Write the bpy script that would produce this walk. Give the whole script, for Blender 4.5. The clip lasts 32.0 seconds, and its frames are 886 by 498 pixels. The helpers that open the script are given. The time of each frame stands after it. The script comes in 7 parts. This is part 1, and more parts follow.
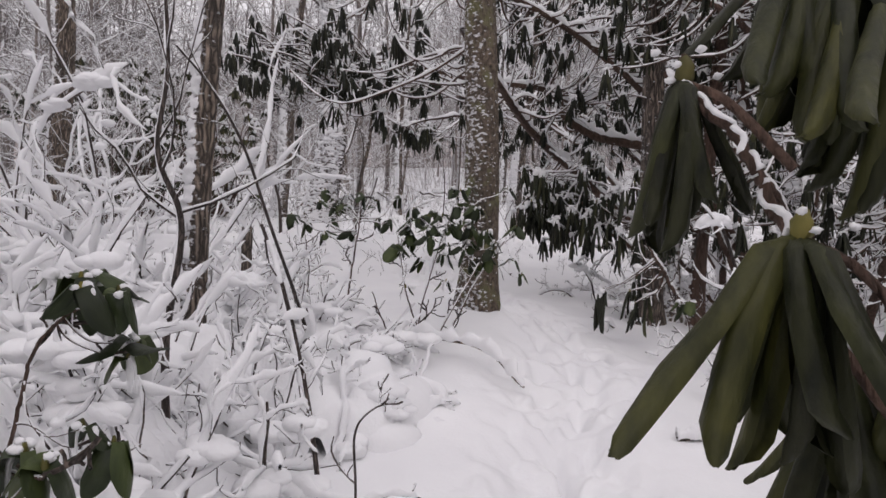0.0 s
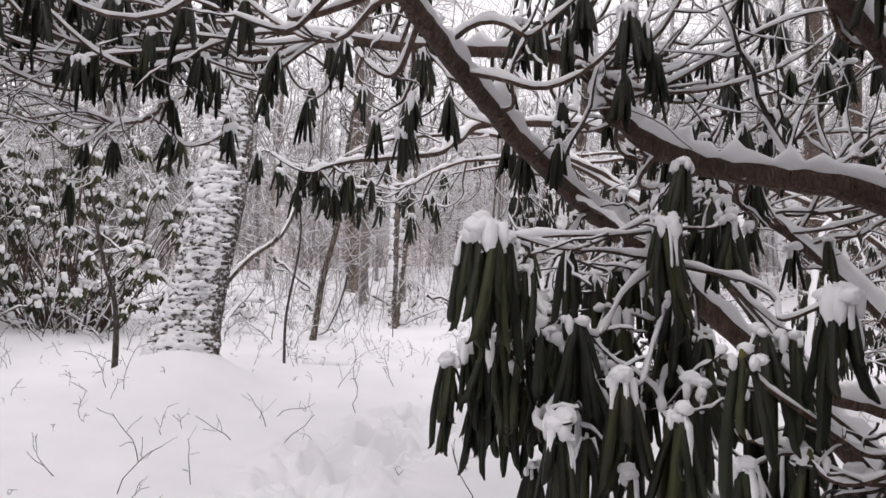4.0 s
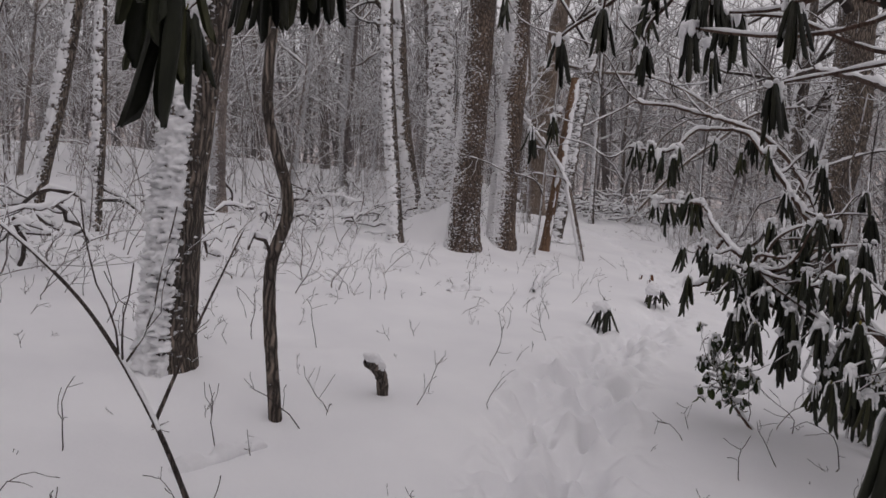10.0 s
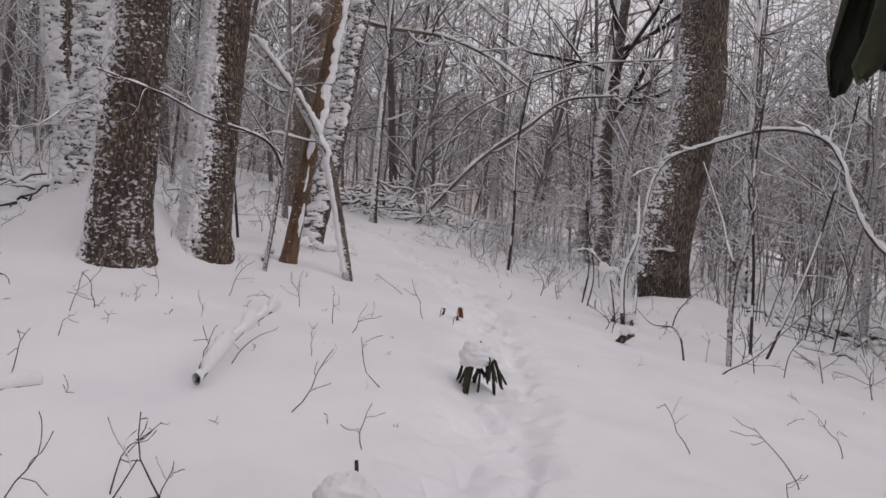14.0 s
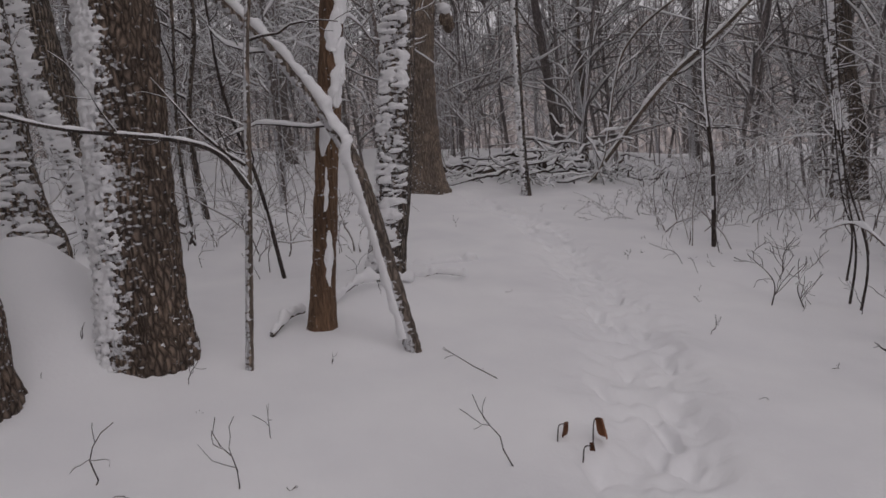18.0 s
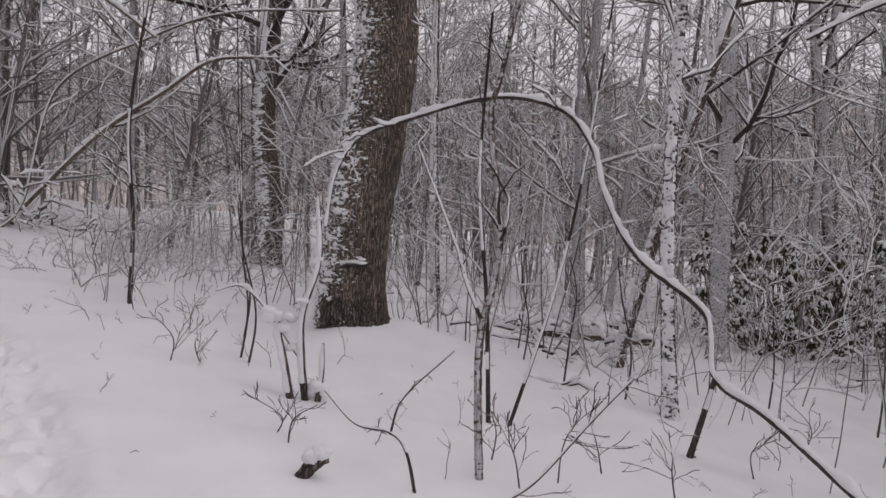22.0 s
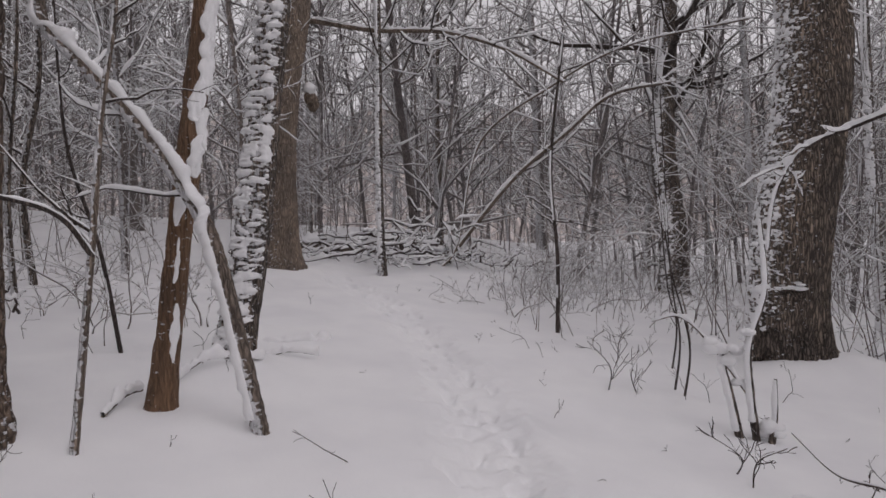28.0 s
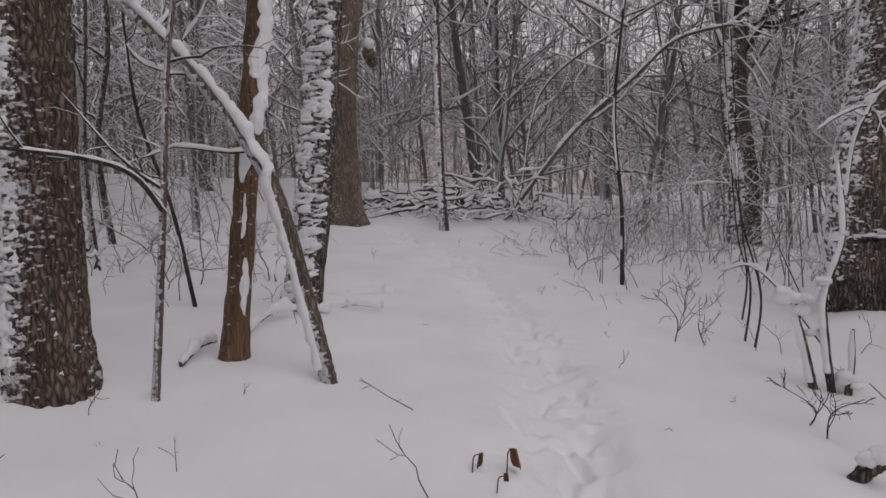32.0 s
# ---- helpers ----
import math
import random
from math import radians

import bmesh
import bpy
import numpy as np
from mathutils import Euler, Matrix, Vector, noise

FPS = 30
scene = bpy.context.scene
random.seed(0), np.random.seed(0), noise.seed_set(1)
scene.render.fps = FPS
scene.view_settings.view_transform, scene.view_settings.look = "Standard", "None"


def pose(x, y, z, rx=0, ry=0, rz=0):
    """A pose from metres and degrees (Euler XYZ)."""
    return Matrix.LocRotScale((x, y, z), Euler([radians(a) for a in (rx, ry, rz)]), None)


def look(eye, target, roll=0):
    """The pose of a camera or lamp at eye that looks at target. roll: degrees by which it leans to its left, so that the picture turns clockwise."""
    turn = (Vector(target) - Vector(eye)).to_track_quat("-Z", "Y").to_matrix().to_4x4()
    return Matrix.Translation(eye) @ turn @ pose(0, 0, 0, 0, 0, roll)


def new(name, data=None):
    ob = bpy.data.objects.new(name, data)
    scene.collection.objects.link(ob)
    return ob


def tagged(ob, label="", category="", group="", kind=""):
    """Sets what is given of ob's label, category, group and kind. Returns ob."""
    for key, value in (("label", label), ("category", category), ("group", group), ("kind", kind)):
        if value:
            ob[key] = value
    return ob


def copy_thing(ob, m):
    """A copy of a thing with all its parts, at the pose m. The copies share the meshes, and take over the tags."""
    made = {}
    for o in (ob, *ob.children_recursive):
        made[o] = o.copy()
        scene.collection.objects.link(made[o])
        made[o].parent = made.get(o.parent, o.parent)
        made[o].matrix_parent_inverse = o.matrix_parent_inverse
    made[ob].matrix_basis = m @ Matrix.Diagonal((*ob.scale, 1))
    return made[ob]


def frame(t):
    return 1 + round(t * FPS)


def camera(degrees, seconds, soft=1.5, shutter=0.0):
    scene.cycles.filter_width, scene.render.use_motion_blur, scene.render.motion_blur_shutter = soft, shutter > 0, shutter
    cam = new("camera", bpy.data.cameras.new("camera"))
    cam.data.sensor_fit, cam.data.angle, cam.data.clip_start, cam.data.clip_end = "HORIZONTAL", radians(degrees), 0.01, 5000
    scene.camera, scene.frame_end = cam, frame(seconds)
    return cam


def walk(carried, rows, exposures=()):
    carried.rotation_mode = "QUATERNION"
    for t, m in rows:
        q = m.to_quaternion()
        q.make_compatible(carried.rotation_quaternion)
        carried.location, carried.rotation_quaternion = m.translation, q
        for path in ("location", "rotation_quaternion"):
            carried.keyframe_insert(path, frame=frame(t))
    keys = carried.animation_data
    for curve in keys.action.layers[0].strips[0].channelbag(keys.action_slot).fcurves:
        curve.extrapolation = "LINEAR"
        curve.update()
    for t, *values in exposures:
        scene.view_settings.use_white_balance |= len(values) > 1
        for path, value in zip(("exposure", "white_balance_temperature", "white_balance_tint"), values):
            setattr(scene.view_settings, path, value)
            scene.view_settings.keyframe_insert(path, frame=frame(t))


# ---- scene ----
cam = camera(64.8, 32.0, soft=1.55)
METRES, EYE, TILT, LEAN, TURN = 23.0, 1.4, -3.5, -1.0, 0.0
ROWS = [
    (0.0, 0.0, 0.0, 0.0, 0.0, 0.0, -0.0),
    (0.5, 0.0016, 0.0286, 0.0006, -2.14, -1.17, 5.48),
    (1.0, 0.0053, 0.0578, 0.0044, -5.59, 3.72, 3.39),
    (1.5, 0.0142, 0.0837, 0.0074, -12.84, 3.05, 0.47),
    (2.0, 0.0232, 0.1114, 0.0077, -10.04, 1.47, 0.93),
    (2.5, 0.0308, 0.1394, 0.0114, -10.52, 2.24, -2.73),
    (3.0, 0.0398, 0.1688, 0.0137, -8.3, 0.51, 1.08),
    (3.5, 0.0425, 0.1988, 0.0156, -0.88, 0.49, -2.07),
    (4.0, 0.0443, 0.2253, 0.02, 5.92, 8.31, -0.87),
    (4.5, 0.0426, 0.2491, 0.0221, 13.1, 9.59, 2.63),
    (6.5, 0.0121, 0.3323, 0.0389, 20.01, 6.07, -2.38),
    (7.0, 0.011, 0.3564, 0.0423, 12.01, 3.68, 2.07),
    (7.5, 0.0093, 0.3822, 0.0482, 4.52, 6.88, -3.08),
    (8.0, 0.0122, 0.4103, 0.0486, -3.27, 6.08, 0.83),
    (8.5, 0.0143, 0.4392, 0.0488, -9.11, 3.66, -0.84),
    (9.0, 0.0169, 0.4642, 0.0503, -17.42, 2.43, -5.15),
    (9.5, 0.0236, 0.4892, 0.0544, -25.19, 0.32, -1.19),
    (10.0, 0.0327, 0.511, 0.0585, -32.78, -0.96, -0.28),
    (10.5, 0.0515, 0.5276, 0.058, -44.57, -3.56, -0.93),
    (11.0, 0.0713, 0.5448, 0.0569, -49.16, -3.77, -1.02),
    (11.5, 0.0887, 0.5649, 0.0592, -49.31, -2.71, -2.32),
    (12.0, 0.11, 0.5834, 0.0606, -48.94, -4.6, -1.3),
    (12.5, 0.1321, 0.6058, 0.0635, -50.36, 0.99, -0.42),
    (13.0, 0.1575, 0.6237, 0.0603, -54.31, 1.17, -0.29),
    (13.5, 0.1801, 0.649, 0.0583, -49.32, -1.02, -1.46),
    (15.5, 0.2846, 0.7148, 0.0701, -55.98, -0.88, 0.3),
    (16.0, 0.3122, 0.7273, 0.068, -56.17, -12.51, 3.53),
    (16.5, 0.3337, 0.7406, 0.074, -58.27, -12.24, 2.41),
    (17.0, 0.3452, 0.7509, 0.0786, -46.63, -10.38, 5.93),
    (17.5, 0.3453, 0.7559, 0.0823, -37.87, -5.7, 7.56),
    (18.0, 0.3441, 0.7569, 0.0829, -33.2, -3.97, 7.36),
    (18.5, 0.3443, 0.756, 0.0831, -32.67, -2.4, 6.51),
    (19.0, 0.3436, 0.755, 0.0835, -30.97, 0.64, 6.14),
    (19.5, 0.3448, 0.7527, 0.0841, -35.23, 4.55, 5.76),
    (20.0, 0.3469, 0.7505, 0.0834, -45.73, 3.76, 4.79),
    (20.5, 0.3481, 0.7479, 0.083, -55.68, 1.29, 3.01),
    (21.0, 0.3478, 0.7448, 0.0824, -64.17, -0.71, 1.47),
    (21.5, 0.3476, 0.7421, 0.0823, -70.72, -2.0, 1.66),
    (22.0, 0.3471, 0.7404, 0.0819, -76.22, -2.61, 1.3),
    (22.5, 0.3479, 0.7382, 0.0818, -82.05, -3.29, 0.76),
    (23.0, 0.3498, 0.736, 0.0813, -87.81, -3.57, 0.4),
    (23.5, 0.3515, 0.7342, 0.0807, -93.68, -3.89, -0.76),
    (24.0, 0.3528, 0.7346, 0.0802, -95.09, -4.49, -1.43),
    (24.5, 0.3527, 0.7363, 0.0807, -89.38, -3.95, -0.41),
    (25.0, 0.3506, 0.7408, 0.0814, -76.76, -1.7, 2.45),
    (25.5, 0.3494, 0.7464, 0.0821, -63.2, 0.73, 4.67),
    (26.0, 0.3486, 0.7495, 0.0822, -55.85, 2.47, 5.34),
    (26.5, 0.3456, 0.7526, 0.0828, -46.95, 3.59, 5.65),
    (28.5, 0.3419, 0.7564, 0.0836, -44.45, 1.33, 3.99),
    (29.0, 0.3422, 0.7568, 0.0829, -41.93, 2.16, 3.63),
    (29.5, 0.3423, 0.7564, 0.0828, -38.45, 0.78, 4.6),
    (30.0, 0.3428, 0.7568, 0.0824, -38.9, -0.62, 5.3),
    (30.5, 0.3427, 0.7567, 0.0822, -39.49, -1.53, 6.17),
    (31.0, 0.3423, 0.7564, 0.0824, -39.61, -1.8, 6.62),
    (31.5, 0.3423, 0.7562, 0.0825, -39.63, -1.84, 5.81),
    (32.0, 0.3423, 0.7564, 0.0822, -40.04, -1.9, 5.48),
]
EXPOSURES = [(0.0, -0.22, 6500, 19), (1.0, -0.44, 6500, 19), (2.0, 0.25, 6500, 19), (3.0, 0.38, 6500, 19), (4.0, 0.27, 6500, 19), (7.0, -0.58, 6500, 19), (8.0, -0.64, 6500, 19), (9.0, -0.83, 6500, 19), (11.0, -0.83, 6500, 19), (12.0, -0.68, 6500, 19), (13.0, -0.58, 6500, 19), (15.5, -0.93, 6500, 19), (17.0, -1.21, 6500, 19), (19.0, -0.97, 6500, 19), (20.5, -0.61, 6500, 19), (24.0, -0.57, 6500, 19), (25.0, -0.48, 6500, 19), (26.0, -0.58, 6500, 19), (32.0, -0.90, 6500, 19)]
walk(cam, [(t, pose(0, 0, EYE, TILT, LEAN, TURN) @ pose(METRES * x, METRES * y, METRES * z, 90 + pitch, roll, yaw)) for t, x, y, z, yaw, pitch, roll in ROWS], exposures=EXPOSURES)

# ---- light ----
world = bpy.data.worlds.new("overcast_sky")
scene.world = world
world.use_nodes = True
wn = world.node_tree.nodes
wl = world.node_tree.links
sky = wn.new("ShaderNodeTexSky")
sky.sky_type, sky.sun_disc = "NISHITA", False
sky.sun_elevation, sky.sun_rotation = radians(42), radians(200)
sky.dust_density, sky.air_density = 6.0, 1.0
soften = wn.new("ShaderNodeHueSaturation")
soften.inputs["Saturation"].default_value = 0.2
wl.new(sky.outputs[0], soften.inputs["Color"])
cloud = wn.new("ShaderNodeMix")
cloud.data_type = "RGBA"
cloud.inputs["Factor"].default_value = 0.85
cloud.inputs[7].default_value = (7.1, 7.1, 7.1, 1)
wl.new(soften.outputs[0], cloud.inputs[6])
wl.new(cloud.outputs[2], wn["Background"].inputs["Color"])
wn["Background"].inputs["Strength"].default_value = 0.15
sun_data = bpy.data.lights.new("sun", "SUN")
sun_data.energy, sun_data.angle, sun_data.color = 0.5, radians(60), (1.0, 0.98, 0.96)
sun = new("sun", sun_data)
sun.matrix_world = look((0, 0, 30), (-6.8, 18.7, 12))


# ---- materials ----
def material(name, rough=0.8):
    m = bpy.data.materials.new(name)
    m.use_nodes = True
    m.node_tree.nodes["Principled BSDF"].inputs["Roughness"].default_value = rough
    return m, m.node_tree.nodes, m.node_tree.links, m.node_tree.nodes["Principled BSDF"]


def noise_node(nodes, links, scale, detail=4.0, stretch=(1, 1, 1)):
    tc = nodes.new("ShaderNodeTexCoord")
    mp = nodes.new("ShaderNodeMapping")
    mp.inputs["Scale"].default_value = stretch
    nz = nodes.new("ShaderNodeTexNoise")
    nz.inputs["Scale"].default_value = scale
    nz.inputs["Detail"].default_value = detail
    links.new(tc.outputs["Object"], mp.inputs["Vector"])
    links.new(mp.outputs[0], nz.inputs["Vector"])
    return nz.outputs["Fac"]


def ramp_node(nodes, links, fac, stops):
    r = nodes.new("ShaderNodeValToRGB")
    r.color_ramp.elements[0].position, r.color_ramp.elements[0].color = stops[0][0], (*stops[0][1], 1)
    r.color_ramp.elements[1].position, r.color_ramp.elements[1].color = stops[-1][0], (*stops[-1][1], 1)
    for p, c in stops[1:-1]:
        e = r.color_ramp.elements.new(p)
        e.color = (*c, 1)
    links.new(fac, r.inputs["Fac"])
    return r.outputs["Color"]


def bump_node(nodes, links, bsdf, height, strength, distance):
    b = nodes.new("ShaderNodeBump")
    b.inputs["Strength"].default_value, b.inputs["Distance"].default_value = strength, distance
    links.new(height, b.inputs["Height"])
    links.new(b.outputs[0], bsdf.inputs["Normal"])


def mix_colour(nodes, links, a, b, fac, mode="MULTIPLY"):
    m = nodes.new("ShaderNodeMix")
    m.data_type, m.blend_type = "RGBA", mode
    m.inputs["Factor"].default_value = 1.0
    links.new(a, m.inputs[6])
    links.new(b, m.inputs[7])
    if fac is not None:
        links.new(fac, m.inputs["Factor"])
    return m.outputs[2]


def snow_material(name, grain=60.0, depth=0.012):
    m, n, l, b = material(name, 0.75)
    big = noise_node(n, l, 1.3, 3)
    l.new(ramp_node(n, l, big, [(0.3, (0.86, 0.86, 0.875)), (0.7, (0.93, 0.93, 0.935))]), b.inputs["Base Color"])
    bump_node(n, l, b, noise_node(n, l, grain, 5), 0.35, depth)
    b.inputs["Specular IOR Level"].default_value = 0.25
    return m


def bark_material(name, dark, light, moss=None, scale=1.0, furrow=0.62, long=0.2, stretch=0.13, flake_scale=22):
    m, n, l, b = material(name, 0.9)
    grain = noise_node(n, l, 30 * scale, 8, (1, 1, long))
    tc = n.new("ShaderNodeTexCoord")
    bend = n.new("ShaderNodeTexNoise")
    bend.inputs["Scale"].default_value, bend.inputs["Detail"].default_value = 9 * scale, 3
    l.new(tc.outputs["Object"], bend.inputs["Vector"])
    shift = n.new("ShaderNodeVectorMath")
    shift.operation = "MULTIPLY_ADD"
    shift.inputs[1].default_value = (0.05 / scale, 0.05 / scale, 0.0)
    l.new(bend.outputs["Color"], shift.inputs[0])
    l.new(tc.outputs["Object"], shift.inputs[2])
    squash = n.new("ShaderNodeMapping")
    squash.inputs["Scale"].default_value = (1, 1, stretch)
    l.new(shift.outputs[0], squash.inputs["Vector"])
    plates = n.new("ShaderNodeTexVoronoi")
    plates.feature = "DISTANCE_TO_EDGE"
    plates.inputs["Scale"].default_value = 34 * scale
    l.new(squash.outputs[0], plates.inputs["Vector"])
    crack = n.new("ShaderNodeMath")
    crack.operation, crack.use_clamp = "MULTIPLY", True
    crack.inputs[1].default_value = 3.2
    l.new(plates.outputs["Distance"], crack.inputs[0])
    blend = n.new("ShaderNodeMix")
    blend.inputs["Factor"].default_value = furrow
    l.new(grain, blend.inputs[2])
    l.new(crack.outputs[0], blend.inputs[3])
    ridges = blend.outputs[0]
    col = ramp_node(n, l, ridges, [(0.25, dark), (0.78, light)])
    patch = noise_node(n, l, 3.0, 4, (1, 1, 0.6))
    tint = ramp_node(n, l, patch, [(0.35, (0.7, 0.7, 0.72)), (0.65, (1.15, 1.12, 1.08))])
    col = mix_colour(n, l, col, tint, None)
    info = n.new("ShaderNodeObjectInfo")
    vary = ramp_node(n, l, info.outputs["Random"], [(0, (0.8, 0.78, 0.78)), (1, (1.15, 1.1, 1.05))])
    col = mix_colour(n, l, col, vary, None)
    if moss:
        mo = n.new("ShaderNodeMix")
        mo.data_type = "RGBA"
        l.new(ramp_node(n, l, noise_node(n, l, 7, 5), [(0.52, (0, 0, 0)), (0.66, (1, 1, 1))]), mo.inputs["Factor"])
        l.new(col, mo.inputs[6])
        mo.inputs[7].default_value = (*moss, 1)
        col = mo.outputs[2]
    cover = n.new("ShaderNodeAttribute")
    cover.attribute_name = "dusting"
    flake = noise_node(n, l, flake_scale, 7, (1, 1, 1.7))
    reach = n.new("ShaderNodeMath")
    reach.operation = "MULTIPLY_ADD"
    reach.inputs[1].default_value = 0.33
    l.new(cover.outputs["Fac"], reach.inputs[0])
    l.new(flake, reach.inputs[2])
    lodge = n.new("ShaderNodeMath")
    lodge.operation = "MULTIPLY_ADD"
    lodge.inputs[1].default_value = -0.10
    l.new(ridges, lodge.inputs[0])
    l.new(reach.outputs[0], lodge.inputs[2])
    settled = n.new("ShaderNodeMix")
    settled.data_type = "RGBA"
    settled.inputs[7].default_value = (0.80, 0.80, 0.82, 1)
    l.new(ramp_node(n, l, lodge.outputs[0], [(0.655, (0, 0, 0)), (0.725, (0.9, 0.9, 0.9))]), settled.inputs["Factor"])
    l.new(col, settled.inputs[6])
    l.new(settled.outputs[2], b.inputs["Base Color"])
    bump_node(n, l, b, ridges, 1.0, 0.05)
    return m


SNOW = snow_material("fallen_snow", 45.0, 0.01)
SNOW_CLING = snow_material("clinging_snow", 70.0, 0.012)
BARK = bark_material("grey_brown_bark", (0.064, 0.054, 0.047), (0.31, 0.26, 0.22))
BARK_LICHEN = bark_material("lichen_bark", (0.030, 0.024, 0.018), (0.27, 0.22, 0.17), (0.16, 0.15, 0.075), 1.3, 0.14, 0.7, 0.35, 29)
BARK_RED = bark_material("reddish_bark", (0.06, 0.037, 0.028), (0.18, 0.115, 0.088), None, 1.6, 0.22)
BARK_TWIG = bark_material("twig_bark", (0.064, 0.052, 0.047), (0.17, 0.138, 0.123), None, 2.0)
# Distance haze is put into the pale bark colour of the far wood.
BARK_FAR_HAZE = bark_material("haze_paled_far_bark", (0.31, 0.285, 0.28), (0.54, 0.505, 0.50))
# Lightened bark: haze painted in for the repeated trees and thickets.
BARK_MID_HAZE = bark_material("hazy_twig_bark", (0.22, 0.195, 0.186), (0.42, 0.38, 0.365), None, 1.5)
BARK_PALE = bark_material("pale_brown_bark", (0.11, 0.09, 0.075), (0.36, 0.30, 0.25), None, 1.0, 0.4)
WOOD_ROT = bark_material("rotten_wood", (0.085, 0.05, 0.03), (0.31, 0.195, 0.12), None, 1.2, 0.2, 0.08)
BARK_PLATED = bark_material("plated_brown_bark", (0.055, 0.040, 0.031), (0.31, 0.24, 0.19), None, 0.95, 0.45, 0.4, 0.32)


def leaf_material(name, dark, light, rough):
    m, n, l, b = material(name, rough)
    info = n.new("ShaderNodeObjectInfo")
    col = ramp_node(n, l, noise_node(n, l, 30, 4, (1, 1, 0.3)), [(0.3, dark), (0.7, light)])
    vary = ramp_node(n, l, info.outputs["Random"], [(0, (0.5, 0.48, 0.48)), (0.6, (1.0, 1.0, 1.0)), (1, (1.9, 1.7, 1.2))])
    geo = n.new("ShaderNodeNewGeometry")
    each = ramp_node(n, l, geo.outputs["Random Per Island"], [(0, (0.55, 0.55, 0.55)), (0.6, (1.0, 1.0, 0.95)), (1, (1.7, 1.5, 1.2))])
    l.new(mix_colour(n, l, mix_colour(n, l, col, vary, None), each, None), b.inputs["Base Color"])
    bump_node(n, l, b, noise_node(n, l, 55, 5, (1, 1, 0.4)), 0.8, 0.006)
    b.inputs["Specular IOR Level"].default_value = 0.3
    return m


LEAF = leaf_material("rolled_rhododendron_leaf", (0.014, 0.016, 0.011), (0.040, 0.046, 0.026), 0.5)
LEAF_GREEN = leaf_material("green_rhododendron_leaf", (0.010, 0.013, 0.005), (0.050, 0.055, 0.020), 0.5)
LEAF_LAUREL = leaf_material("laurel_leaf", (0.016, 0.026, 0.010), (0.040, 0.058, 0.020), 0.5)
LEAF_DEAD = leaf_material("dead_brown_leaf", (0.10, 0.04, 0.02), (0.20, 0.09, 0.05), 0.7)
# Washed-out skyline colour; the haze is part of the paint.
HAZE = bark_material("haze_painted_wood", (0.42, 0.395, 0.39), (0.72, 0.69, 0.69), None, 0.05)
BUD = leaf_material("leaf_stalk", (0.10, 0.10, 0.03), (0.20, 0.18, 0.06), 0.6)

WIND = np.array([-0.98, 0.12, 0.0])


# ---- geometry tools ----
def lattice(i, j, k, seed):
    n = (i.astype(np.int64) * 374761393 + j.astype(np.int64) * 668265263 + k.astype(np.int64) * 1440662683 + seed * 974711) & 0xFFFFFFFF
    n = ((n ^ (n >> 13)) * 1274126177) & 0xFFFFFFFF
    return ((n ^ (n >> 16)) & 0xFFFF) / 65535.0


def vnoise(x, y, z=0.0, seed=0):
    """Smooth value noise, 0 to 1, on arrays."""
    x, y, z = np.broadcast_arrays(np.asarray(x, float), np.asarray(y, float), np.asarray(z, float))
    i, j, k = np.floor(x), np.floor(y), np.floor(z)
    u, v, w = x - i, y - j, z - k
    u, v, w = u * u * (3 - 2 * u), v * v * (3 - 2 * v), w * w * (3 - 2 * w)
    out = 0
    for a in (0, 1):
        for b in (0, 1):
            for c in (0, 1):
                out = out + lattice(i + a, j + b, k + c, seed) * (u if a else 1 - u) * (v if b else 1 - v) * (w if c else 1 - w)
    return out


def curve(points, n):
    """n points along a smooth line through the control points."""
    p = np.array(points, float)
    p = np.vstack([2 * p[0] - p[1], p, 2 * p[-1] - p[-2]])
    t = np.linspace(0, len(p) - 3 - 1e-6, n)
    i = t.astype(int)
    f = (t - i)[:, None]
    a, b, c, d = p[i], p[i + 1], p[i + 2], p[i + 3]
    return 0.5 * (2 * b + (c - a) * f + (2 * a - 5 * b + 4 * c - d) * f ** 2 + (3 * b - a - 3 * c + d) * f ** 3)


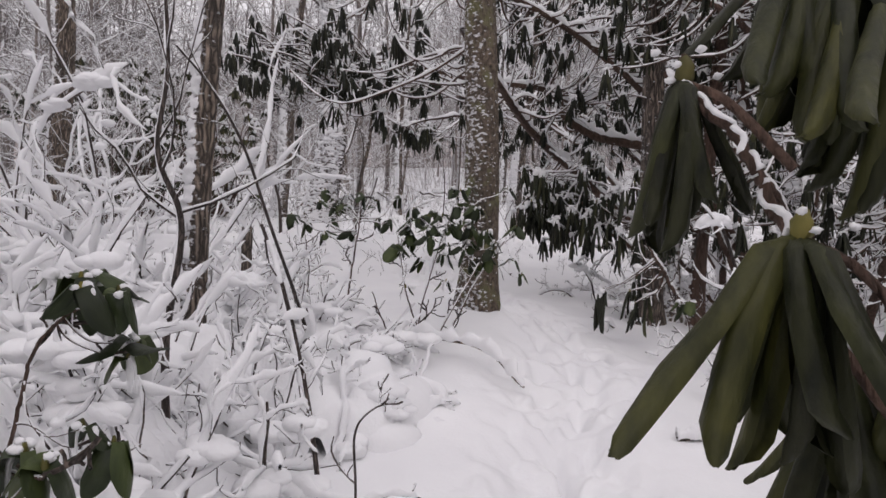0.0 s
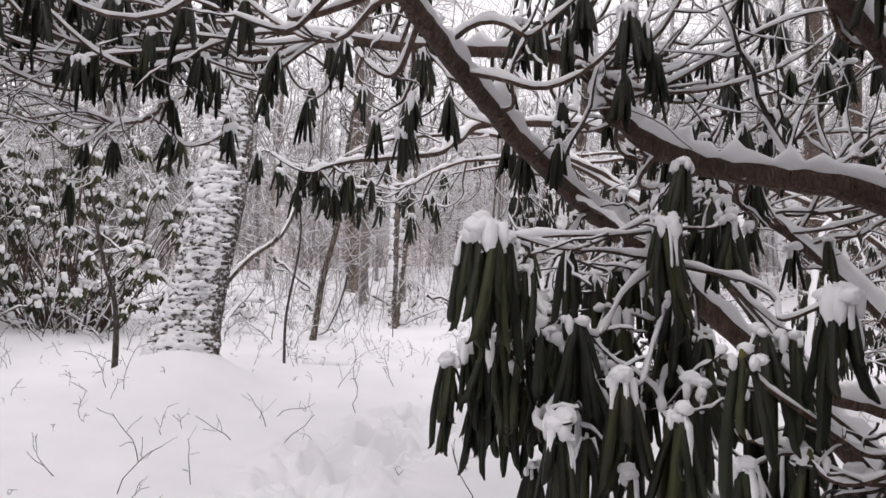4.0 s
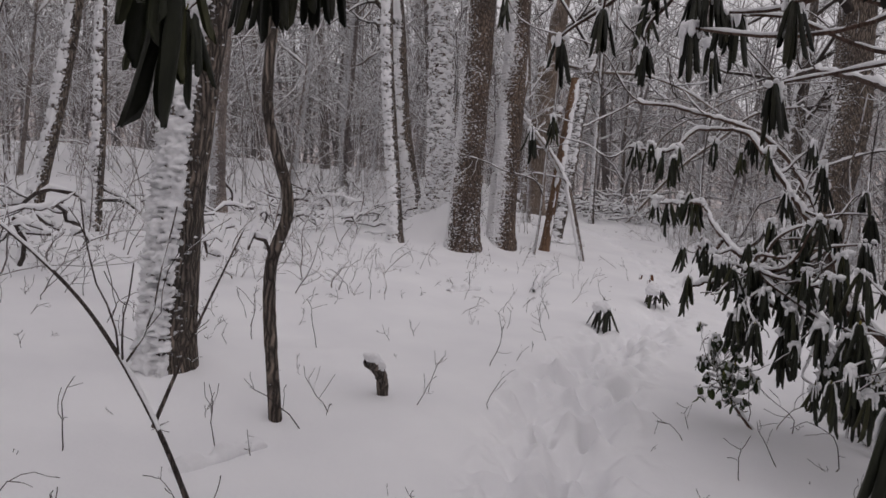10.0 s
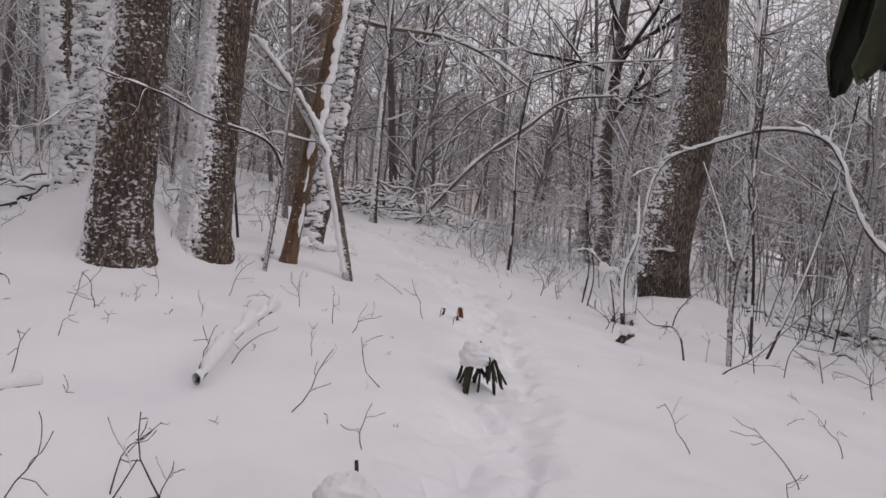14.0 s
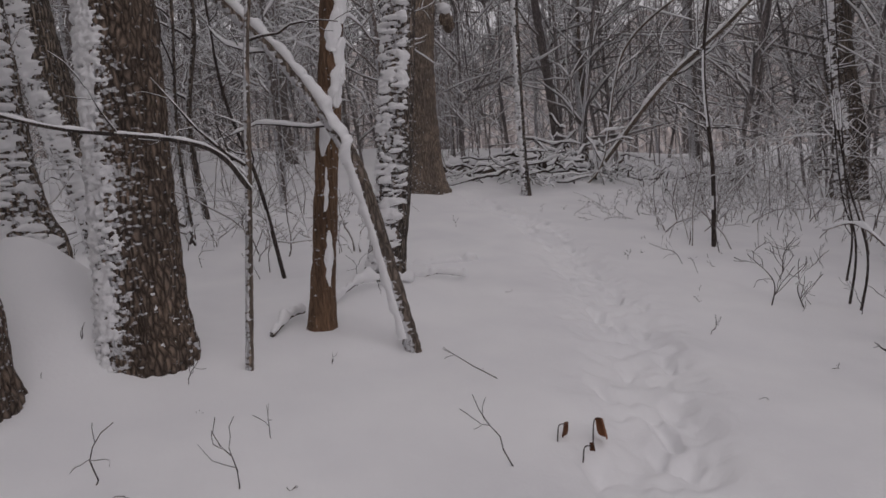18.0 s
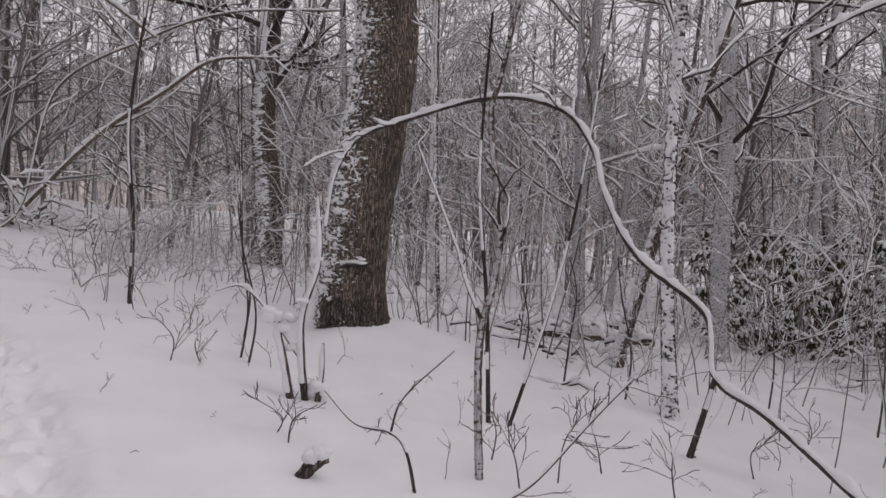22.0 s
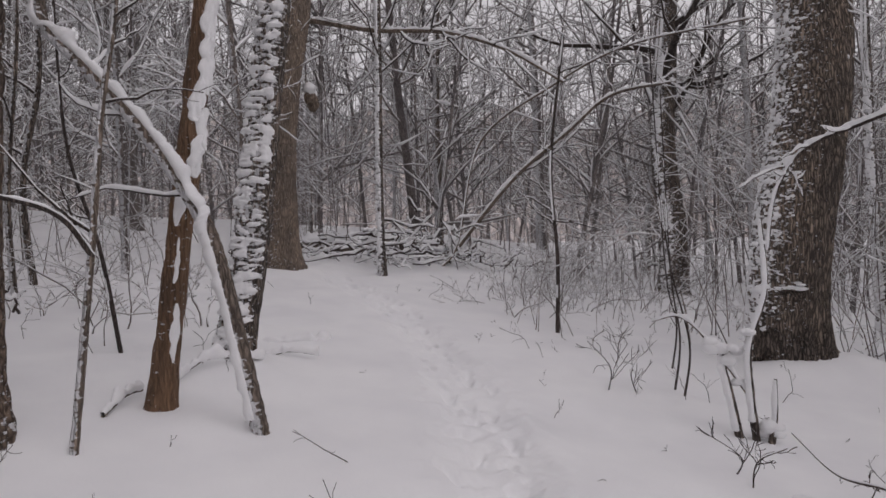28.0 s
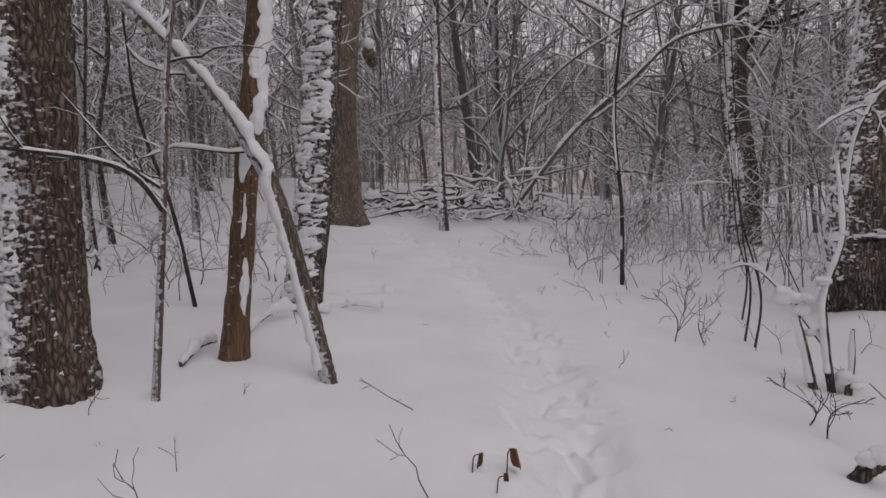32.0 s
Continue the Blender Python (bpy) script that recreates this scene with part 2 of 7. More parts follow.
class Geo:
    def __init__(self):
        self.v, self.f, self.n = [], [], 0

    def add(self, v, f):
        self.v.append(v.reshape(-1, 3))
        self.f.append(f + self.n)
        self.n += v.size // 3

    def rings(self, V):
        """V: (m, n, k, 3) closed rings along m tubes."""
        m, n, k, _ = V.shape
        a = np.arange(n - 1)[:, None] * k + np.arange(k)
        b = np.arange(n - 1)[:, None] * k + (np.arange(k) + 1) % k
        q = np.stack([a, b, b + k, a + k], -1).reshape(-1, 4)
        q = (q[None] + (np.arange(m) * n * k)[:, None, None]).reshape(-1, 4)
        self.add(V, q)

    def tubes(self, P, R, k=4):
        P, R = np.asarray(P, float), np.asarray(R, float)
        if P.ndim == 2:
            P, R = P[None], R[None]
        _, A, B = frames(P)
        th = np.arange(k) * 2 * np.pi / k
        V = P[:, :, None] + R[:, :, None, None] * (np.cos(th)[:, None] * A[:, :, None] + np.sin(th)[:, None] * B[:, :, None])
        self.rings(V)

    def snow(self, P, R, depth, rng, k=5, gap=0.35, cling=0.4, fine=1):
        """Snow that lies along the top of branches and clings to the windward side of steep ones."""
        P, R = np.asarray(P, float), np.asarray(R, float)
        if P.ndim == 2:
            P, R = P[None], R[None]
        if fine > 1:
            n = P.shape[1]
            u = np.linspace(0, n - 1.0001, (n - 1) * fine + 1)
            i = u.astype(int)
            f = (u - i)[None, :, None]
            P, R = P[:, i] * (1 - f) + P[:, i + 1] * f, R[:, i] * (1 - f[..., 0]) + R[:, i + 1] * f[..., 0]
        T, _, _ = frames(P)
        hor = np.sqrt(T[..., 0] ** 2 + T[..., 1] ** 2)
        flat = np.clip((hor - 0.25) / 0.4, 0, 1)
        up = np.array([0, 0, 1.0]) - T * T[..., 2:3]
        up /= np.linalg.norm(up, axis=-1, keepdims=True) + 1e-6
        wind = WIND - T * (T @ WIND)[..., None]
        wind /= np.linalg.norm(wind, axis=-1, keepdims=True) + 1e-6
        N = up * flat[..., None] + wind * (1 - flat[..., None])
        N /= np.linalg.norm(N, axis=-1, keepdims=True) + 1e-6
        S = np.cross(T, N)
        wob = rng.random(R.shape)
        d = depth if np.ndim(depth) else np.full(R.shape, depth)
        lump = vnoise(P[..., 0] * 16, P[..., 1] * 16, P[..., 2] * 16, 12)
        h = d * np.minimum(1.0, 0.3 + R / 0.014) * (0.2 + (0.3 if k < 7 else 0.1) * wob + 1.7 * lump ** 1.6) * (flat + (1 - flat) * cling)
        bare = (vnoise(P[..., 0] * 2.5, P[..., 1] * 2.5, P[..., 2] * 3.5, 7) < gap * (0.25 + 1.15 * (1 - flat))) | (rng.random(R.shape) < (gap * 0.25 if k < 7 else 0.0))
        h = np.where(bare, 0.0, h)
        h[:, 0] *= 0.5
        h[:, -1] *= 0.3
        on = (h > 0)[..., None]
        C = P + N * np.where(on, R[..., None] * 0.72 + h[..., None] * 0.34, 0.0)
        hw = np.where(h > 0, R * 0.76 + h * 0.27, R * 0.3)
        hh = np.where(h > 0, h * 0.6 + R * 0.22, R * 0.3)
        th = np.arange(k) * 2 * np.pi / k + 0.3
        V = C[:, :, None] + hw[..., None, None] * np.cos(th)[:, None] * S[:, :, None] + hh[..., None, None] * np.sin(th)[:, None] * N[:, :, None]
        self.rings(V)

    def blob(self, c, size, rng, rings=6, k=8, rough=0.18):
        u = np.linspace(0.02, np.pi - 0.02, rings)
        th = np.arange(k) * 2 * np.pi / k + rng.random() * 6
        V = np.stack([np.sin(u)[:, None] * np.cos(th), np.sin(u)[:, None] * np.sin(th), np.cos(u)[:, None] + 0 * th], -1)
        V = V * (1 + rough * (rng.random((rings, k, 1)) - 0.5) * 2) * np.array(size) + np.array(c)
        self.rings(V[None])

    def data(self, name, mat, smooth=True):
        v = np.concatenate(self.v) if self.v else np.zeros((0, 3))
        f = np.concatenate(self.f).astype(np.int32) if self.f else np.zeros((0, 4), np.int32)
        me = bpy.data.meshes.new(name)
        me.vertices.add(len(v))
        me.vertices.foreach_set("co", v.astype(np.float32).ravel())
        me.loops.add(f.size)
        me.loops.foreach_set("vertex_index", f.ravel())
        me.polygons.add(len(f))
        me.polygons.foreach_set("loop_start", np.arange(0, f.size, 4, dtype=np.int32))
        me.polygons.foreach_set("use_smooth", np.full(len(f), smooth))
        me.update(calc_edges=True)
        me.materials.append(mat)
        return me


def frames(P):
    T = np.gradient(P, axis=1)
    T /= np.linalg.norm(T, axis=-1, keepdims=True) + 1e-9
    steep = np.abs(T[..., 2]).mean(axis=1) > 0.7
    ref = np.where(steep[:, None], np.array([1.0, 0.03, 0]), np.array([0.02, 0.03, 1.0]))[:, None, :]
    A = np.cross(T, ref)
    A /= np.linalg.norm(A, axis=-1, keepdims=True) + 1e-9
    B = np.cross(T, A)
    return T, A, B


def sprout(P, R, count, rng, lo=0.2, hi=1.0, angle=(35, 70), length=(0.3, 0.6), n=5, rise=0.1, wander=0.18, thin=0.55, flat=0.0):
    """count side shoots on each of the m stems P (m, n0, 3)."""
    m, n0, _ = P.shape
    s = rng.uniform(lo, hi, (m, count)) * (n0 - 1.001)
    i = s.astype(int)
    f = (s - i)[..., None]
    row = np.arange(m)[:, None]
    base = P[row, i] * (1 - f) + P[row, i + 1] * f
    rad = R[row, i] * thin
    tan = P[row, i + 1] - P[row, i]
    tan /= np.linalg.norm(tan, axis=-1, keepdims=True) + 1e-9
    q = rng.normal(size=(m, count, 3))
    q[..., 2] *= 1 - flat
    q -= tan * (q * tan).sum(-1, keepdims=True)
    q /= np.linalg.norm(q, axis=-1, keepdims=True) + 1e-9
    a = np.radians(rng.uniform(*angle, (m, count)))[..., None]
    d = (tan * np.cos(a) + q * np.sin(a)).reshape(-1, 3)
    base, rad = base.reshape(-1, 3), rad.reshape(-1)
    whole = np.linalg.norm(P[:, -1] - P[:, 0], axis=-1)[:, None] * rng.uniform(*length, (m, count)) * (1.15 - 0.6 * s / n0)
    step = (whole.reshape(-1) / (n - 1))[:, None]
    out = [base]
    for _ in range(n - 1):
        d = d + rng.normal(size=d.shape) * wander + np.array([0, 0, rise])
        d /= np.linalg.norm(d, axis=-1, keepdims=True)
        out.append(out[-1] + d * step)
    Q = np.stack(out, 1)
    return Q, rad[:, None] * np.linspace(1, 0.35, n)[None]


def part(name, data, parent, label=""):
    ob = new(name, data)
    ob.parent = parent
    return tagged(ob, label)


def thing(name, x, y, z, label, category, group="", kind=""):
    ob = new(name)
    ob.location = (x, y, z)
    ob.empty_display_size = 0.1
    return tagged(ob, label, category, group, kind)


# ---- ground ----
TRAIL = curve([(-0.3, -6, 0), (0, 0, 0), (0.65, 3.5, 0), (0.85, 5.5, 0), (0.25, 7.5, 0), (-0.1, 9.0, 0), (0.05, 10.5, 0), (1.3, 12.4, 0), (2.7, 13.9, 0), (4.2, 15.35, 0), (5.9, 16.53, 0), (8.2, 17.9, 0), (10.42, 19.6, 0),
               (11.9, 21.2, 0), (13.1, 22.8, 0), (14.7, 25.6, 0), (15.5, 28.4, 0), (14.8, 32.0, 0)], 400)[:, :2]
WALKED = curve([(0, -1, 0), (0, 0, 0), (0.33, 1.93, 0), (0.91, 3.89, 0), (0.98, 5.75, 0), (0.45, 7.2, 0), (0.2, 8.84, 0), (0.38, 10.73, 0), (1.17, 12.19, 0), (2.52, 13.48, 0), (4.13, 14.98, 0), (5.93, 16.13, 0), (7.9, 17.4, 0)], 90)[:, :2]
MOUNDS = []


def lie(x, y):
    """Height of the smooth lie of the land."""
    u, v = np.clip((x - 8) / 16, -1.3, 1.6), np.clip((y - 14) / 16, -1.2, 1.4)
    z = 0.465 - 0.688 * u + 1.446 * v + 0.151 * u * u + 0.07 * u * v + 0.488 * v * v - 0.011 * u ** 3 + 0.019 * v ** 3 - 0.402 * u * u * v + 0.253 * u * v * v
    return z + 0.2 * np.exp(-((x - 0.6) ** 2 + (y - 5.8) ** 2) / 5)


def snow_height(x, y):
    x, y = np.asarray(x, float), np.asarray(y, float)
    z = lie(x, y)
    z = z + 0.10 * (vnoise(x * 0.7, y * 0.7, 0, 3) - 0.5) + 0.05 * (vnoise(x * 2.1, y * 2.1, 0, 4) - 0.5) + 0.016 * (vnoise(x * 6, y * 6, 0, 5) - 0.5)
    for mx, my, mh, mr in MOUNDS:
        z = z + mh * np.exp(-((x - mx) ** 2 + (y - my) ** 2) / (2 * mr * mr))
    return z


def z_at(x, y):
    return float(snow_height(x, y))


# ---- trees ----
def fbm(X, width, height, seed):
    """Two scales of noise spread over 0 to 1."""
    a = vnoise(X[..., 0] / width, X[..., 1] / width, X[..., 2] / height, seed)
    b = vnoise(X[..., 0] / (width * 0.43), X[..., 1] / (width * 0.43), X[..., 2] / (height * 0.5), seed + 1)
    return np.clip((0.62 * a + 0.38 * b - 0.5) * 2.0 + 0.5, 0, 1)


def cut(x, lo, hi):
    """Smooth step from lo to hi."""
    u = np.clip((x - lo) / (hi - lo), 0, 1)
    return u * u * (3 - 2 * u)


def trunk_parts(ob, P, R, seed, snow, bark, ridge=0.05, k=28, cling=0.03, edge=0.09, fleck=0.12, wind=None, soft=0.45, peak=0.66, flat=0.36):
    """A barked trunk along P with snow driven onto its windward side: snow is the share of the girth that is covered."""
    th = np.arange(k) * 2 * np.pi / k
    N = np.stack([np.cos(th), np.sin(th), 0 * th], -1)
    X = P[:, None] + R[:, None, None] * N
    warp = 0.05 * (vnoise(X[..., 2] * 5, np.cos(th)[None] * 2 + 0 * X[..., 2], np.sin(th)[None] * 2 + 0 * X[..., 2], seed + 9) - 0.5)
    furrow = np.abs(vnoise((X[..., 0] + warp) * 20, (X[..., 1] + warp) * 20, X[..., 2] * 2.6, seed) - 0.5) * 2
    rough = 1.2 * (np.sqrt(furrow) - 0.62) + 0.8 * (vnoise(X[..., 0] * 40, X[..., 1] * 40, X[..., 2] * 12, seed + 10) - 0.5) + 0.5 * (vnoise(X[..., 0] * 7, X[..., 1] * 7, X[..., 2] * 2, seed + 1) - 0.5)
    bark_r = R[:, None] * (1 + ridge * 1.6 * rough)
    away = np.array(wind, float) if wind else WIND[:2]
    face = N[:, :2] @ (away / np.linalg.norm(away))
    drift = vnoise(X[..., 0] * 1.6, X[..., 1] * 1.6, X[..., 2] * 1.1, seed + 3) - 0.5
    t0 = 1.06 - 1.55 * snow + (0.55 if peak < 0.75 else 0.3) * drift
    cover = cut(face[None] - t0, -0.42 * soft, 0.62 * soft) if snow > 0 else 0 * X[..., 2]
    near = cut(face[None] - t0, -0.42 * soft - 0.75, 0.3)
    dust = np.clip(np.maximum(cover * (0.62 if k >= 30 else 1.0), 0.42 * near * (snow > 0)) + fleck * (0.65 + 1.9 * (vnoise(X[..., 0] * 4, X[..., 1] * 4, X[..., 2] * 2, seed + 4) - 0.4)), 0, 1)
    g = Geo()
    g.rings((P[:, None] + bark_r[..., None] * N)[None])
    data = g.data("trunk", bark)
    layer = data.attributes.new("dusting", "FLOAT", "POINT")
    layer.data.foreach_set("value", dust.astype(np.float32).ravel())
    part("trunk", data, ob)
    if snow > 0 and k >= 30:
        low = fbm(X, edge * 2.2, edge * 2.2 * flat, seed + 5)
        fine = fbm(X, edge * 0.7, edge * 0.7 * flat, seed + 7)
        if peak >= 0.72:
            # plastered: level scalloped bands with thin dark slits, more open towards the lee side
            band = np.abs(fbm(X, edge * 2.7, edge * 0.9, seed + 11) - 0.5) * 2
            v = band * 0.62 + 0.38 * fine - 0.36 + 0.15 * np.exp(-np.clip(P[:, 2:3], 0, 9) / 0.07) - 0.62 * (1 - cover) ** 1.3 - 0.16 * (low - 0.4)
            swell = 0.45 + 0.75 * np.clip(v, 0, 1) ** 0.7 + 0.5 * (low - 0.5)
        else:
            v = cover * (peak + 0.03) - 0.36 * low - 0.64 * fine - 0.16 * rough
            swell = 0.2 + 0.7 * low * cover + 0.7 * (1 - fine)
        h = np.where(v > 0, cling * swell * np.sqrt(np.clip(v * 3.0, 0, 1)), np.maximum(v * 0.08, -0.012) - 0.004)
        g = Geo()
        g.rings((P[:, None] + (bark_r + h)[..., None] * N)[None])
        part("snow_crust", g.data("snow_crust", SNOW_CLING), ob, "wind-driven snow plastered on the bark")


def crown_parts(ob, P, R, seed, limbs, first, snow, reach=(0.22, 0.42), twigs=3, subs=4, k=5, rise=0.06, bark=None, apart=True):
    """Limbs, branches and twigs from the height first upwards."""
    rng = np.random.default_rng(seed)
    even = np.linspace(P[0, 2], P[-1, 2], 40)
    R = np.interp(even, P[:, 2], R)
    P = np.stack([np.interp(even, P[:, 2], P[:, 0]), np.interp(even, P[:, 2], P[:, 1]), even], -1)
    lo = np.clip((first - P[0, 2]) / (P[-1, 2] - P[0, 2]), 0, 0.95)
    L, LR = sprout(P[None], R[None], limbs, rng, lo, 0.97, (40, 75), reach, 7, rise, 0.15, 0.32)
    S, SR = sprout(L, LR, subs, rng, 0.15, 1.0, (30, 65), (0.3, 0.6), 6, 0.05, 0.2, 0.5)
    W, WR = sprout(S, SR, twigs, rng, 0.1, 1.0, (25, 65), (0.3, 0.65), 5, 0.02, 0.26, 0.6)
    LR, SR, WR = np.maximum(LR, 0.008), np.maximum(SR, 0.005), np.maximum(WR, 0.0035)
    g, s = Geo(), Geo()
    if apart:
        for a in range(limbs):
            b = Geo()
            b.tubes(L[a], LR[a], k)
            part("limb", b.data("limb", bark or BARK_TWIG), ob)
    else:
        g.tubes(L, LR, 4)
    g.tubes(S, SR, 4 if apart else 3), g.tubes(W, WR, 3)
    s.snow(L, LR, snow, rng, 4), s.snow(S, SR, snow, rng, 4 if apart else 3), s.snow(W, WR, snow, rng, 3)
    tagged(part("crown", g.data("crown", bark or (BARK_TWIG if apart else BARK_MID_HAZE)), ob), kind="stuff")
    tagged(part("branch_snow", s.data("branch_snow", SNOW_CLING), ob, "snow lying along the branches"), kind="stuff")


KEEP_OFF = np.array([(0, 0), (0.9, 4), (0.3, 8), (0.7, 11.5), (4, 14.6), (7.9, 17.4), (10, 20), (12.5, 23), (13.8, 26)])


def tree(x, y, r, lean=(0, 0), h=10.0, snow=0.5, limbs=8, first=4.0, seed=1, bark=None, top=0.4, label="", bend=(0, 0), rings=None, edge=0.09, cling=0.03,
         name="tree", step=None, subs=4, twigs=3, ridge=0.05, depth=0.025, flare=0.35, reach=(0.22, 0.42), k=52, fleck=0.12, wind=None, soft=0.55, peak=0.6, flat=0.36, sway=0.5):
    z = z_at(x, y)
    ob = thing(name, x, y, z, label or "snow-plastered bare hardwood tree standing in deep snow", "tree", "trees of the wood")
    close = float(np.min(np.hypot(KEEP_OFF[:, 0] - x, KEEP_OFF[:, 1] - y)))
    n = rings or int(min(h, 4.6) / (step or 0.02 if step or close < 8 else 0.03 if close < 10 else 0.06) + 24)
    if not rings and close > 6.5 and k == 52:
        k = 32 if close < 10 else 18
    s = np.concatenate([np.linspace(-0.25, min(h, 4.6), n - 12), np.linspace(min(h, 4.6), h, 13)[1:]]) if h > 4.6 else np.linspace(-0.25, h, n)
    n = len(s)
    wave = sway * np.sin(np.linspace(0, 5, n) + seed) * r
    P = np.stack([lean[0] * s + bend[0] * s * s + wave, lean[1] * s + bend[1] * s * s + 0.6 * wave[::-1], s], -1)
    P[:, :2] -= P[np.argmin(np.abs(s)), :2]
    f = np.clip(s / h, 0, 1)
    R = r * (1 - (1 - top) * f) * (1 + flare * np.exp(-np.clip(s, 0, 9) / 0.22))
    R[-1] *= 0.2
    trunk_parts(ob, P, R, seed, snow, bark or BARK, ridge, k, cling, edge, fleck, wind, soft, peak, flat)
    if limbs:
        crown_parts(ob, P, R, seed + 50, limbs, first, depth, reach, twigs, subs, apart=not rings)
    return ob


def sapling(points, r0, r1, seed, label, snow=0.02, bark=None, twigs=6, name="sapling", n=60, k=10, plaster=0.0, length=(0.1, 0.3), subs=2, lo=0.35, gap=0.35, thin=0.5):
    """A thin stem through control points (x, y, height over the snow), with side twigs."""
    rng = np.random.default_rng(seed)
    x, y = points[0][0], points[0][1]
    z = z_at(x, y)
    ob = thing(name, x, y, z, label, "sapling" if name == "sapling" else name.replace("_", " "), "saplings of the wood" if name == "sapling" else "")
    P = curve([(a - x, b - y, c + float(lie(a, b) - lie(x, y))) for a, b, c in points], n)
    R = np.linspace(r0, r1, n) * (1 + 0.12 * (rng.random(n) - 0.5))
    if plaster > 0:
        trunk_parts(ob, P, R, seed, plaster, bark or BARK, 0.05, 24, 0.010, 0.06, 0.06, None, 0.8, 0.55)
    else:
        g = Geo()
        g.tubes(P, R, k)
        part("stem", g.data("stem", bark or BARK_TWIG), ob)
    s = Geo()
    if plaster == 0 or snow > 0.03:
        s.snow(P, R, snow, rng, 7, gap, fine=2)
    if twigs:
        A, AR = sprout(P[None, ::2], R[None, ::2], twigs, rng, lo, 1.0, (30, 70), length, 7, 0.05, 0.2, thin)
        g = Geo()
        g.tubes(A, np.maximum(AR, 0.003), 4)
        s.snow(A, AR, snow * 0.7, rng, 4, gap, fine=2)
        if subs:
            B, BR = sprout(A, AR, subs, rng, 0.2, 1.0, (30, 60), (0.3, 0.6), 5, 0.03, 0.22, 0.6)
            g.tubes(B, np.maximum(BR, 0.0022), 3)
            s.snow(B, BR, snow * 0.5, rng, 4, gap)
        tagged(part("twig_spray", g.data("twig_spray", BARK_TWIG), ob), kind="stuff")
    tagged(part("snow", s.data("snow", SNOW_CLING), ob, "snow lying along the stem"), kind="stuff")
    return ob


# trees beside the trail: place, radius, lean
BASES = [(0.30, 5.54), (1.95, 6.15), (2.2, 6.2), (-2.07, 11.5), (1.65, 16.29), (7.55, 21.84), (8.67, 22.07), (7.98, 23.2), (10.9, 23.2), (14.6, 28.2), (16.4, 20.15), (13.7, 13.14)]
for bx, by in BASES:
    MOUNDS.append((bx + 0.05, by, 0.07, 0.38))
MOUNDS.append((16.8, 19.75, 0.3, 0.55))
MOUNDS.append((15.95, 20.15, 0.16, 0.35))
MOUNDS.append((-1.95, 11.3, 0.36, 0.45))
MOUNDS.append((0.2, 5.5, 0.12, 0.5))
MOUNDS.append((8.1, 22.65, 0.5, 0.42))
MOUNDS.append((7.9, 23.2, 0.4, 0.5))

tree(0.28, 5.52, 0.142, (0.035, 0.0), 11, 0.24, 7, 4.5, 1, BARK_LICHEN, edge=0.02, cling=0.006, fleck=0.15, flat=0.6, soft=1.5, k=150, step=0.007, peak=0.2, wind=(-0.9, -0.5), ridge=0.02, label="lichen-covered hardwood trunk flecked with snow beside the trail")
tree(1.84, 6.12, 0.105, (0.02, 0.0), 9, 0.08, 5, 4.5, 2, BARK, label="dark brown trunk among snowy rhododendrons", edge=0.05, cling=0.012, fleck=0.06)
tree(2.07, 6.28, 0.085, (0.02, 0.0), 9, 0.6, 4, 4.5, 3, BARK, label="snow-flecked grey trunk among rhododendrons", edge=0.03, cling=0.010, fleck=0.3, flat=0.7, k=96, step=0.009, peak=0.42, soft=0.9, wind=(-0.5, -0.9))
tree(2.26, 6.15, 0.07, (0.03, 0.0), 8, 0.03, 4, 4.5, 4, BARK_RED, label="smooth reddish trunk among rhododendrons", fleck=0.0)
tree(5.0, 10.0, 0.24, (0.03, 0.0), 12, 0.45, 7, 4.5, 5, BARK, label="thick grey trunk behind the rhododendrons")
tree(-2.07, 11.5, 0.255, (0.075, 0.0), 13, 0.70, 8, 4.2, 6, BARK, label="thick hardwood trunk plastered with ridged snow", cling=0.026, edge=0.05, flare=0.3, wind=(-0.22, -0.98), soft=1.15, k=150, peak=0.8, fleck=0.2, step=0.011)
tree(-3.5, 14.8, 0.16, (0.12, 0.02), 12, 0.66, 7, 4.2, 7, wind=(-0.9, -0.45), peak=0.62, soft=0.6, cling=0.03, k=84, step=0.014, edge=0.055, label="leaning trunk plastered white with snow")
tree(-1.10, 17.0, 0.085, (0.05, 0.0), 8, 0.8, 6, 3.0, 8, label="slim trunk with clumped snow up its side", edge=0.12)
tree(-3.4, 24.0, 0.19, (-0.02, 0.0), 13, 0.2, 8, 4.0, 9, BARK_PALE, label="straight brown trunk in the wood")
tree(1.67, 16.29, 0.15, (0.05, -0.01), 11, 0.45, 7, 3.8, 10, BARK, label="leaning trunk with one side packed with snow", edge=0.05, cling=0.045, soft=0.3, fleck=0.06, peak=0.71, wind=(-1.0, -0.25), k=110, step=0.011, flare=0.2)
tree(-1.14, 17.35, 0.10, (0.07, -0.02), 10, 0.72, 6, 3.2, 11, label="slim leaning trunk with clumps of snow", edge=0.13, cling=0.035, peak=0.8, wind=(-0.9, -0.4))
tree(1.15, 22.6, 0.11, (0.15, -0.04), 10, 0.8, 7, 3.0, 12, label="leaning snow-clumped trunk in the wood")
tree(1.84, 21.9, 0.085, (0.03, 0.0), 9, 0.85, 6, 3.0, 13, label="snow-white slim trunk in the wood")
tree(6.6, 22.4, 0.12, (-0.05, 0.02), 10, 0.8, 6, 4.0, 14, label="slim birch-like trunk crusted with snow")
tree(9.1, 26.0, 0.24, (-0.16, 0.06), 12, 0.75, 8, 4.0, 15, bend=(0.004, 0), label="curving trunk plastered with snow")
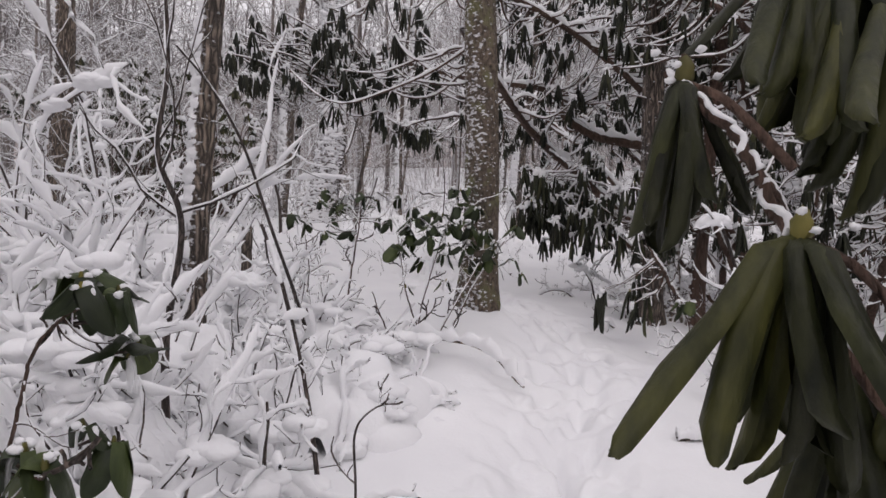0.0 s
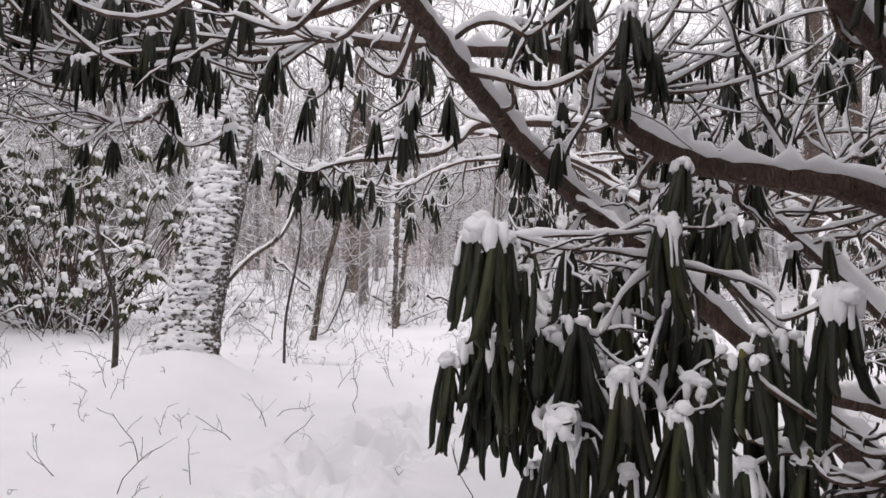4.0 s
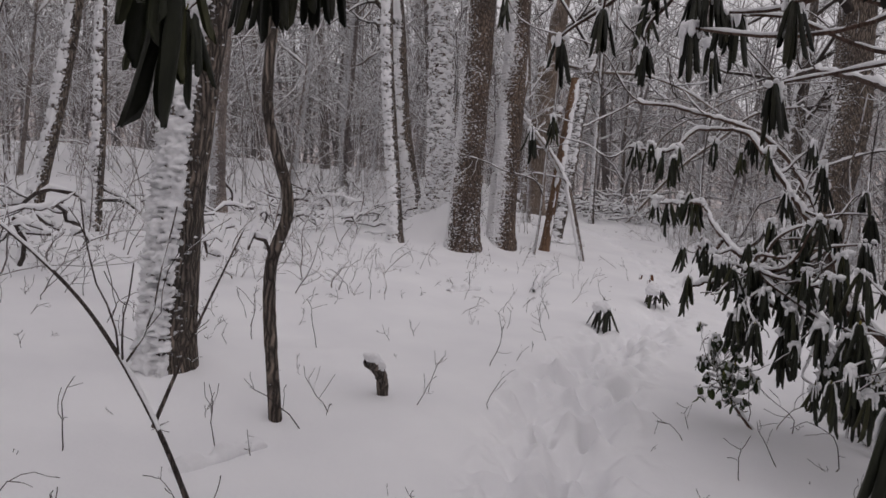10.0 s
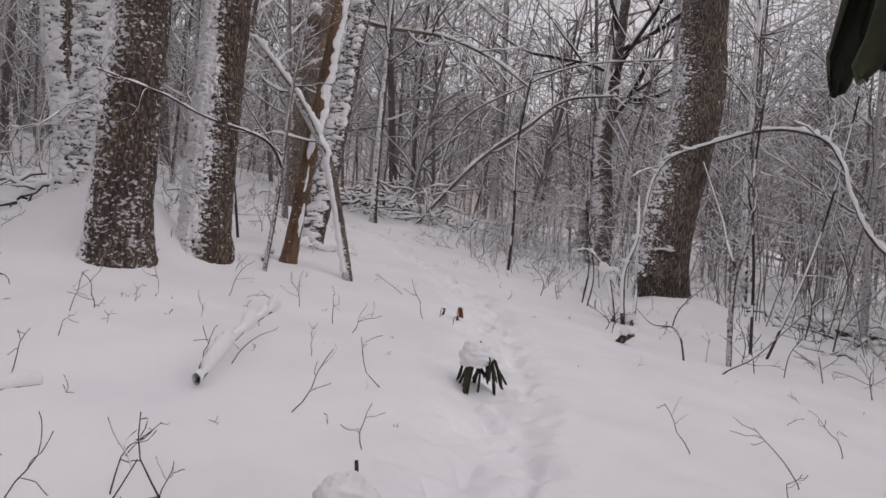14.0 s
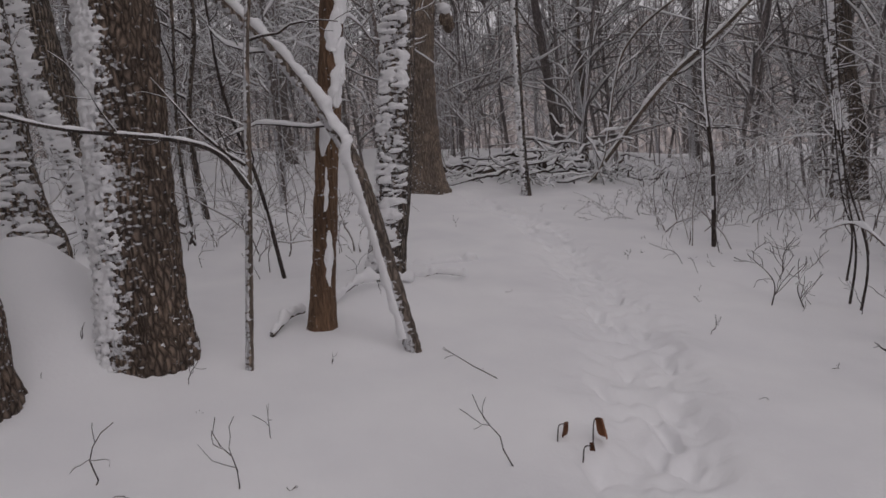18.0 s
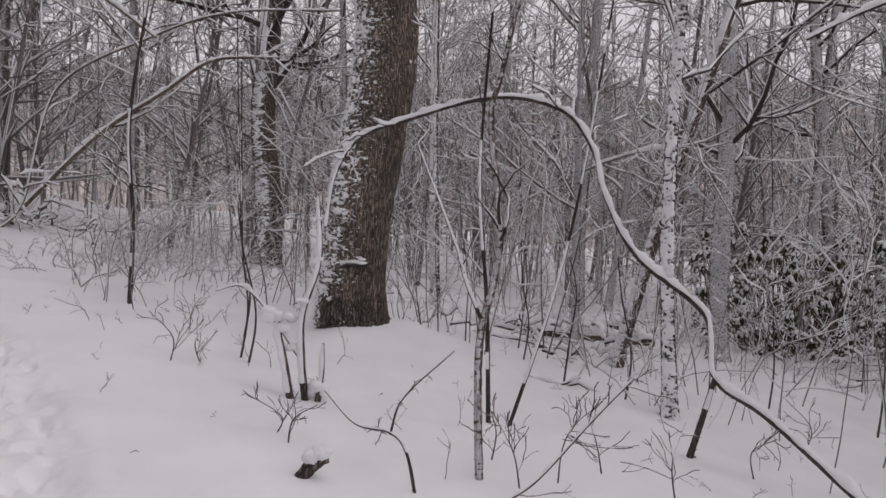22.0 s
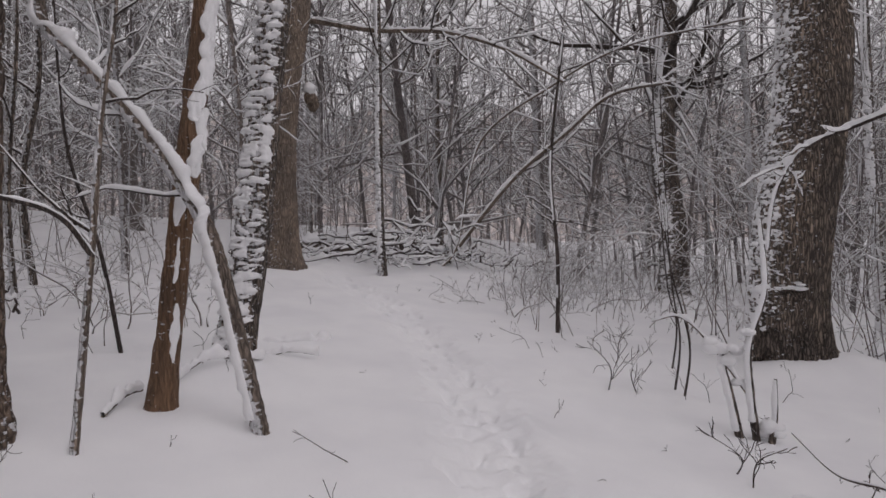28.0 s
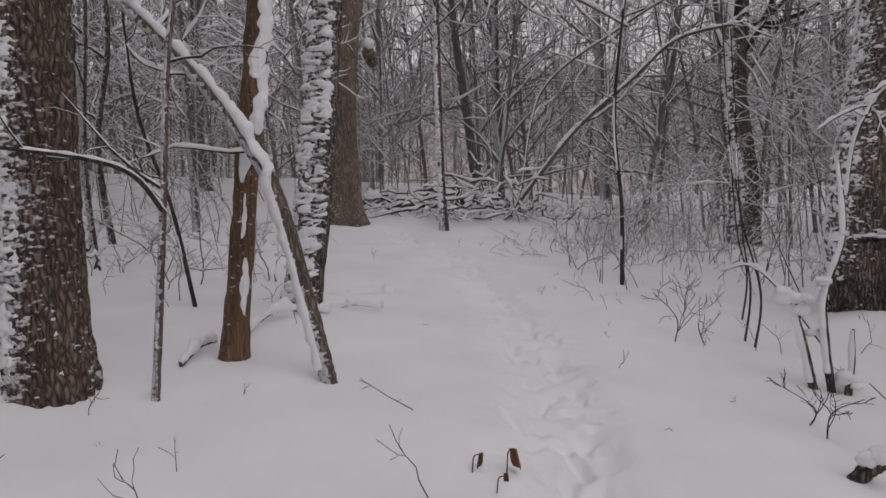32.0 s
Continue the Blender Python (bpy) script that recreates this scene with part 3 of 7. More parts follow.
tree(7.64, 21.84, 0.275, (0.02, 0.0), 13, 0.26, 8, 4.5, 16, BARK_PLATED, label="rough brown trunk edged with snow beside the trail", edge=0.036, cling=0.014, fleck=0.36, flat=0.75, wind=(-0.75, 0.65), k=150, step=0.01, ridge=0.05, flare=0.22, peak=0.55, soft=0.7, sway=0.1)
tree(8.64, 22.07, 0.25, (0.015, 0.0), 13, 0.36, 8, 4.5, 17, BARK_PLATED, label="rough dark trunk with snow packed on its windward side", edge=0.045, cling=0.02, ridge=0.06, flare=0.2, fleck=0.28, flat=0.6, wind=(-0.97, 0.2), k=160, peak=0.71, soft=0.75, step=0.009, sway=0.1)
tree(7.98, 23.2, 0.27, (-0.04, 0.03), 12, 0.78, 8, 4.0, 18, label="trunk plastered white with driven snow", cling=0.035, edge=0.06, peak=0.85, soft=0.9, wind=(-0.6, -0.8), k=120, step=0.012, flare=0.5, sway=0.1)
tree(-5.2, 31.7, 0.30, (0.02, 0.0), 14, 0.35, 8, 5.0, 19, label="thick dark trunk far up the slope")
tree(10.95, 23.25, 0.17, (0.165, -0.105), 12, 0.47, 8, 4.0, 20, label="leaning trunk stacked with shelves of snow", edge=0.085, cling=0.045, flare=0.2, wind=(-0.85, -0.5), soft=0.8, fleck=0.06, peak=0.85, k=120, step=0.01)
pale_trunk = tree(14.8, 28.6, 0.37, (0.075, -0.045), 12, 0.12, 6, 5.2, 21, BARK_PALE, fleck=0.03, label="thick bare brown trunk beside the trail", edge=0.08)
big_trunk = tree(16.38, 20.32, 0.43, (0.01, 0.0), 15, 0.36, 8, 5.5, 22, BARK, wind=(-0.55, 0.83), fleck=0.02, soft=1.1, label="massive furrowed trunk with snow on its windward edge", edge=0.085, cling=0.03, ridge=0.03, flare=0.15, k=210, step=0.011, flat=0.45, top=0.65, peak=0.44)
tree(13.7, 13.14, 0.26, (0.0, 0.06), 13, 0.66, 8, 4.5, 23, wind=(-0.5, 0.87), soft=1.0, k=150, peak=0.8, fleck=0.2, step=0.011, label="thick trunk ringed with ridges of driven snow", edge=0.05, cling=0.024)
tree(15.6, 16.44, 0.08, (0.0, 0.025), 9, 0.42, 7, 3.5, 24, k=40, step=0.02, edge=0.05, cling=0.015, label="slim pale trunk crusted with snow", sway=0.9)
tree(18.4, 17.0, 0.10, (0.01, -0.27), 9, 0.36, 7, 3.0, 25, label="leaning dark trunk with a line of snow", k=40, soft=0.5, wind=(-0.6, 0.8))

tree(25.4, 12.2, 0.17, (0.0, 0.10), 13, 0.3, 8, 4.0, 27)
tree(28.1, 7.8, 0.32, (0.0, 0.13), 14, 0.35, 9, 4.0, 28)
tree(21.1, 15.2, 0.18, (0.0, 0.03), 12, 0.55, 8, 3.0, 29)
tree(27.9, 6.0, 0.28, (0.0, 0.09), 13, 0.35, 8, 4.0, 30)
tree(21.8, 20.6, 0.10, (0.0, 0.03), 11, 0.4, 7, 3.0, 31)
tree(23.4, 25.3, 0.34, (0.03, -0.03), 13, 0.14, 14, 2.6, 32, BARK, label="dark forked trunk with heavy snowy limbs", reach=(0.3, 0.5), fleck=0.05)
tree(23.2, 32.9, 0.14, (0.015, -0.02), 12, 0.4, 8, 3.0, 33)
tree(16.5, 27.7, 0.075, (0.0, 0.0), 9, 0.4, 8, 2.4, 34)
tree(-1.5, 4.15, 0.075, (0.06, 0.0), 9, 0.6, 6, 3.2, 35, label="slim snow-flecked trunk in the brush")
tree(-6.1, 10.9, 0.17, (0.03, 0.0), 12, 0.5, 8, 4.0, 36)


def burl(ob):
    """Dark knobbly root swelling at the foot of the big trunk, with a ledge of snow over it."""
    rng = np.random.default_rng(9)
    g, s = Geo(), Geo()
    for k in range(16):
        turn = math.radians(rng.uniform(150, 262))
        c = np.array([math.cos(turn), math.sin(turn), 0]) * rng.uniform(0.43, 0.50) + np.array([0, 0, rng.uniform(-0.05, 0.28)])
        g.blob(c, np.array([0.07, 0.07, 0.2]) * rng.uniform(0.6, 1.15), rng, 12, 14, 0.25)
    for k in range(5):
        g.blob(np.array([-0.44, -0.14, 0.72]) + rng.normal(0, 0.05, 3) * (0.6, 1.8, 0.5), np.array([0.10, 0.11, 0.05]) * rng.uniform(0.6, 1), rng, 12, 16, 0.2)
    tagged(part("burl", g.data("burl", BARK), ob, "dark knobbly root swelling"), kind="stuff")
    for c, q in (((-0.47, -0.22, 0.78), (0.08, 0.10, 0.03)), ((-0.48, -0.14, 0.775), (0.08, 0.12, 0.03)), ((-0.48, -0.04, 0.77), (0.07, 0.10, 0.03)), ((-0.47, 0.06, 0.75), (0.06, 0.10, 0.03))):
        for _ in range(5):
            s.blob(np.array(c) + rng.normal(0, 0.035, 3) * (0.8, 1.5, 0.5), np.array(q) * rng.uniform(0.4, 0.9), rng, 9, 14, 0.2)
    tagged(part("snow_ledge", s.data("snow_ledge", SNOW_CLING), ob, "ledges of snow on the burl"), kind="stuff")


burl(big_trunk)


def knob(ob):
    """Snow lodged on a knot and in a fork of the pale trunk."""
    rng = np.random.default_rng(19)
    g, s = Geo(), Geo()
    for c, q in (((0.52, -0.42, 3.05), (0.16, 0.16, 0.2)), ((-0.15, -0.40, 4.2), (0.18, 0.16, 0.22))):
        for _ in range(4):
            g.blob(np.array(c) + rng.normal(0, 0.04, 3), np.array(q) * rng.uniform(0.5, 0.9), rng, 10, 12, 0.2)
            s.blob(np.array(c) + (0, 0, q[2] * 0.8) + rng.normal(0, 0.05, 3), np.array(q) * rng.uniform(0.5, 0.9) * (1, 1, 0.7), rng, 10, 12, 0.2)
    tagged(part("knot", g.data("knot", BARK_PALE), ob), kind="stuff")
    tagged(part("snow_lump", s.data("snow_lump", SNOW_CLING), ob, "lump of snow on a knot"), kind="stuff")


knob(pale_trunk)

# ---- the wood behind: repeated trees and thickets ----
rng = np.random.default_rng(11)


def clear_of_trail(x, y, gap):
    return np.min(np.hypot(KEEP_OFF[:, 0] - x, KEEP_OFF[:, 1] - y)) > gap


protos = []
for i in range(7):
    r = (0.05, 0.07, 0.10, 0.13, 0.17, 0.06, 0.09)[i]
    h = (7, 9, 11, 12, 13, 8, 10)[i]
    ob = tree(60 + 3 * i, -60, r, bark=BARK_MID_HAZE, lean=(0.03 * math.sin(i * 2.1), 0.03 * math.cos(i)), h=h, snow=(0.5, 0.4, 0.5, 0.42, 0.45, 0.55, 0.4)[i], limbs=13, first=(1.6, 2.0, 2.6, 3.0, 3.4, 1.4, 2.0)[i], seed=70 + i,
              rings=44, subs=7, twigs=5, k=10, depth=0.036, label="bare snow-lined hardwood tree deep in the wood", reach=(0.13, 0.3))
    protos.append(ob)
count = 0
while count < 190:
    a, d = rng.uniform(0, 2 * math.pi), 8 + 34 * rng.random() ** 0.75
    cx, cy = KEEP_OFF[rng.integers(0, len(KEEP_OFF))]
    x, y = cx + d * math.cos(a), cy + d * math.sin(a)
    if not clear_of_trail(x, y, 7.0) or (7 < x < 15 and 17 < y < 27):
        continue
    source = protos[(0, 1, 5, 6, 2, 0, 5, 3, 1, 4)[rng.integers(0, 10)]]
    s = rng.uniform(0.85, 1.2)
    ob = copy_thing(source, pose(x, y, float(lie(x, y)) - 0.05, rng.uniform(-5, 5), rng.uniform(-5, 5), rng.uniform(-25, 25)) @ Matrix.Diagonal((s, s, s, 1)))
    count += 1
for i, (x, y) in enumerate([(9.5, 31.0), (11.5, 33.0), (7.5, 30.0), (12.8, 30.5), (10.6, 35.0), (14.2, 33.5), (8.6, 36.0), (16.4, 35.0), (6.2, 33.0), (12.0, 37.0), (18.5, 34.0), (20.5, 31.0), (4.5, 30.0), (13.2, 26.8), (11.9, 28.2)]):
    copy_thing(protos[(3, 6, 2, 0, 4, 3, 2, 6, 3, 4, 2, 3, 6, 5, 0)[i]], pose(x, y, float(lie(x, y)) - 0.05, 3, -2, 53 * i))
for i, ob in enumerate(protos):
    x, y = (-12, -14, 34, 30, 6, -10, 36)[i], (30, 5, 22, -2, 42, 18, 12)[i]
    ob.location = (x, y, float(lie(x, y)) - 0.05)


def thicket(x, y, seed, stems=7, height=2.2, spread=0.7):
    """A clump of thin bare stems."""
    g_rng = np.random.default_rng(seed)
    base = np.stack([g_rng.normal(0, spread * 0.35, stems), g_rng.normal(0, spread * 0.35, stems), np.full(stems, -0.1)], -1)
    d = np.stack([g_rng.normal(0, 0.2, stems), g_rng.normal(0, 0.2, stems), np.ones(stems)], -1)
    n = 9
    P = [base]
    step = (g_rng.uniform(0.5, 1.2, stems) * height / (n - 1))[:, None]
    for _ in range(n - 1):
        d = d + g_rng.normal(0, 0.17 if height < 3 else 0.09, d.shape)
        d /= np.linalg.norm(d, axis=-1, keepdims=True)
        P.append(P[-1] + d * step)
    P = np.stack(P, 1)
    R = g_rng.uniform(0.004, 0.010, stems)[:, None] * np.linspace(1, 0.35, n)[None]
    A, AR = sprout(P, R, 6, g_rng, 0.2, 1.0, (30, 75), (0.15, 0.4), 5, 0.05, 0.25, 0.55)
    B, BR = sprout(A, AR, 2, g_rng, 0.2, 1.0, (30, 65), (0.3, 0.6), 4, 0.03, 0.25, 0.6)
    AR, BR = np.maximum(AR, 0.0026), np.maximum(BR, 0.002)
    ob = thing("thicket", x, y, float(lie(x, y)), "clump of thin bare stems dusted with snow", "thicket", "thickets under the trees")
    g, s = Geo(), Geo()
    g.tubes(P, R, 4), g.tubes(A, AR, 3), g.tubes(B, BR, 3)
    s.snow(P, R, 0.02, g_rng, 3, 0.4), s.snow(A, AR, 0.028, g_rng, 3, 0.25), s.snow(B, BR, 0.022, g_rng, 3, 0.25)
    tagged(part("stem_tangle", g.data("stem_tangle", BARK_MID_HAZE), ob), kind="stuff")
    tagged(part("stem_snow", s.data("stem_snow", SNOW_CLING), ob, "snow lying along the stems"), kind="stuff")
    return ob


clumps = [thicket(0, 0, 200 + i, (9, 8, 10, 7, 8, 9)[i], (2.4, 4.2, 1.5, 5.0, 3.4, 1.2)[i], (1.3, 1.6, 1.3, 1.6, 1.6, 1.4)[i]) for i in range(6)]
count = 0
while count < 245:
    a, d = rng.uniform(0, 2 * math.pi), 5.0 + 17 * rng.random()
    cx, cy = KEEP_OFF[rng.integers(0, len(KEEP_OFF))]
    x, y = cx + d * math.cos(a), cy + d * math.sin(a)
    if not clear_of_trail(x, y, 5.0) or (5 < x < 15 and 17 < y < 24.5) or (12 < x < 17 and 17 < y < 28.5) or (-1.5 < x < 8 and 13 < y < 20) or math.hypot(x - 8, y - 17.3) < 7.5:
        continue
    s = rng.uniform(0.8, 1.3)
    copy_thing(clumps[(0, 1, 1, 2, 3, 3, 4, 4, 5)[rng.integers(0, 9)]], pose(x, y, z_at(x, y), 0, 0, rng.uniform(0, 360)) @ Matrix.Diagonal((s, s, s, 1)))
    count += 1
for i, (x, y) in enumerate([(-2.6, 14.5), (-1.8, 16.2), (-3.2, 16.8), (-0.6, 18.6), (0.8, 19.2), (-2.2, 18.5), (-4.2, 13.2), (2.8, 20.6), (4.4, 21.2), (-1.0, 20.5), (1.6, 21.0), (-3.5, 19.5), (3.4, 18.9), (5.2, 23.0), (-4.6, 17.8), (0.2, 22.0)]):
    copy_thing(clumps[(2, 5, 0, 5, 2, 4)[i % 6]], pose(x, y, z_at(x, y), 0, 0, 61 * i) @ Matrix.Diagonal((1, 1, 0.7 + 0.1 * (i % 4), 1)))
for i, (x, y) in enumerate([(10.4, 25.6), (9.5, 27.3), (10.6, 28.8), (9.6, 30.4), (11.5, 27.2), (12.4, 29.4), (11.2, 31.2), (10.9, 24.9), (13.2, 31.5), (16.9, 25.4), (16.4, 24.3), (15.6, 23.2), (17.4, 24.4), (18.3, 25.2), (19.3, 25.0),
                           (18.4, 22.8), (19.8, 26.3), (20.4, 23.0), (19.6, 20.0), (18.5, 17.3), (19.2, 15.8), (17.6, 17.2), (19.6, 14.0), (20.4, 16.8), (18.2, 13.2)]):
    copy_thing(clumps[(0, 2, 4, 5, 2, 0)[i % 6]], pose(x, y, z_at(x, y), 0, 0, 77 * i) @ Matrix.Diagonal((1, 1, 0.6 + 0.13 * (i % 4), 1)))
for i, ob in enumerate(clumps):
    x, y = (-5, -7, 19, 20, 8, 24)[i], (9, 16, 24, 10, 31, 18)[i]
    ob.location = (x, y, z_at(x, y))


def far_wood():
    """Poles and crossing boughs beyond the near trees."""
    g_rng = np.random.default_rng(5)
    m = 2200
    a, d = g_rng.uniform(0, 2 * np.pi, m), 21 + 38 * g_rng.random(m)
    x, y = 6 + d * np.cos(a), 13 + d * np.sin(a)
    n = 6
    h = g_rng.uniform(6, 17, m)
    dr = np.stack([g_rng.normal(0, 0.07, m), g_rng.normal(0, 0.07, m), np.ones(m)], -1)
    P = [np.stack([x, y, lie(x, y) - 0.2], -1)]
    for _ in range(n - 1):
        dr = dr + g_rng.normal(0, 0.05, dr.shape)
        dr /= np.linalg.norm(dr, axis=-1, keepdims=True)
        P.append(P[-1] + dr * (h / (n - 1))[:, None])
    P = np.stack(P, 1)
    R = (0.018 + 0.085 * g_rng.random(m) ** 3)[:, None] * np.linspace(1, 0.4, n)[None]
    A, AR = sprout(P, R, 26, g_rng, 0.1, 1.0, (30, 80), (0.1, 0.35), 3, 0.06, 0.3, 0.5)
    AR = np.maximum(AR, 0.011)
    g, s = Geo(), Geo()
    g.tubes(P, R, 4), g.tubes(A, AR, 3)
    keep = g_rng.random(len(A)) < 0.75
    A, AR = A[keep], AR[keep]
    s.snow(P, R, 0.02, g_rng, 3, 0.5), s.snow(A, AR, 0.045, g_rng, 3, 0.2)
    tagged(new("far_wood", g.data("far_wood", BARK_FAR_HAZE)), "distant leafless wood of thin trunks with haze painted into the bark", "wood", kind="stuff")
    tagged(new("far_wood_snow", s.data("far_wood_snow", SNOW_CLING)), "snow lying on the distant leafless boughs", "snow", kind="stuff")


far_wood()


def backdrop():
    """Wooded skyline far behind the trees, with haze painted as pale colour."""
    g_rng = np.random.default_rng(8)
    n = 360
    a = np.linspace(0, 2 * np.pi, n, endpoint=False)
    top = 11 + 5 * vnoise(a * 9, 0, 0, 2) + 3 * vnoise(a * 40, 0, 0, 3) + g_rng.random(n)
    V = np.stack([np.stack([6 + 74 * np.cos(a), 13 + 74 * np.sin(a), np.full(n, -6.0)], -1), np.stack([6 + 76 * np.cos(a), 13 + 76 * np.sin(a), top], -1), np.stack([6 + 79 * np.cos(a), 13 + 79 * np.sin(a), np.full(n, -6.0)], -1)])
    g = Geo()
    g.rings(V[None])
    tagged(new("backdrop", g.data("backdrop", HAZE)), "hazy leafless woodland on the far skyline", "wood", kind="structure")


backdrop()


# ---- rhododendrons ----
def leaf_surface(o, az, splay, L, w, curl, rows=6, cols=5, arch=0.035, oval=False):
    """Rolled leaves that hang from the points o: (m, rows, cols, 3)."""
    m = len(az)
    s = (np.array([0, 0.05, 0.14, 0.35, 0.62, 0.86, 0.94, 0.985, 1.0]) if rows == 9 else np.array([0, 0.08, 0.3, 0.65, 0.93, 1.0]) if rows == 6 else np.linspace(0, 1, rows) ** 0.85)[None, :]
    rad = np.stack([np.cos(az), np.sin(az), 0 * az], -1)[:, None, :]
    tan = np.stack([-np.sin(az), np.cos(az), 0 * az], -1)[:, None, None, :]
    out = arch * (1 - np.exp(-6 * s)) + np.sin(splay)[:, None] * L[:, None] * s
    down = -np.cos(splay)[:, None] * L[:, None] * s + 0.02 * np.sin(np.pi * np.minimum(s * 3, 1))
    axis = o[:, None, :] + rad * out[..., None] + np.array([0, 0, 1.0]) * down[..., None]
    wid = w[:, None] * np.clip(np.minimum(0.25 + s * 8.0, np.sqrt(np.clip(1.0 - s, 0.0, 1) * 11)), 0.26, 1) * (1 - 0.12 * np.cos(5 * s))
    if oval:
        wid = w[:, None] * np.clip(np.sin(np.pi * np.clip(s, 0.01, 0.99) ** 0.85) ** 0.6, 0.12, 1)
    psi = np.linspace(-1, 1, cols)[None, None, :] * curl[:, None, None]
    nrm = rad * np.cos(splay)[:, None, None] + np.array([0, 0, 1.0]) * np.sin(splay)[:, None, None]
    V = axis[:, :, None, :] + (wid[:, :, None] * np.sin(psi))[..., None] * tan + (wid[:, :, None] * (np.cos(psi) - 1))[..., None] * nrm[:, :, None, :]
    return V, axis, nrm


def add_sheets(g, V):
    m, r, c, _ = V.shape
    idx = np.arange(r * c).reshape(r, c)
    q = np.stack([idx[:-1, :-1], idx[:-1, 1:], idx[1:, 1:], idx[1:, :-1]], -1).reshape(-1, 4)
    g.add(V, (q[None] + (np.arange(m) * r * c)[:, None, None]).reshape(-1, 4))


LEAF_SHAPES = []
for i in range(8):
    rr = np.random.default_rng(400 + i)
    V, _, _ = leaf_surface(np.zeros((1, 3)), np.zeros(1), np.array([radians((-1, 3, 7, 12, 1, 17, 5, 9)[i])]), np.array([(0.23, 0.28, 0.20, 0.25, 0.30, 0.22, 0.27, 0.19)[i]]),
                           np.array([(0.0105, 0.012, 0.0095, 0.011, 0.012, 0.0125, 0.0095, 0.0105)[i]]), np.array([(2.4, 1.9, 2.6, 2.1, 2.5, 1.6, 2.7, 1.8)[i]]), 9, 7, 0.028)
    V[..., 1] += 0.012 * np.sin(np.linspace(0, 2.5 + i * 0.5, 9))[None, :, None] * (1 if i % 2 else -1)
    g = Geo()
    add_sheets(g, V + rr.normal(0, 0.0016, V.shape))
    LEAF_SHAPES.append(g.data("leaf", LEAF))
GREEN_SHAPES = []
for i in range(5):
    V, _, _ = leaf_surface(np.zeros((1, 3)), np.zeros(1), np.array([radians((9, 20, 36, 4, 13)[i])]), np.array([(0.24, 0.27, 0.25, 0.26, 0.22)[i]]),
                           np.array([(0.015, 0.016, 0.015, 0.014, 0.016)[i]]), np.array([(2.0, 1.8, 1.7, 2.2, 1.9)[i]]), 9, 8, 0.028)
    V[..., 1] += 0.014 * np.sin(np.linspace(0, 3.0 + i * 0.4, 9))[None, :, None] * (1 if i % 2 else -1)
    g = Geo()
    add_sheets(g, V + np.random.default_rng(450 + i).normal(0, 0.0011, V.shape))
    GREEN_SHAPES.append(g.data("leaf", LEAF_GREEN))


def clear_way(P, R, off):
    """Leaves out the shoots that would hang in a walker's face."""
    X = P + off
    d = np.min(np.hypot(X[..., 0, None] - WALKED[:, 0], X[..., 1, None] - WALKED[:, 1]), axis=-1)
    h = X[..., 2] - lie(X[..., 0], X[..., 1])
    ok = ~((d < 0.5) & (h < 2.0)).any(axis=1)
    return P[ok], R[ok]


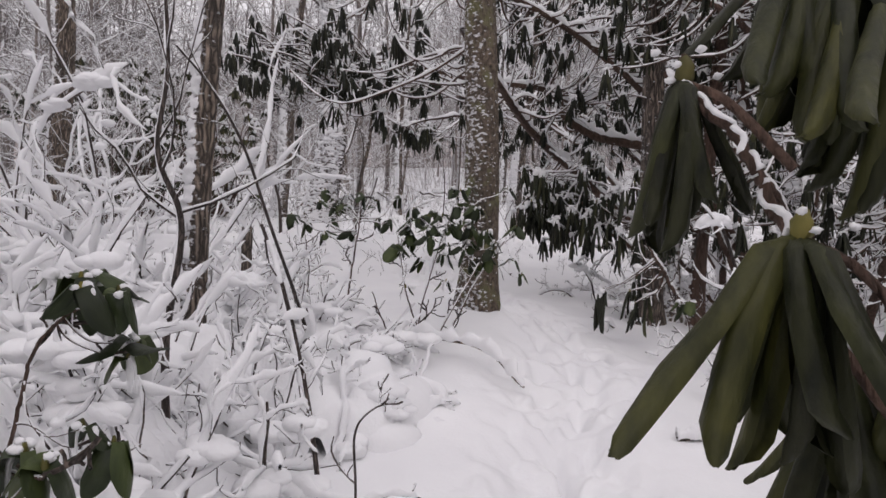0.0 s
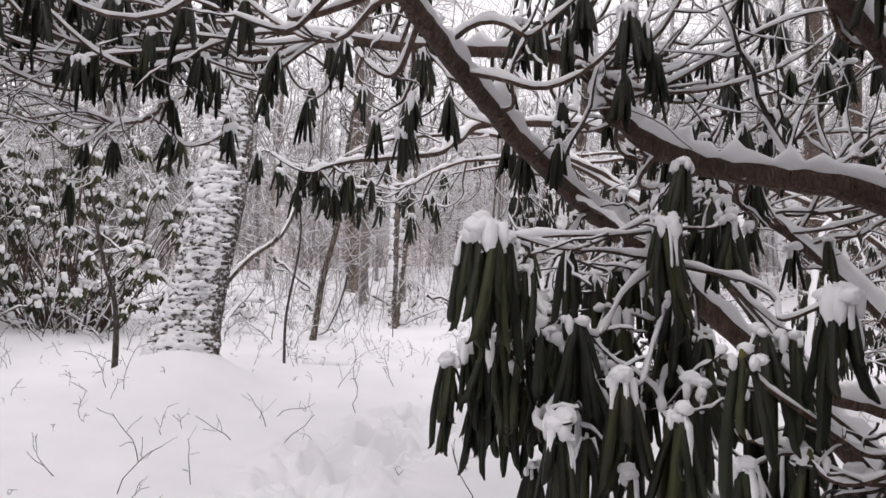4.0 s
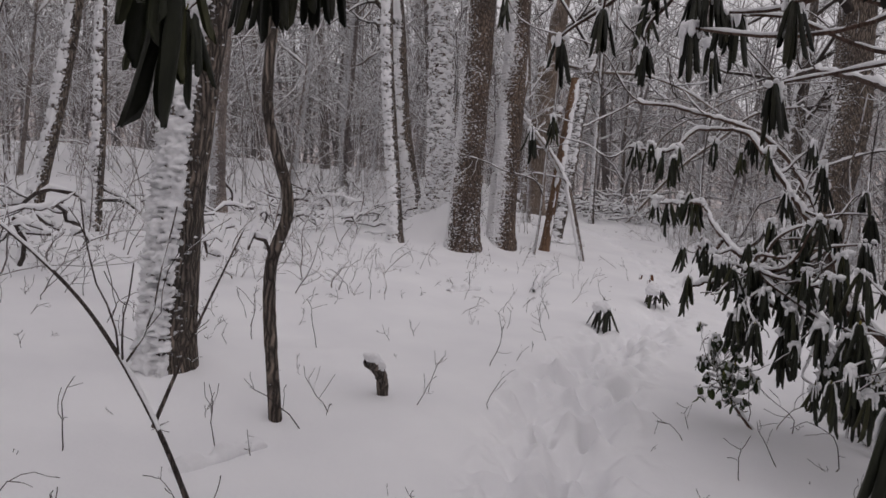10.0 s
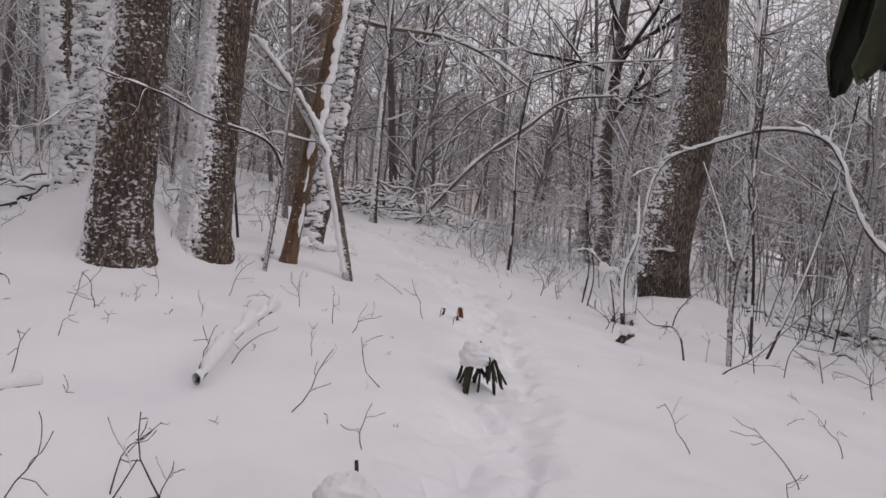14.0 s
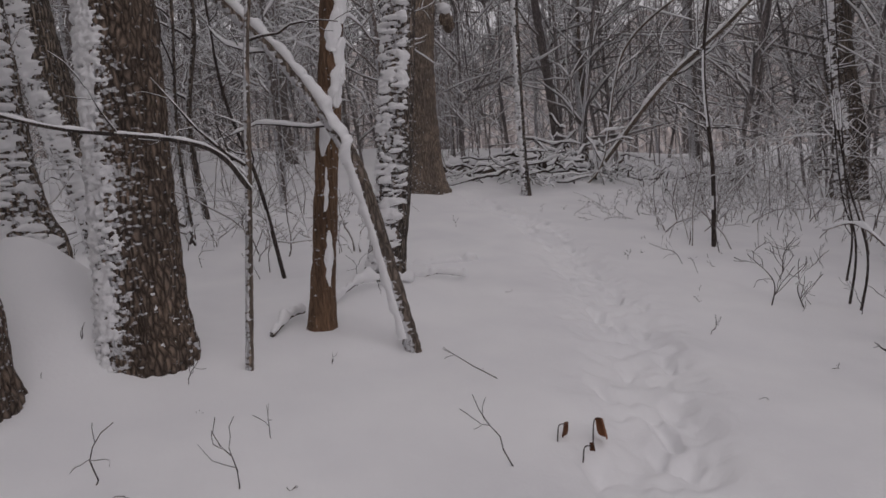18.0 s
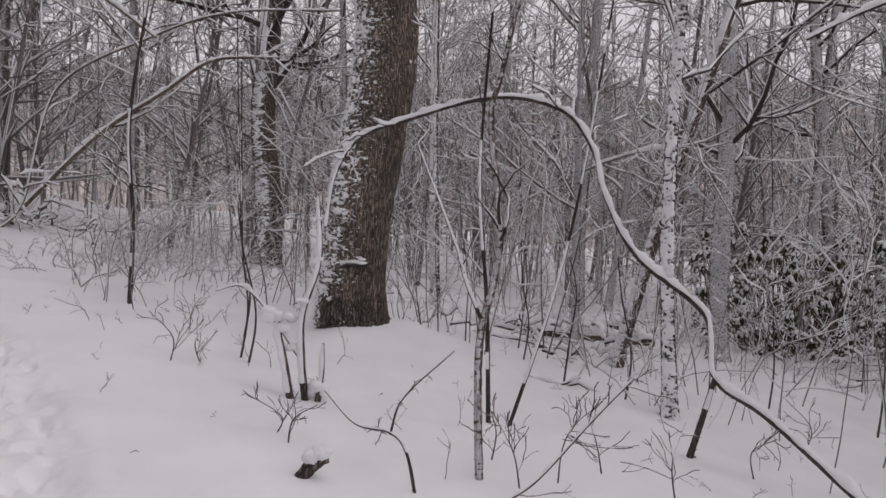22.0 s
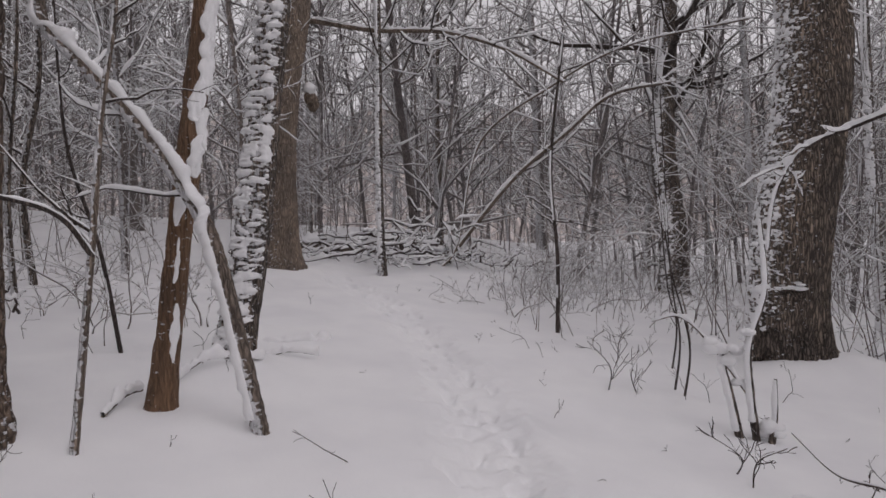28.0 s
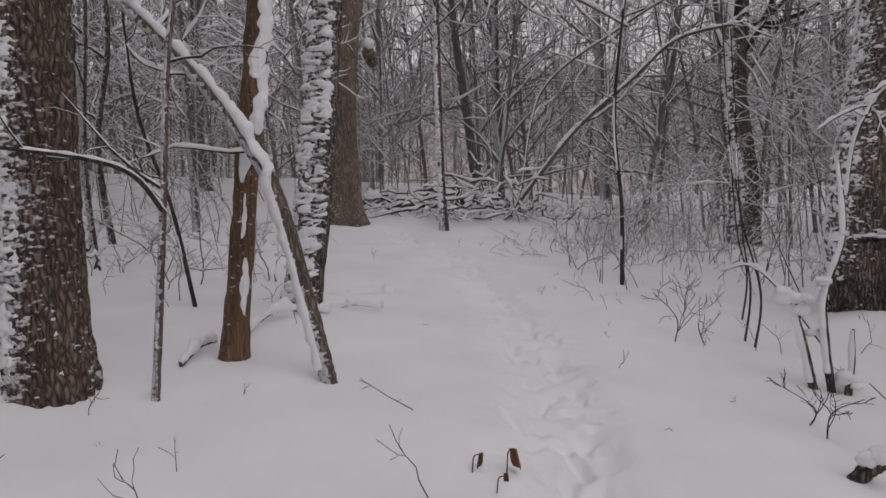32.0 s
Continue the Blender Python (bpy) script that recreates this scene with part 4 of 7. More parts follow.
def rhododendron(x, y, stems, volumes, seed, label, apart=36, shapes=LEAF_SHAPES, depth=0.05, twig_count=5, size=1.0, name="rhododendron", leaves=(5, 9), cap=1.0, mat=LEAF, tips=None, single=True):
    """stems: (r0, r1, control points with heights over the snow); volumes: (x, y, h, rx, ry, rh, count) in which leafy shoots end."""
    rng = np.random.default_rng(seed)
    z0 = z_at(x, y)
    ob = thing(name, x, y, z0, label, "shrub", "rhododendrons along the trail")
    off = np.array([x, y, z0])
    lines, radii = [], []
    snow = Geo()
    for r0, r1, pts in stems:
        P = curve([(a, b, float(lie(a, b)) + c) for a, b, c in pts], 110) - off
        P += np.cumsum(rng.normal(0, 0.0035 * min(1.0, r0 / 0.025), P.shape), axis=0)
        R = np.linspace(r0, r1, 110) * (1 + 0.12 * (rng.random(110) - 0.5))
        lines.append(P), radii.append(R)
        g = Geo()
        g.tubes(P, R, 10)
        part("stem", g.data("stem", BARK_RED), ob)
        snow.snow(P, R, depth * 1.7 * np.clip(R / 0.045, 0.4, 1.0), rng, 9, 0.08)
    allp, allr = np.concatenate(lines), np.concatenate(radii)
    T = []
    for cx, cy, ch, rx, ry, rh, count in volumes:
        q = rng.uniform(-1, 1, (count, 3)) * np.array([rx, ry, rh]) + np.array([cx, cy, ch])
        q[:, 2] += lie(q[:, 0], q[:, 1])
        T.append(q)
    T = np.concatenate(T + [np.zeros((0, 3))])
    d = np.min(np.hypot(T[:, None, 0] - WALKED[None, :, 0], T[:, None, 1] - WALKED[None, :, 1]), axis=1)
    T = T[(d > 0.5) | (T[:, 2] - lie(T[:, 0], T[:, 1]) > 2.05)]
    if tips:
        q = np.array(tips, float)
        q[:, 2] += lie(q[:, 0], q[:, 1])
        T = np.concatenate([q, T])
    T = T - off
    m = len(T)
    # a bough to each leafy tip
    D = np.linalg.norm(T[:, None] - allp[None], axis=-1) + 2.2 * np.maximum(0, allp[None, :, 2] - T[:, None, 2] - 0.3) + 0.9 * np.maximum(0, T[:, None, 2] - allp[None, :, 2] - 0.3) + rng.random((m, len(allp))) * 0.55
    i = np.argmin(D, axis=1)
    A, far = allp[i], np.linalg.norm(T - allp[i], axis=-1, keepdims=True)
    n = 14
    u = np.linspace(0, 1, n)[None, :, None]
    Q = A[:, None] * (1 - u) + T[:, None] * u + np.sin(np.pi * u) * rng.normal(0, 0.075, (m, 1, 3)) * far[:, None] + np.sin(2 * np.pi * u) * rng.normal(0, 0.045, (m, 1, 3)) * far[:, None] + np.sin(3 * np.pi * u) * rng.normal(0, 0.016, (m, 1, 3)) * far[:, None]
    Q[:, :, 2] -= (np.sin(np.pi * u[..., 0]) * 0.10 * far)
    QR = np.minimum(allr[i] * 0.6, np.minimum(0.007 + 0.008 * far[:, 0], 0.012))[:, None] * np.linspace(1, 0.45, n)[None]
    B, BR = sprout(Q, QR, max(1, twig_count - 3), rng, 0.2, 0.9, (30, 70), (0.25, 0.5), 6, 0.05, 0.25, 0.7)
    C, CR = sprout(np.stack(lines), np.stack(radii), twig_count, rng, 0.15, 1.0, (35, 75), (0.12, 0.3), 12, 0.03, 0.2, 0.25)
    C, CR = clear_way(C, CR, off)
    E, ER = sprout(C, CR, 4, rng, 0.2, 1.0, (30, 70), (0.25, 0.6), 8, 0.02, 0.24, 0.55)
    E, ER = clear_way(E, ER, off)
    B, BR = clear_way(B, BR, off)
    if single:
        for a in range(m):
            g = Geo()
            g.tubes(Q[a], QR[a], 6)
            part("branch", g.data("branch", BARK_RED), ob)
    g = Geo()
    if not single:
        g.tubes(Q, QR, 5)
    g.tubes(B, np.maximum(BR, 0.0035), 4), g.tubes(C, np.maximum(CR, 0.005), 5), g.tubes(E, np.maximum(ER, 0.0035), 4)
    tagged(part("twig_spray", g.data("twig_spray", BARK_TWIG), ob), kind="stuff")
    for S, r, dp in ((Q, QR, 0.48), (B, BR, 0.32), (C, CR, 0.55), (E, ER, 0.35)):
        snow.snow(S, r, depth * dp, rng, 6, 0.2, fine=2)
    # leaf whorls
    joined = Geo()
    leafsnow = Geo()
    for a in range(m):
        k = int(rng.integers(leaves[0], leaves[1] + 1))
        az = np.linspace(0, 2 * np.pi, k, endpoint=False) + rng.normal(0, 0.35, k)
        if a < apart:
            g = Geo()
            g.tubes(np.array([Q[a, -1] * 0.97 + Q[a, -2] * 0.03, Q[a, -1], Q[a, -1] + (0, 0, 0.02)]), np.array([0.006, 0.008, 0.003]), 6)
            whorl = part("leaf_whorl", g.data("leaf_whorl", BUD), ob, "whorl of drooping rolled evergreen leaves")
            for b in range(k):
                lf = new("leaf", shapes[int(rng.integers(0, len(shapes)))])
                lf.parent = whorl
                f = size * rng.uniform(0.6, 1.15)
                lf.matrix_basis = Matrix.Translation(T[a]) @ Euler((rng.normal(0, 0.07 if shapes is LEAF_SHAPES else 0.3), rng.normal(0.0, 0.07 if shapes is LEAF_SHAPES else 0.3), az[b])).to_matrix().to_4x4() @ Matrix.Diagonal((f, f, f, 1))
        else:
            V, _, _ = leaf_surface(np.repeat(T[a][None], k, 0), az, np.radians(rng.uniform(-2, 15, k)), size * rng.uniform(0.13, 0.27, k), size * rng.uniform(0.0095, 0.0125, k), rng.uniform(1.6, 2.6, k), 6, 5, 0.03)
            add_sheets(joined, V)
        c = cap * rng.uniform(0.45, 1.1)
        if rng.random() < 0.85:
            for _ in range(3):
                w = c * rng.uniform(0.5, 1.0)
                leafsnow.blob(T[a] + rng.normal(0, 0.016, 3) * (1, 1, 0.4) + (0, 0, 0.008), (0.034 * w, 0.030 * w, 0.024 * w), rng, 7, 9, 0.2)
            for turn in az[rng.random(k) < 0.3]:
                w = c * rng.uniform(0.6, 1.1)
                leafsnow.blob(T[a] + (0.03 * math.cos(turn), 0.03 * math.sin(turn), -0.014 * w), (0.017 * w, 0.017 * w, rng.uniform(0.018, 0.042) * w), rng, 6, 7, 0.2)
        if rng.random() < 0.08:
            turn = rng.uniform(0, 6.28)
            q = T[a] + np.array([math.cos(turn), math.sin(turn), 0]) * 0.026 + np.array([0, 0, -0.03])
            leafsnow.blob(q, (0.021 * c, 0.021 * c, rng.uniform(0.035, 0.07)), rng, 8, 8, 0.13)
        on = rng.random(k) < 0.3
        if on.any():
            L = size * rng.uniform(0.03, 0.13, k)
            _, ax, nr = leaf_surface(np.repeat(T[a][None], k, 0), az, np.radians(rng.uniform(1, 6, k)), L, np.full(k, 0.01), np.full(k, 2.0), 6, 3, 0.022)
            leafsnow.tubes((ax + nr * 0.006)[on], np.repeat((0.0085 * c * np.array([0.5, 1, 1.1, 0.9, 0.8, 0.2]))[None], on.sum(), 0) * rng.uniform(0.5, 1.25, (on.sum(), 6)), 5)
    if joined.n:
        tagged(part("foliage", joined.data("foliage", mat), ob, "drooping rolled dark evergreen leaves"), kind="stuff")
    tagged(part("snow", snow.data("snow", SNOW_CLING), ob, "deep snow lying along stems and branches"), kind="stuff")
    tagged(part("leaf_snow", leafsnow.data("leaf_snow", SNOW_CLING), ob, "snow caught on the leaf whorls"), kind="stuff")
    return ob


# great bush beside the first bend, its boughs over the trail
FIRST_TIPS = [(0.92, 7.69, 1.43), (1.05, 7.81, 1.41), (1.11, 7.63, 1.20), (0.79, 7.72, 0.93), (0.92, 7.63, 0.91), (1.05, 7.55, 0.90), (1.19, 7.46, 0.96), (1.48, 7.44, 1.49), (1.41, 7.55, 1.31),
              (1.65, 7.56, 1.56), (1.64, 6.63, 1.24), (1.39, 6.87, 0.93), (1.37, 7.75, 1.31), (1.25, 7.36, 1.01), (-0.45, 11.21, 1.88), (-0.38, 11.20, 1.86), (-0.29, 11.70, 1.86), (-0.13, 12.28, 2.01),
              (-0.10, 12.49, 1.78), (0.16, 12.47, 1.92), (-0.91, 10.65, 1.99), (-0.59, 10.62, 2.04), (-0.30, 10.48, 1.97), (-0.53, 10.74, 1.87), (-0.25, 10.34, 1.95), (-1.54, 10.17, 2.13), (-1.61, 10.14, 2.17)]
NEAR_TIPS = [(0.90, 6.89, 1.30), (0.93, 6.90, 1.33), (0.96, 6.90, 1.32), (0.99, 6.96, 1.30), (1.04, 7.03, 1.24), (0.82, 7.27, 0.97), (0.88, 7.28, 1.01), (0.92, 7.28, 1.04), (0.97, 7.14, 1.04), (1.06, 7.15, 1.10), (1.12, 7.22, 1.08), (1.15, 7.23, 1.06), (1.23, 7.36, 0.98), (1.29, 7.37, 0.99), (1.33, 7.39, 0.93), (1.38, 7.76, 1.37), (1.41, 7.77, 1.34), (1.44, 7.30, 1.45), (1.47, 7.31, 1.44), (1.69, 7.80, 1.66), (1.75, 7.82, 1.62), (1.51, 7.40, 1.12), (1.56, 7.42, 1.10)]
HANGING_TIPS = [(-1.00, 11.93, 1.99), (-0.62, 11.51, 2.01), (-0.56, 11.46, 1.95), (-0.52, 11.51, 1.98), (-0.50, 11.60, 1.98), (-0.60, 12.30, 2.23), (-0.64, 12.91, 2.10), (-0.54, 12.90, 2.08), (-0.38, 12.48, 2.35)]
LOWER_TIPS = [(-2.01, 9.60, 1.69), (0.95, 12.88, 1.75), (0.91, 7.33, 0.90), (1.33, 7.15, 0.74), (1.70, 6.79, 0.65), (1.16, 7.39, 0.97), (1.42, 7.14, 1.41), (1.53, 7.18, 1.12), (1.53, 7.44, 1.65), (1.75, 7.11, 1.03)]
rhododendron(3.4, 8.5, [
    (0.06, 0.028, [(3.3, 8.9, -0.1), (2.3, 9.0, 0.95), (1.70, 8.89, 1.45), (1.37, 8.83, 1.71), (0.97, 8.26, 1.96), (0.76, 7.72, 2.13), (0.57, 7.19, 2.25), (0.2, 6.3, 2.5)]),
    (0.085, 0.012, [(4.1, 8.3, -0.1), (3.3, 8.5, 1.2), (2.69, 8.57, 1.78), (1.84, 8.66, 1.90), (1.47, 8.71, 2.11), (1.25, 8.76, 2.41), (0.32, 8.95, 2.48), (-0.87, 9.30, 2.70), (-2.1, 9.8, 2.6)]),
    (0.05, 0.02, [(3.5, 8.6, -0.1), (3.2, 8.2, 1.1), (2.6, 8.0, 2.0), (1.6, 7.6, 2.7), (0.6, 7.4, 3.1), (-0.6, 7.6, 3.3)]),
    (0.04, 0.012, [(3.8, 8.8, -0.1), (3.0, 9.6, 1.4), (1.8, 10.6, 2.4), (0.75, 11.01, 2.49), (0.48, 10.91, 2.30), (0.30, 10.75, 2.14), (-0.07, 10.61, 2.05), (-0.40, 10.39, 1.95), (-0.67, 10.30, 1.86)]),
    (0.028, 0.010, [(2.9, 8.5, -0.1), (2.2, 7.9, 0.6), (1.63, 7.62, 0.82), (1.37, 7.58, 0.97), (1.16, 7.59, 1.09), (1.07, 7.62, 1.26), (0.94, 7.69, 1.43)]),
    (0.028, 0.010, [(3.0, 8.2, -0.1), (2.4, 7.7, 0.8), (1.97, 7.54, 0.98), (1.70, 7.51, 1.05), (1.52, 7.47, 1.24), (1.48, 7.45, 1.45)]),
    (0.03, 0.010, [(3.4, 9.3, -0.1), (2.4, 10.4, 1.5), (1.4, 11.6, 2.35), (0.84, 12.04, 2.39), (0.36, 11.6, 2.25), (0.0, 11.2, 2.0)]),
    (0.03, 0.009, [(3.3, 9.2, -0.1), (2.2, 10.8, 1.8), (1.0, 11.6, 2.55), (0.0, 12.1, 2.6), (-0.6, 12.2, 2.45)]),
    (0.03, 0.010, [(-0.87, 9.30, 2.70), (-1.3, 9.6, 2.55), (-1.6, 10.0, 2.3), (-1.9, 9.8, 2.1)])],
    [(0.95, 7.7, 1.3, 0.12, 0.15, 0.12, 4), (1.15, 7.45, 0.95, 0.2, 0.2, 0.12, 7), (1.45, 7.7, 1.25, 0.25, 0.3, 0.25, 8)] +
    [(1.1, 7.2, 1.0, 0.3, 0.25, 0.25, 8),
     # The volume at 3.3 m is canopy added overhead to shade the bush.
     (-0.6, 9.2, 2.35, 1.5, 0.6, 0.4, 30), (0.0, 7.7, 2.6, 1.4, 0.7, 0.5, 40), (-1.6, 7.9, 2.6, 0.9, 0.5, 0.45, 26), (-1.9, 8.7, 2.75, 0.8, 0.4, 0.4, 60), (-0.9, 8.8, 2.65, 0.6, 0.3, 0.35, 22), (2.1, 9.5, 1.7, 0.8, 0.3, 0.6, 26), (2.5, 9.6, 2.5, 0.8, 0.4, 0.5, 22), (3.3, 9.1, 2.4, 0.8, 0.5, 0.8, 36), (1.8, 8.2, 3.3, 1.6, 1.0, 0.5, 80), (1.35, 7.2, 1.0, 0.35, 0.3, 0.35, 16), (1.0, 8.3, 2.2, 0.6, 0.6, 0.4, 14), (-0.4, 10.7, 1.95, 0.8, 0.35, 0.15, 14), (1.6, 8.8, 2.3, 0.7, 0.4, 0.4, 10)],
    21, "tall rhododendron bending its snow-laden boughs over the trail", 84, depth=0.045, twig_count=5, tips=NEAR_TIPS + HANGING_TIPS + FIRST_TIPS + LOWER_TIPS, leaves=(6, 11))
rhododendron(2.9, 6.2, [
    (0.035, 0.014, [(3.0, 6.6, -0.1), (2.6, 6.2, 0.6), (2.3, 5.95, 1.0), (2.1, 5.9, 1.15)]),
    (0.045, 0.02, [(3.1, 6.3, -0.1), (2.9, 5.8, 0.8), (2.6, 5.4, 1.4), (2.2, 5.2, 1.7)]),
    (0.05, 0.02, [(3.2, 6.7, -0.1), (3.3, 6.3, 1.0), (3.0, 5.9, 2.0), (2.4, 5.7, 2.6), (1.6, 5.6, 2.9)]),
    (0.025, 0.012, [(3.0, 6.9, -0.1), (2.5, 6.9, 0.5), (2.0, 6.75, 0.85), (1.75, 6.75, 0.95)]),
    (0.02, 0.008, [(2.6, 6.2, -0.05), (2.0, 5.7, 0.4), (1.7, 5.3, 0.75), (1.5, 5.05, 0.95)])],
    [(1.75, 5.95, 1.05, 0.25, 0.2, 0.25, 12), (2.2, 5.6, 1.25, 0.4, 0.2, 0.25, 5), (1.65, 6.75, 0.95, 0.2, 0.2, 0.2, 9),
     # Last volume, at 3.2 m: extra leaves added above to block sky light.
     (2.1, 5.9, 2.4, 0.9, 0.4, 0.4, 34), (2.7, 5.8, 1.8, 0.6, 0.4, 0.5, 16), (2.9, 6.4, 1.0, 0.5, 0.4, 0.4, 8), (2.2, 6.1, 3.2, 1.1, 0.8, 0.4, 70)],
    22, "rhododendron with drooping rolled leaves round two dark trunks", 37, depth=0.028, tips=[(1.23, 5.42, 0.40), (1.27, 5.44, 0.42), (1.53, 5.46, 0.53), (1.47, 5.42, 0.44), (1.56, 5.50, 0.62), (1.62, 5.46, 0.42), (1.50, 5.38, 0.36), (2.06, 5.75, 1.48), (2.13, 5.72, 1.40), (2.38, 5.59, 1.08), (1.79, 6.39, 1.43), (1.72, 6.30, 1.30)])
rhododendron(4.6, 6.6, [
    (0.055, 0.02, [(4.4, 7.2, -0.1), (4.2, 6.6, 0.9), (3.8, 6.1, 1.8), (3.2, 5.9, 2.6), (2.5, 5.9, 3.1)]),
    (0.055, 0.02, [(4.6, 7.0, -0.1), (4.6, 6.4, 0.8), (4.1, 5.8, 1.3), (3.6, 5.2, 1.6), (3.1, 4.8, 1.7)]),
    (0.05, 0.02, [(4.7, 7.4, -0.1), (5.2, 6.8, 1.2), (5.0, 6.3, 2.2), (4.4, 6.0, 3.0)]),
    (0.05, 0.02, [(4.5, 7.5, -0.1), (3.9, 7.4, 0.8), (3.3, 7.1, 1.5), (2.9, 6.9, 2.3), (2.7, 6.9, 3.0)])],
    # The 3.2 m volume is added leaf cover that darkens the bush below.
    [(3.5, 5.6, 2.2, 1.0, 0.7, 0.6, 56), (3.4, 5.2, 1.6, 0.6, 0.4, 0.4, 12), (3.4, 6.8, 1.2, 0.7, 0.5, 0.7, 30), (2.6, 7.2, 2.6, 0.7, 0.6, 0.5, 24), (3.8, 6.3, 3.2, 1.3, 1.1, 0.5, 125), (4.6, 6.0, 2.0, 0.8, 0.6, 0.7, 18), (3.2, 7.0, 1.9, 0.6, 0.5, 0.6, 14), (3.0, 5.6, 0.9, 0.5, 0.4, 0.3, 8)],
    23, "dense rhododendron with many crooked snow-covered stems", 20, depth=0.05, twig_count=8)
# bush at the second bend
OVER_TIPS = [(-0.29, 12.68, 2.13), (-0.18, 12.73, 2.11), (-0.12, 13.68, 2.07), (-0.03, 13.67, 2.10), (0.14, 13.66, 2.12), (0.11, 13.45, 2.38), (1.11, 13.25, 2.30), (1.06, 13.26, 2.21), (1.51, 14.08, 2.17), (1.66, 14.07, 2.16), (1.11, 13.92, 1.79), (1.20, 13.92, 1.78), (1.49, 13.75, 2.83), (2.22, 14.53, 2.49), (2.50, 14.51, 2.59), (2.48, 14.09, 3.08), (3.76, 15.83, 2.73), (4.32, 16.14, 1.88), (3.16, 14.26, 2.82), (3.34, 14.17, 2.35), (3.43, 14.05, 2.79), (4.45, 16.03, 2.00), (0.56, 12.92, 2.57)]
BEND_TIPS = [(5.13, 15.55, 1.46), (5.19, 15.47, 1.45), (5.16, 15.33, 1.51), (5.16, 15.25, 1.53), (5.19, 15.20, 1.50), (5.03, 15.18, 1.14), (5.04, 14.99, 1.21), (5.06, 15.05, 1.17), (4.91, 14.83, 1.16),
             (4.69, 14.62, 1.13), (5.56, 14.78, 1.32), (5.11, 14.55, 1.43), (4.78, 14.49, 1.27), (4.73, 14.56, 1.13), (5.03, 15.69, 1.87), (5.09, 15.60, 1.89), (5.14, 15.54, 1.84), (5.19, 15.46, 1.80),
             (5.22, 15.43, 1.89), (5.44, 15.28, 1.98), (5.56, 15.12, 1.92), (5.59, 15.07, 2.04), (5.33, 14.75, 1.92), (6.67, 15.30, 1.40), (4.60, 14.00, 1.44), (4.45, 13.86, 1.47), (4.66, 14.83, 0.97),
             (4.50, 14.32, 0.90), (4.64, 14.37, 1.14), (4.60, 14.24, 1.01), (4.65, 14.50, 1.09), (4.47, 14.20, 0.82), (4.60, 14.07, 0.93)]
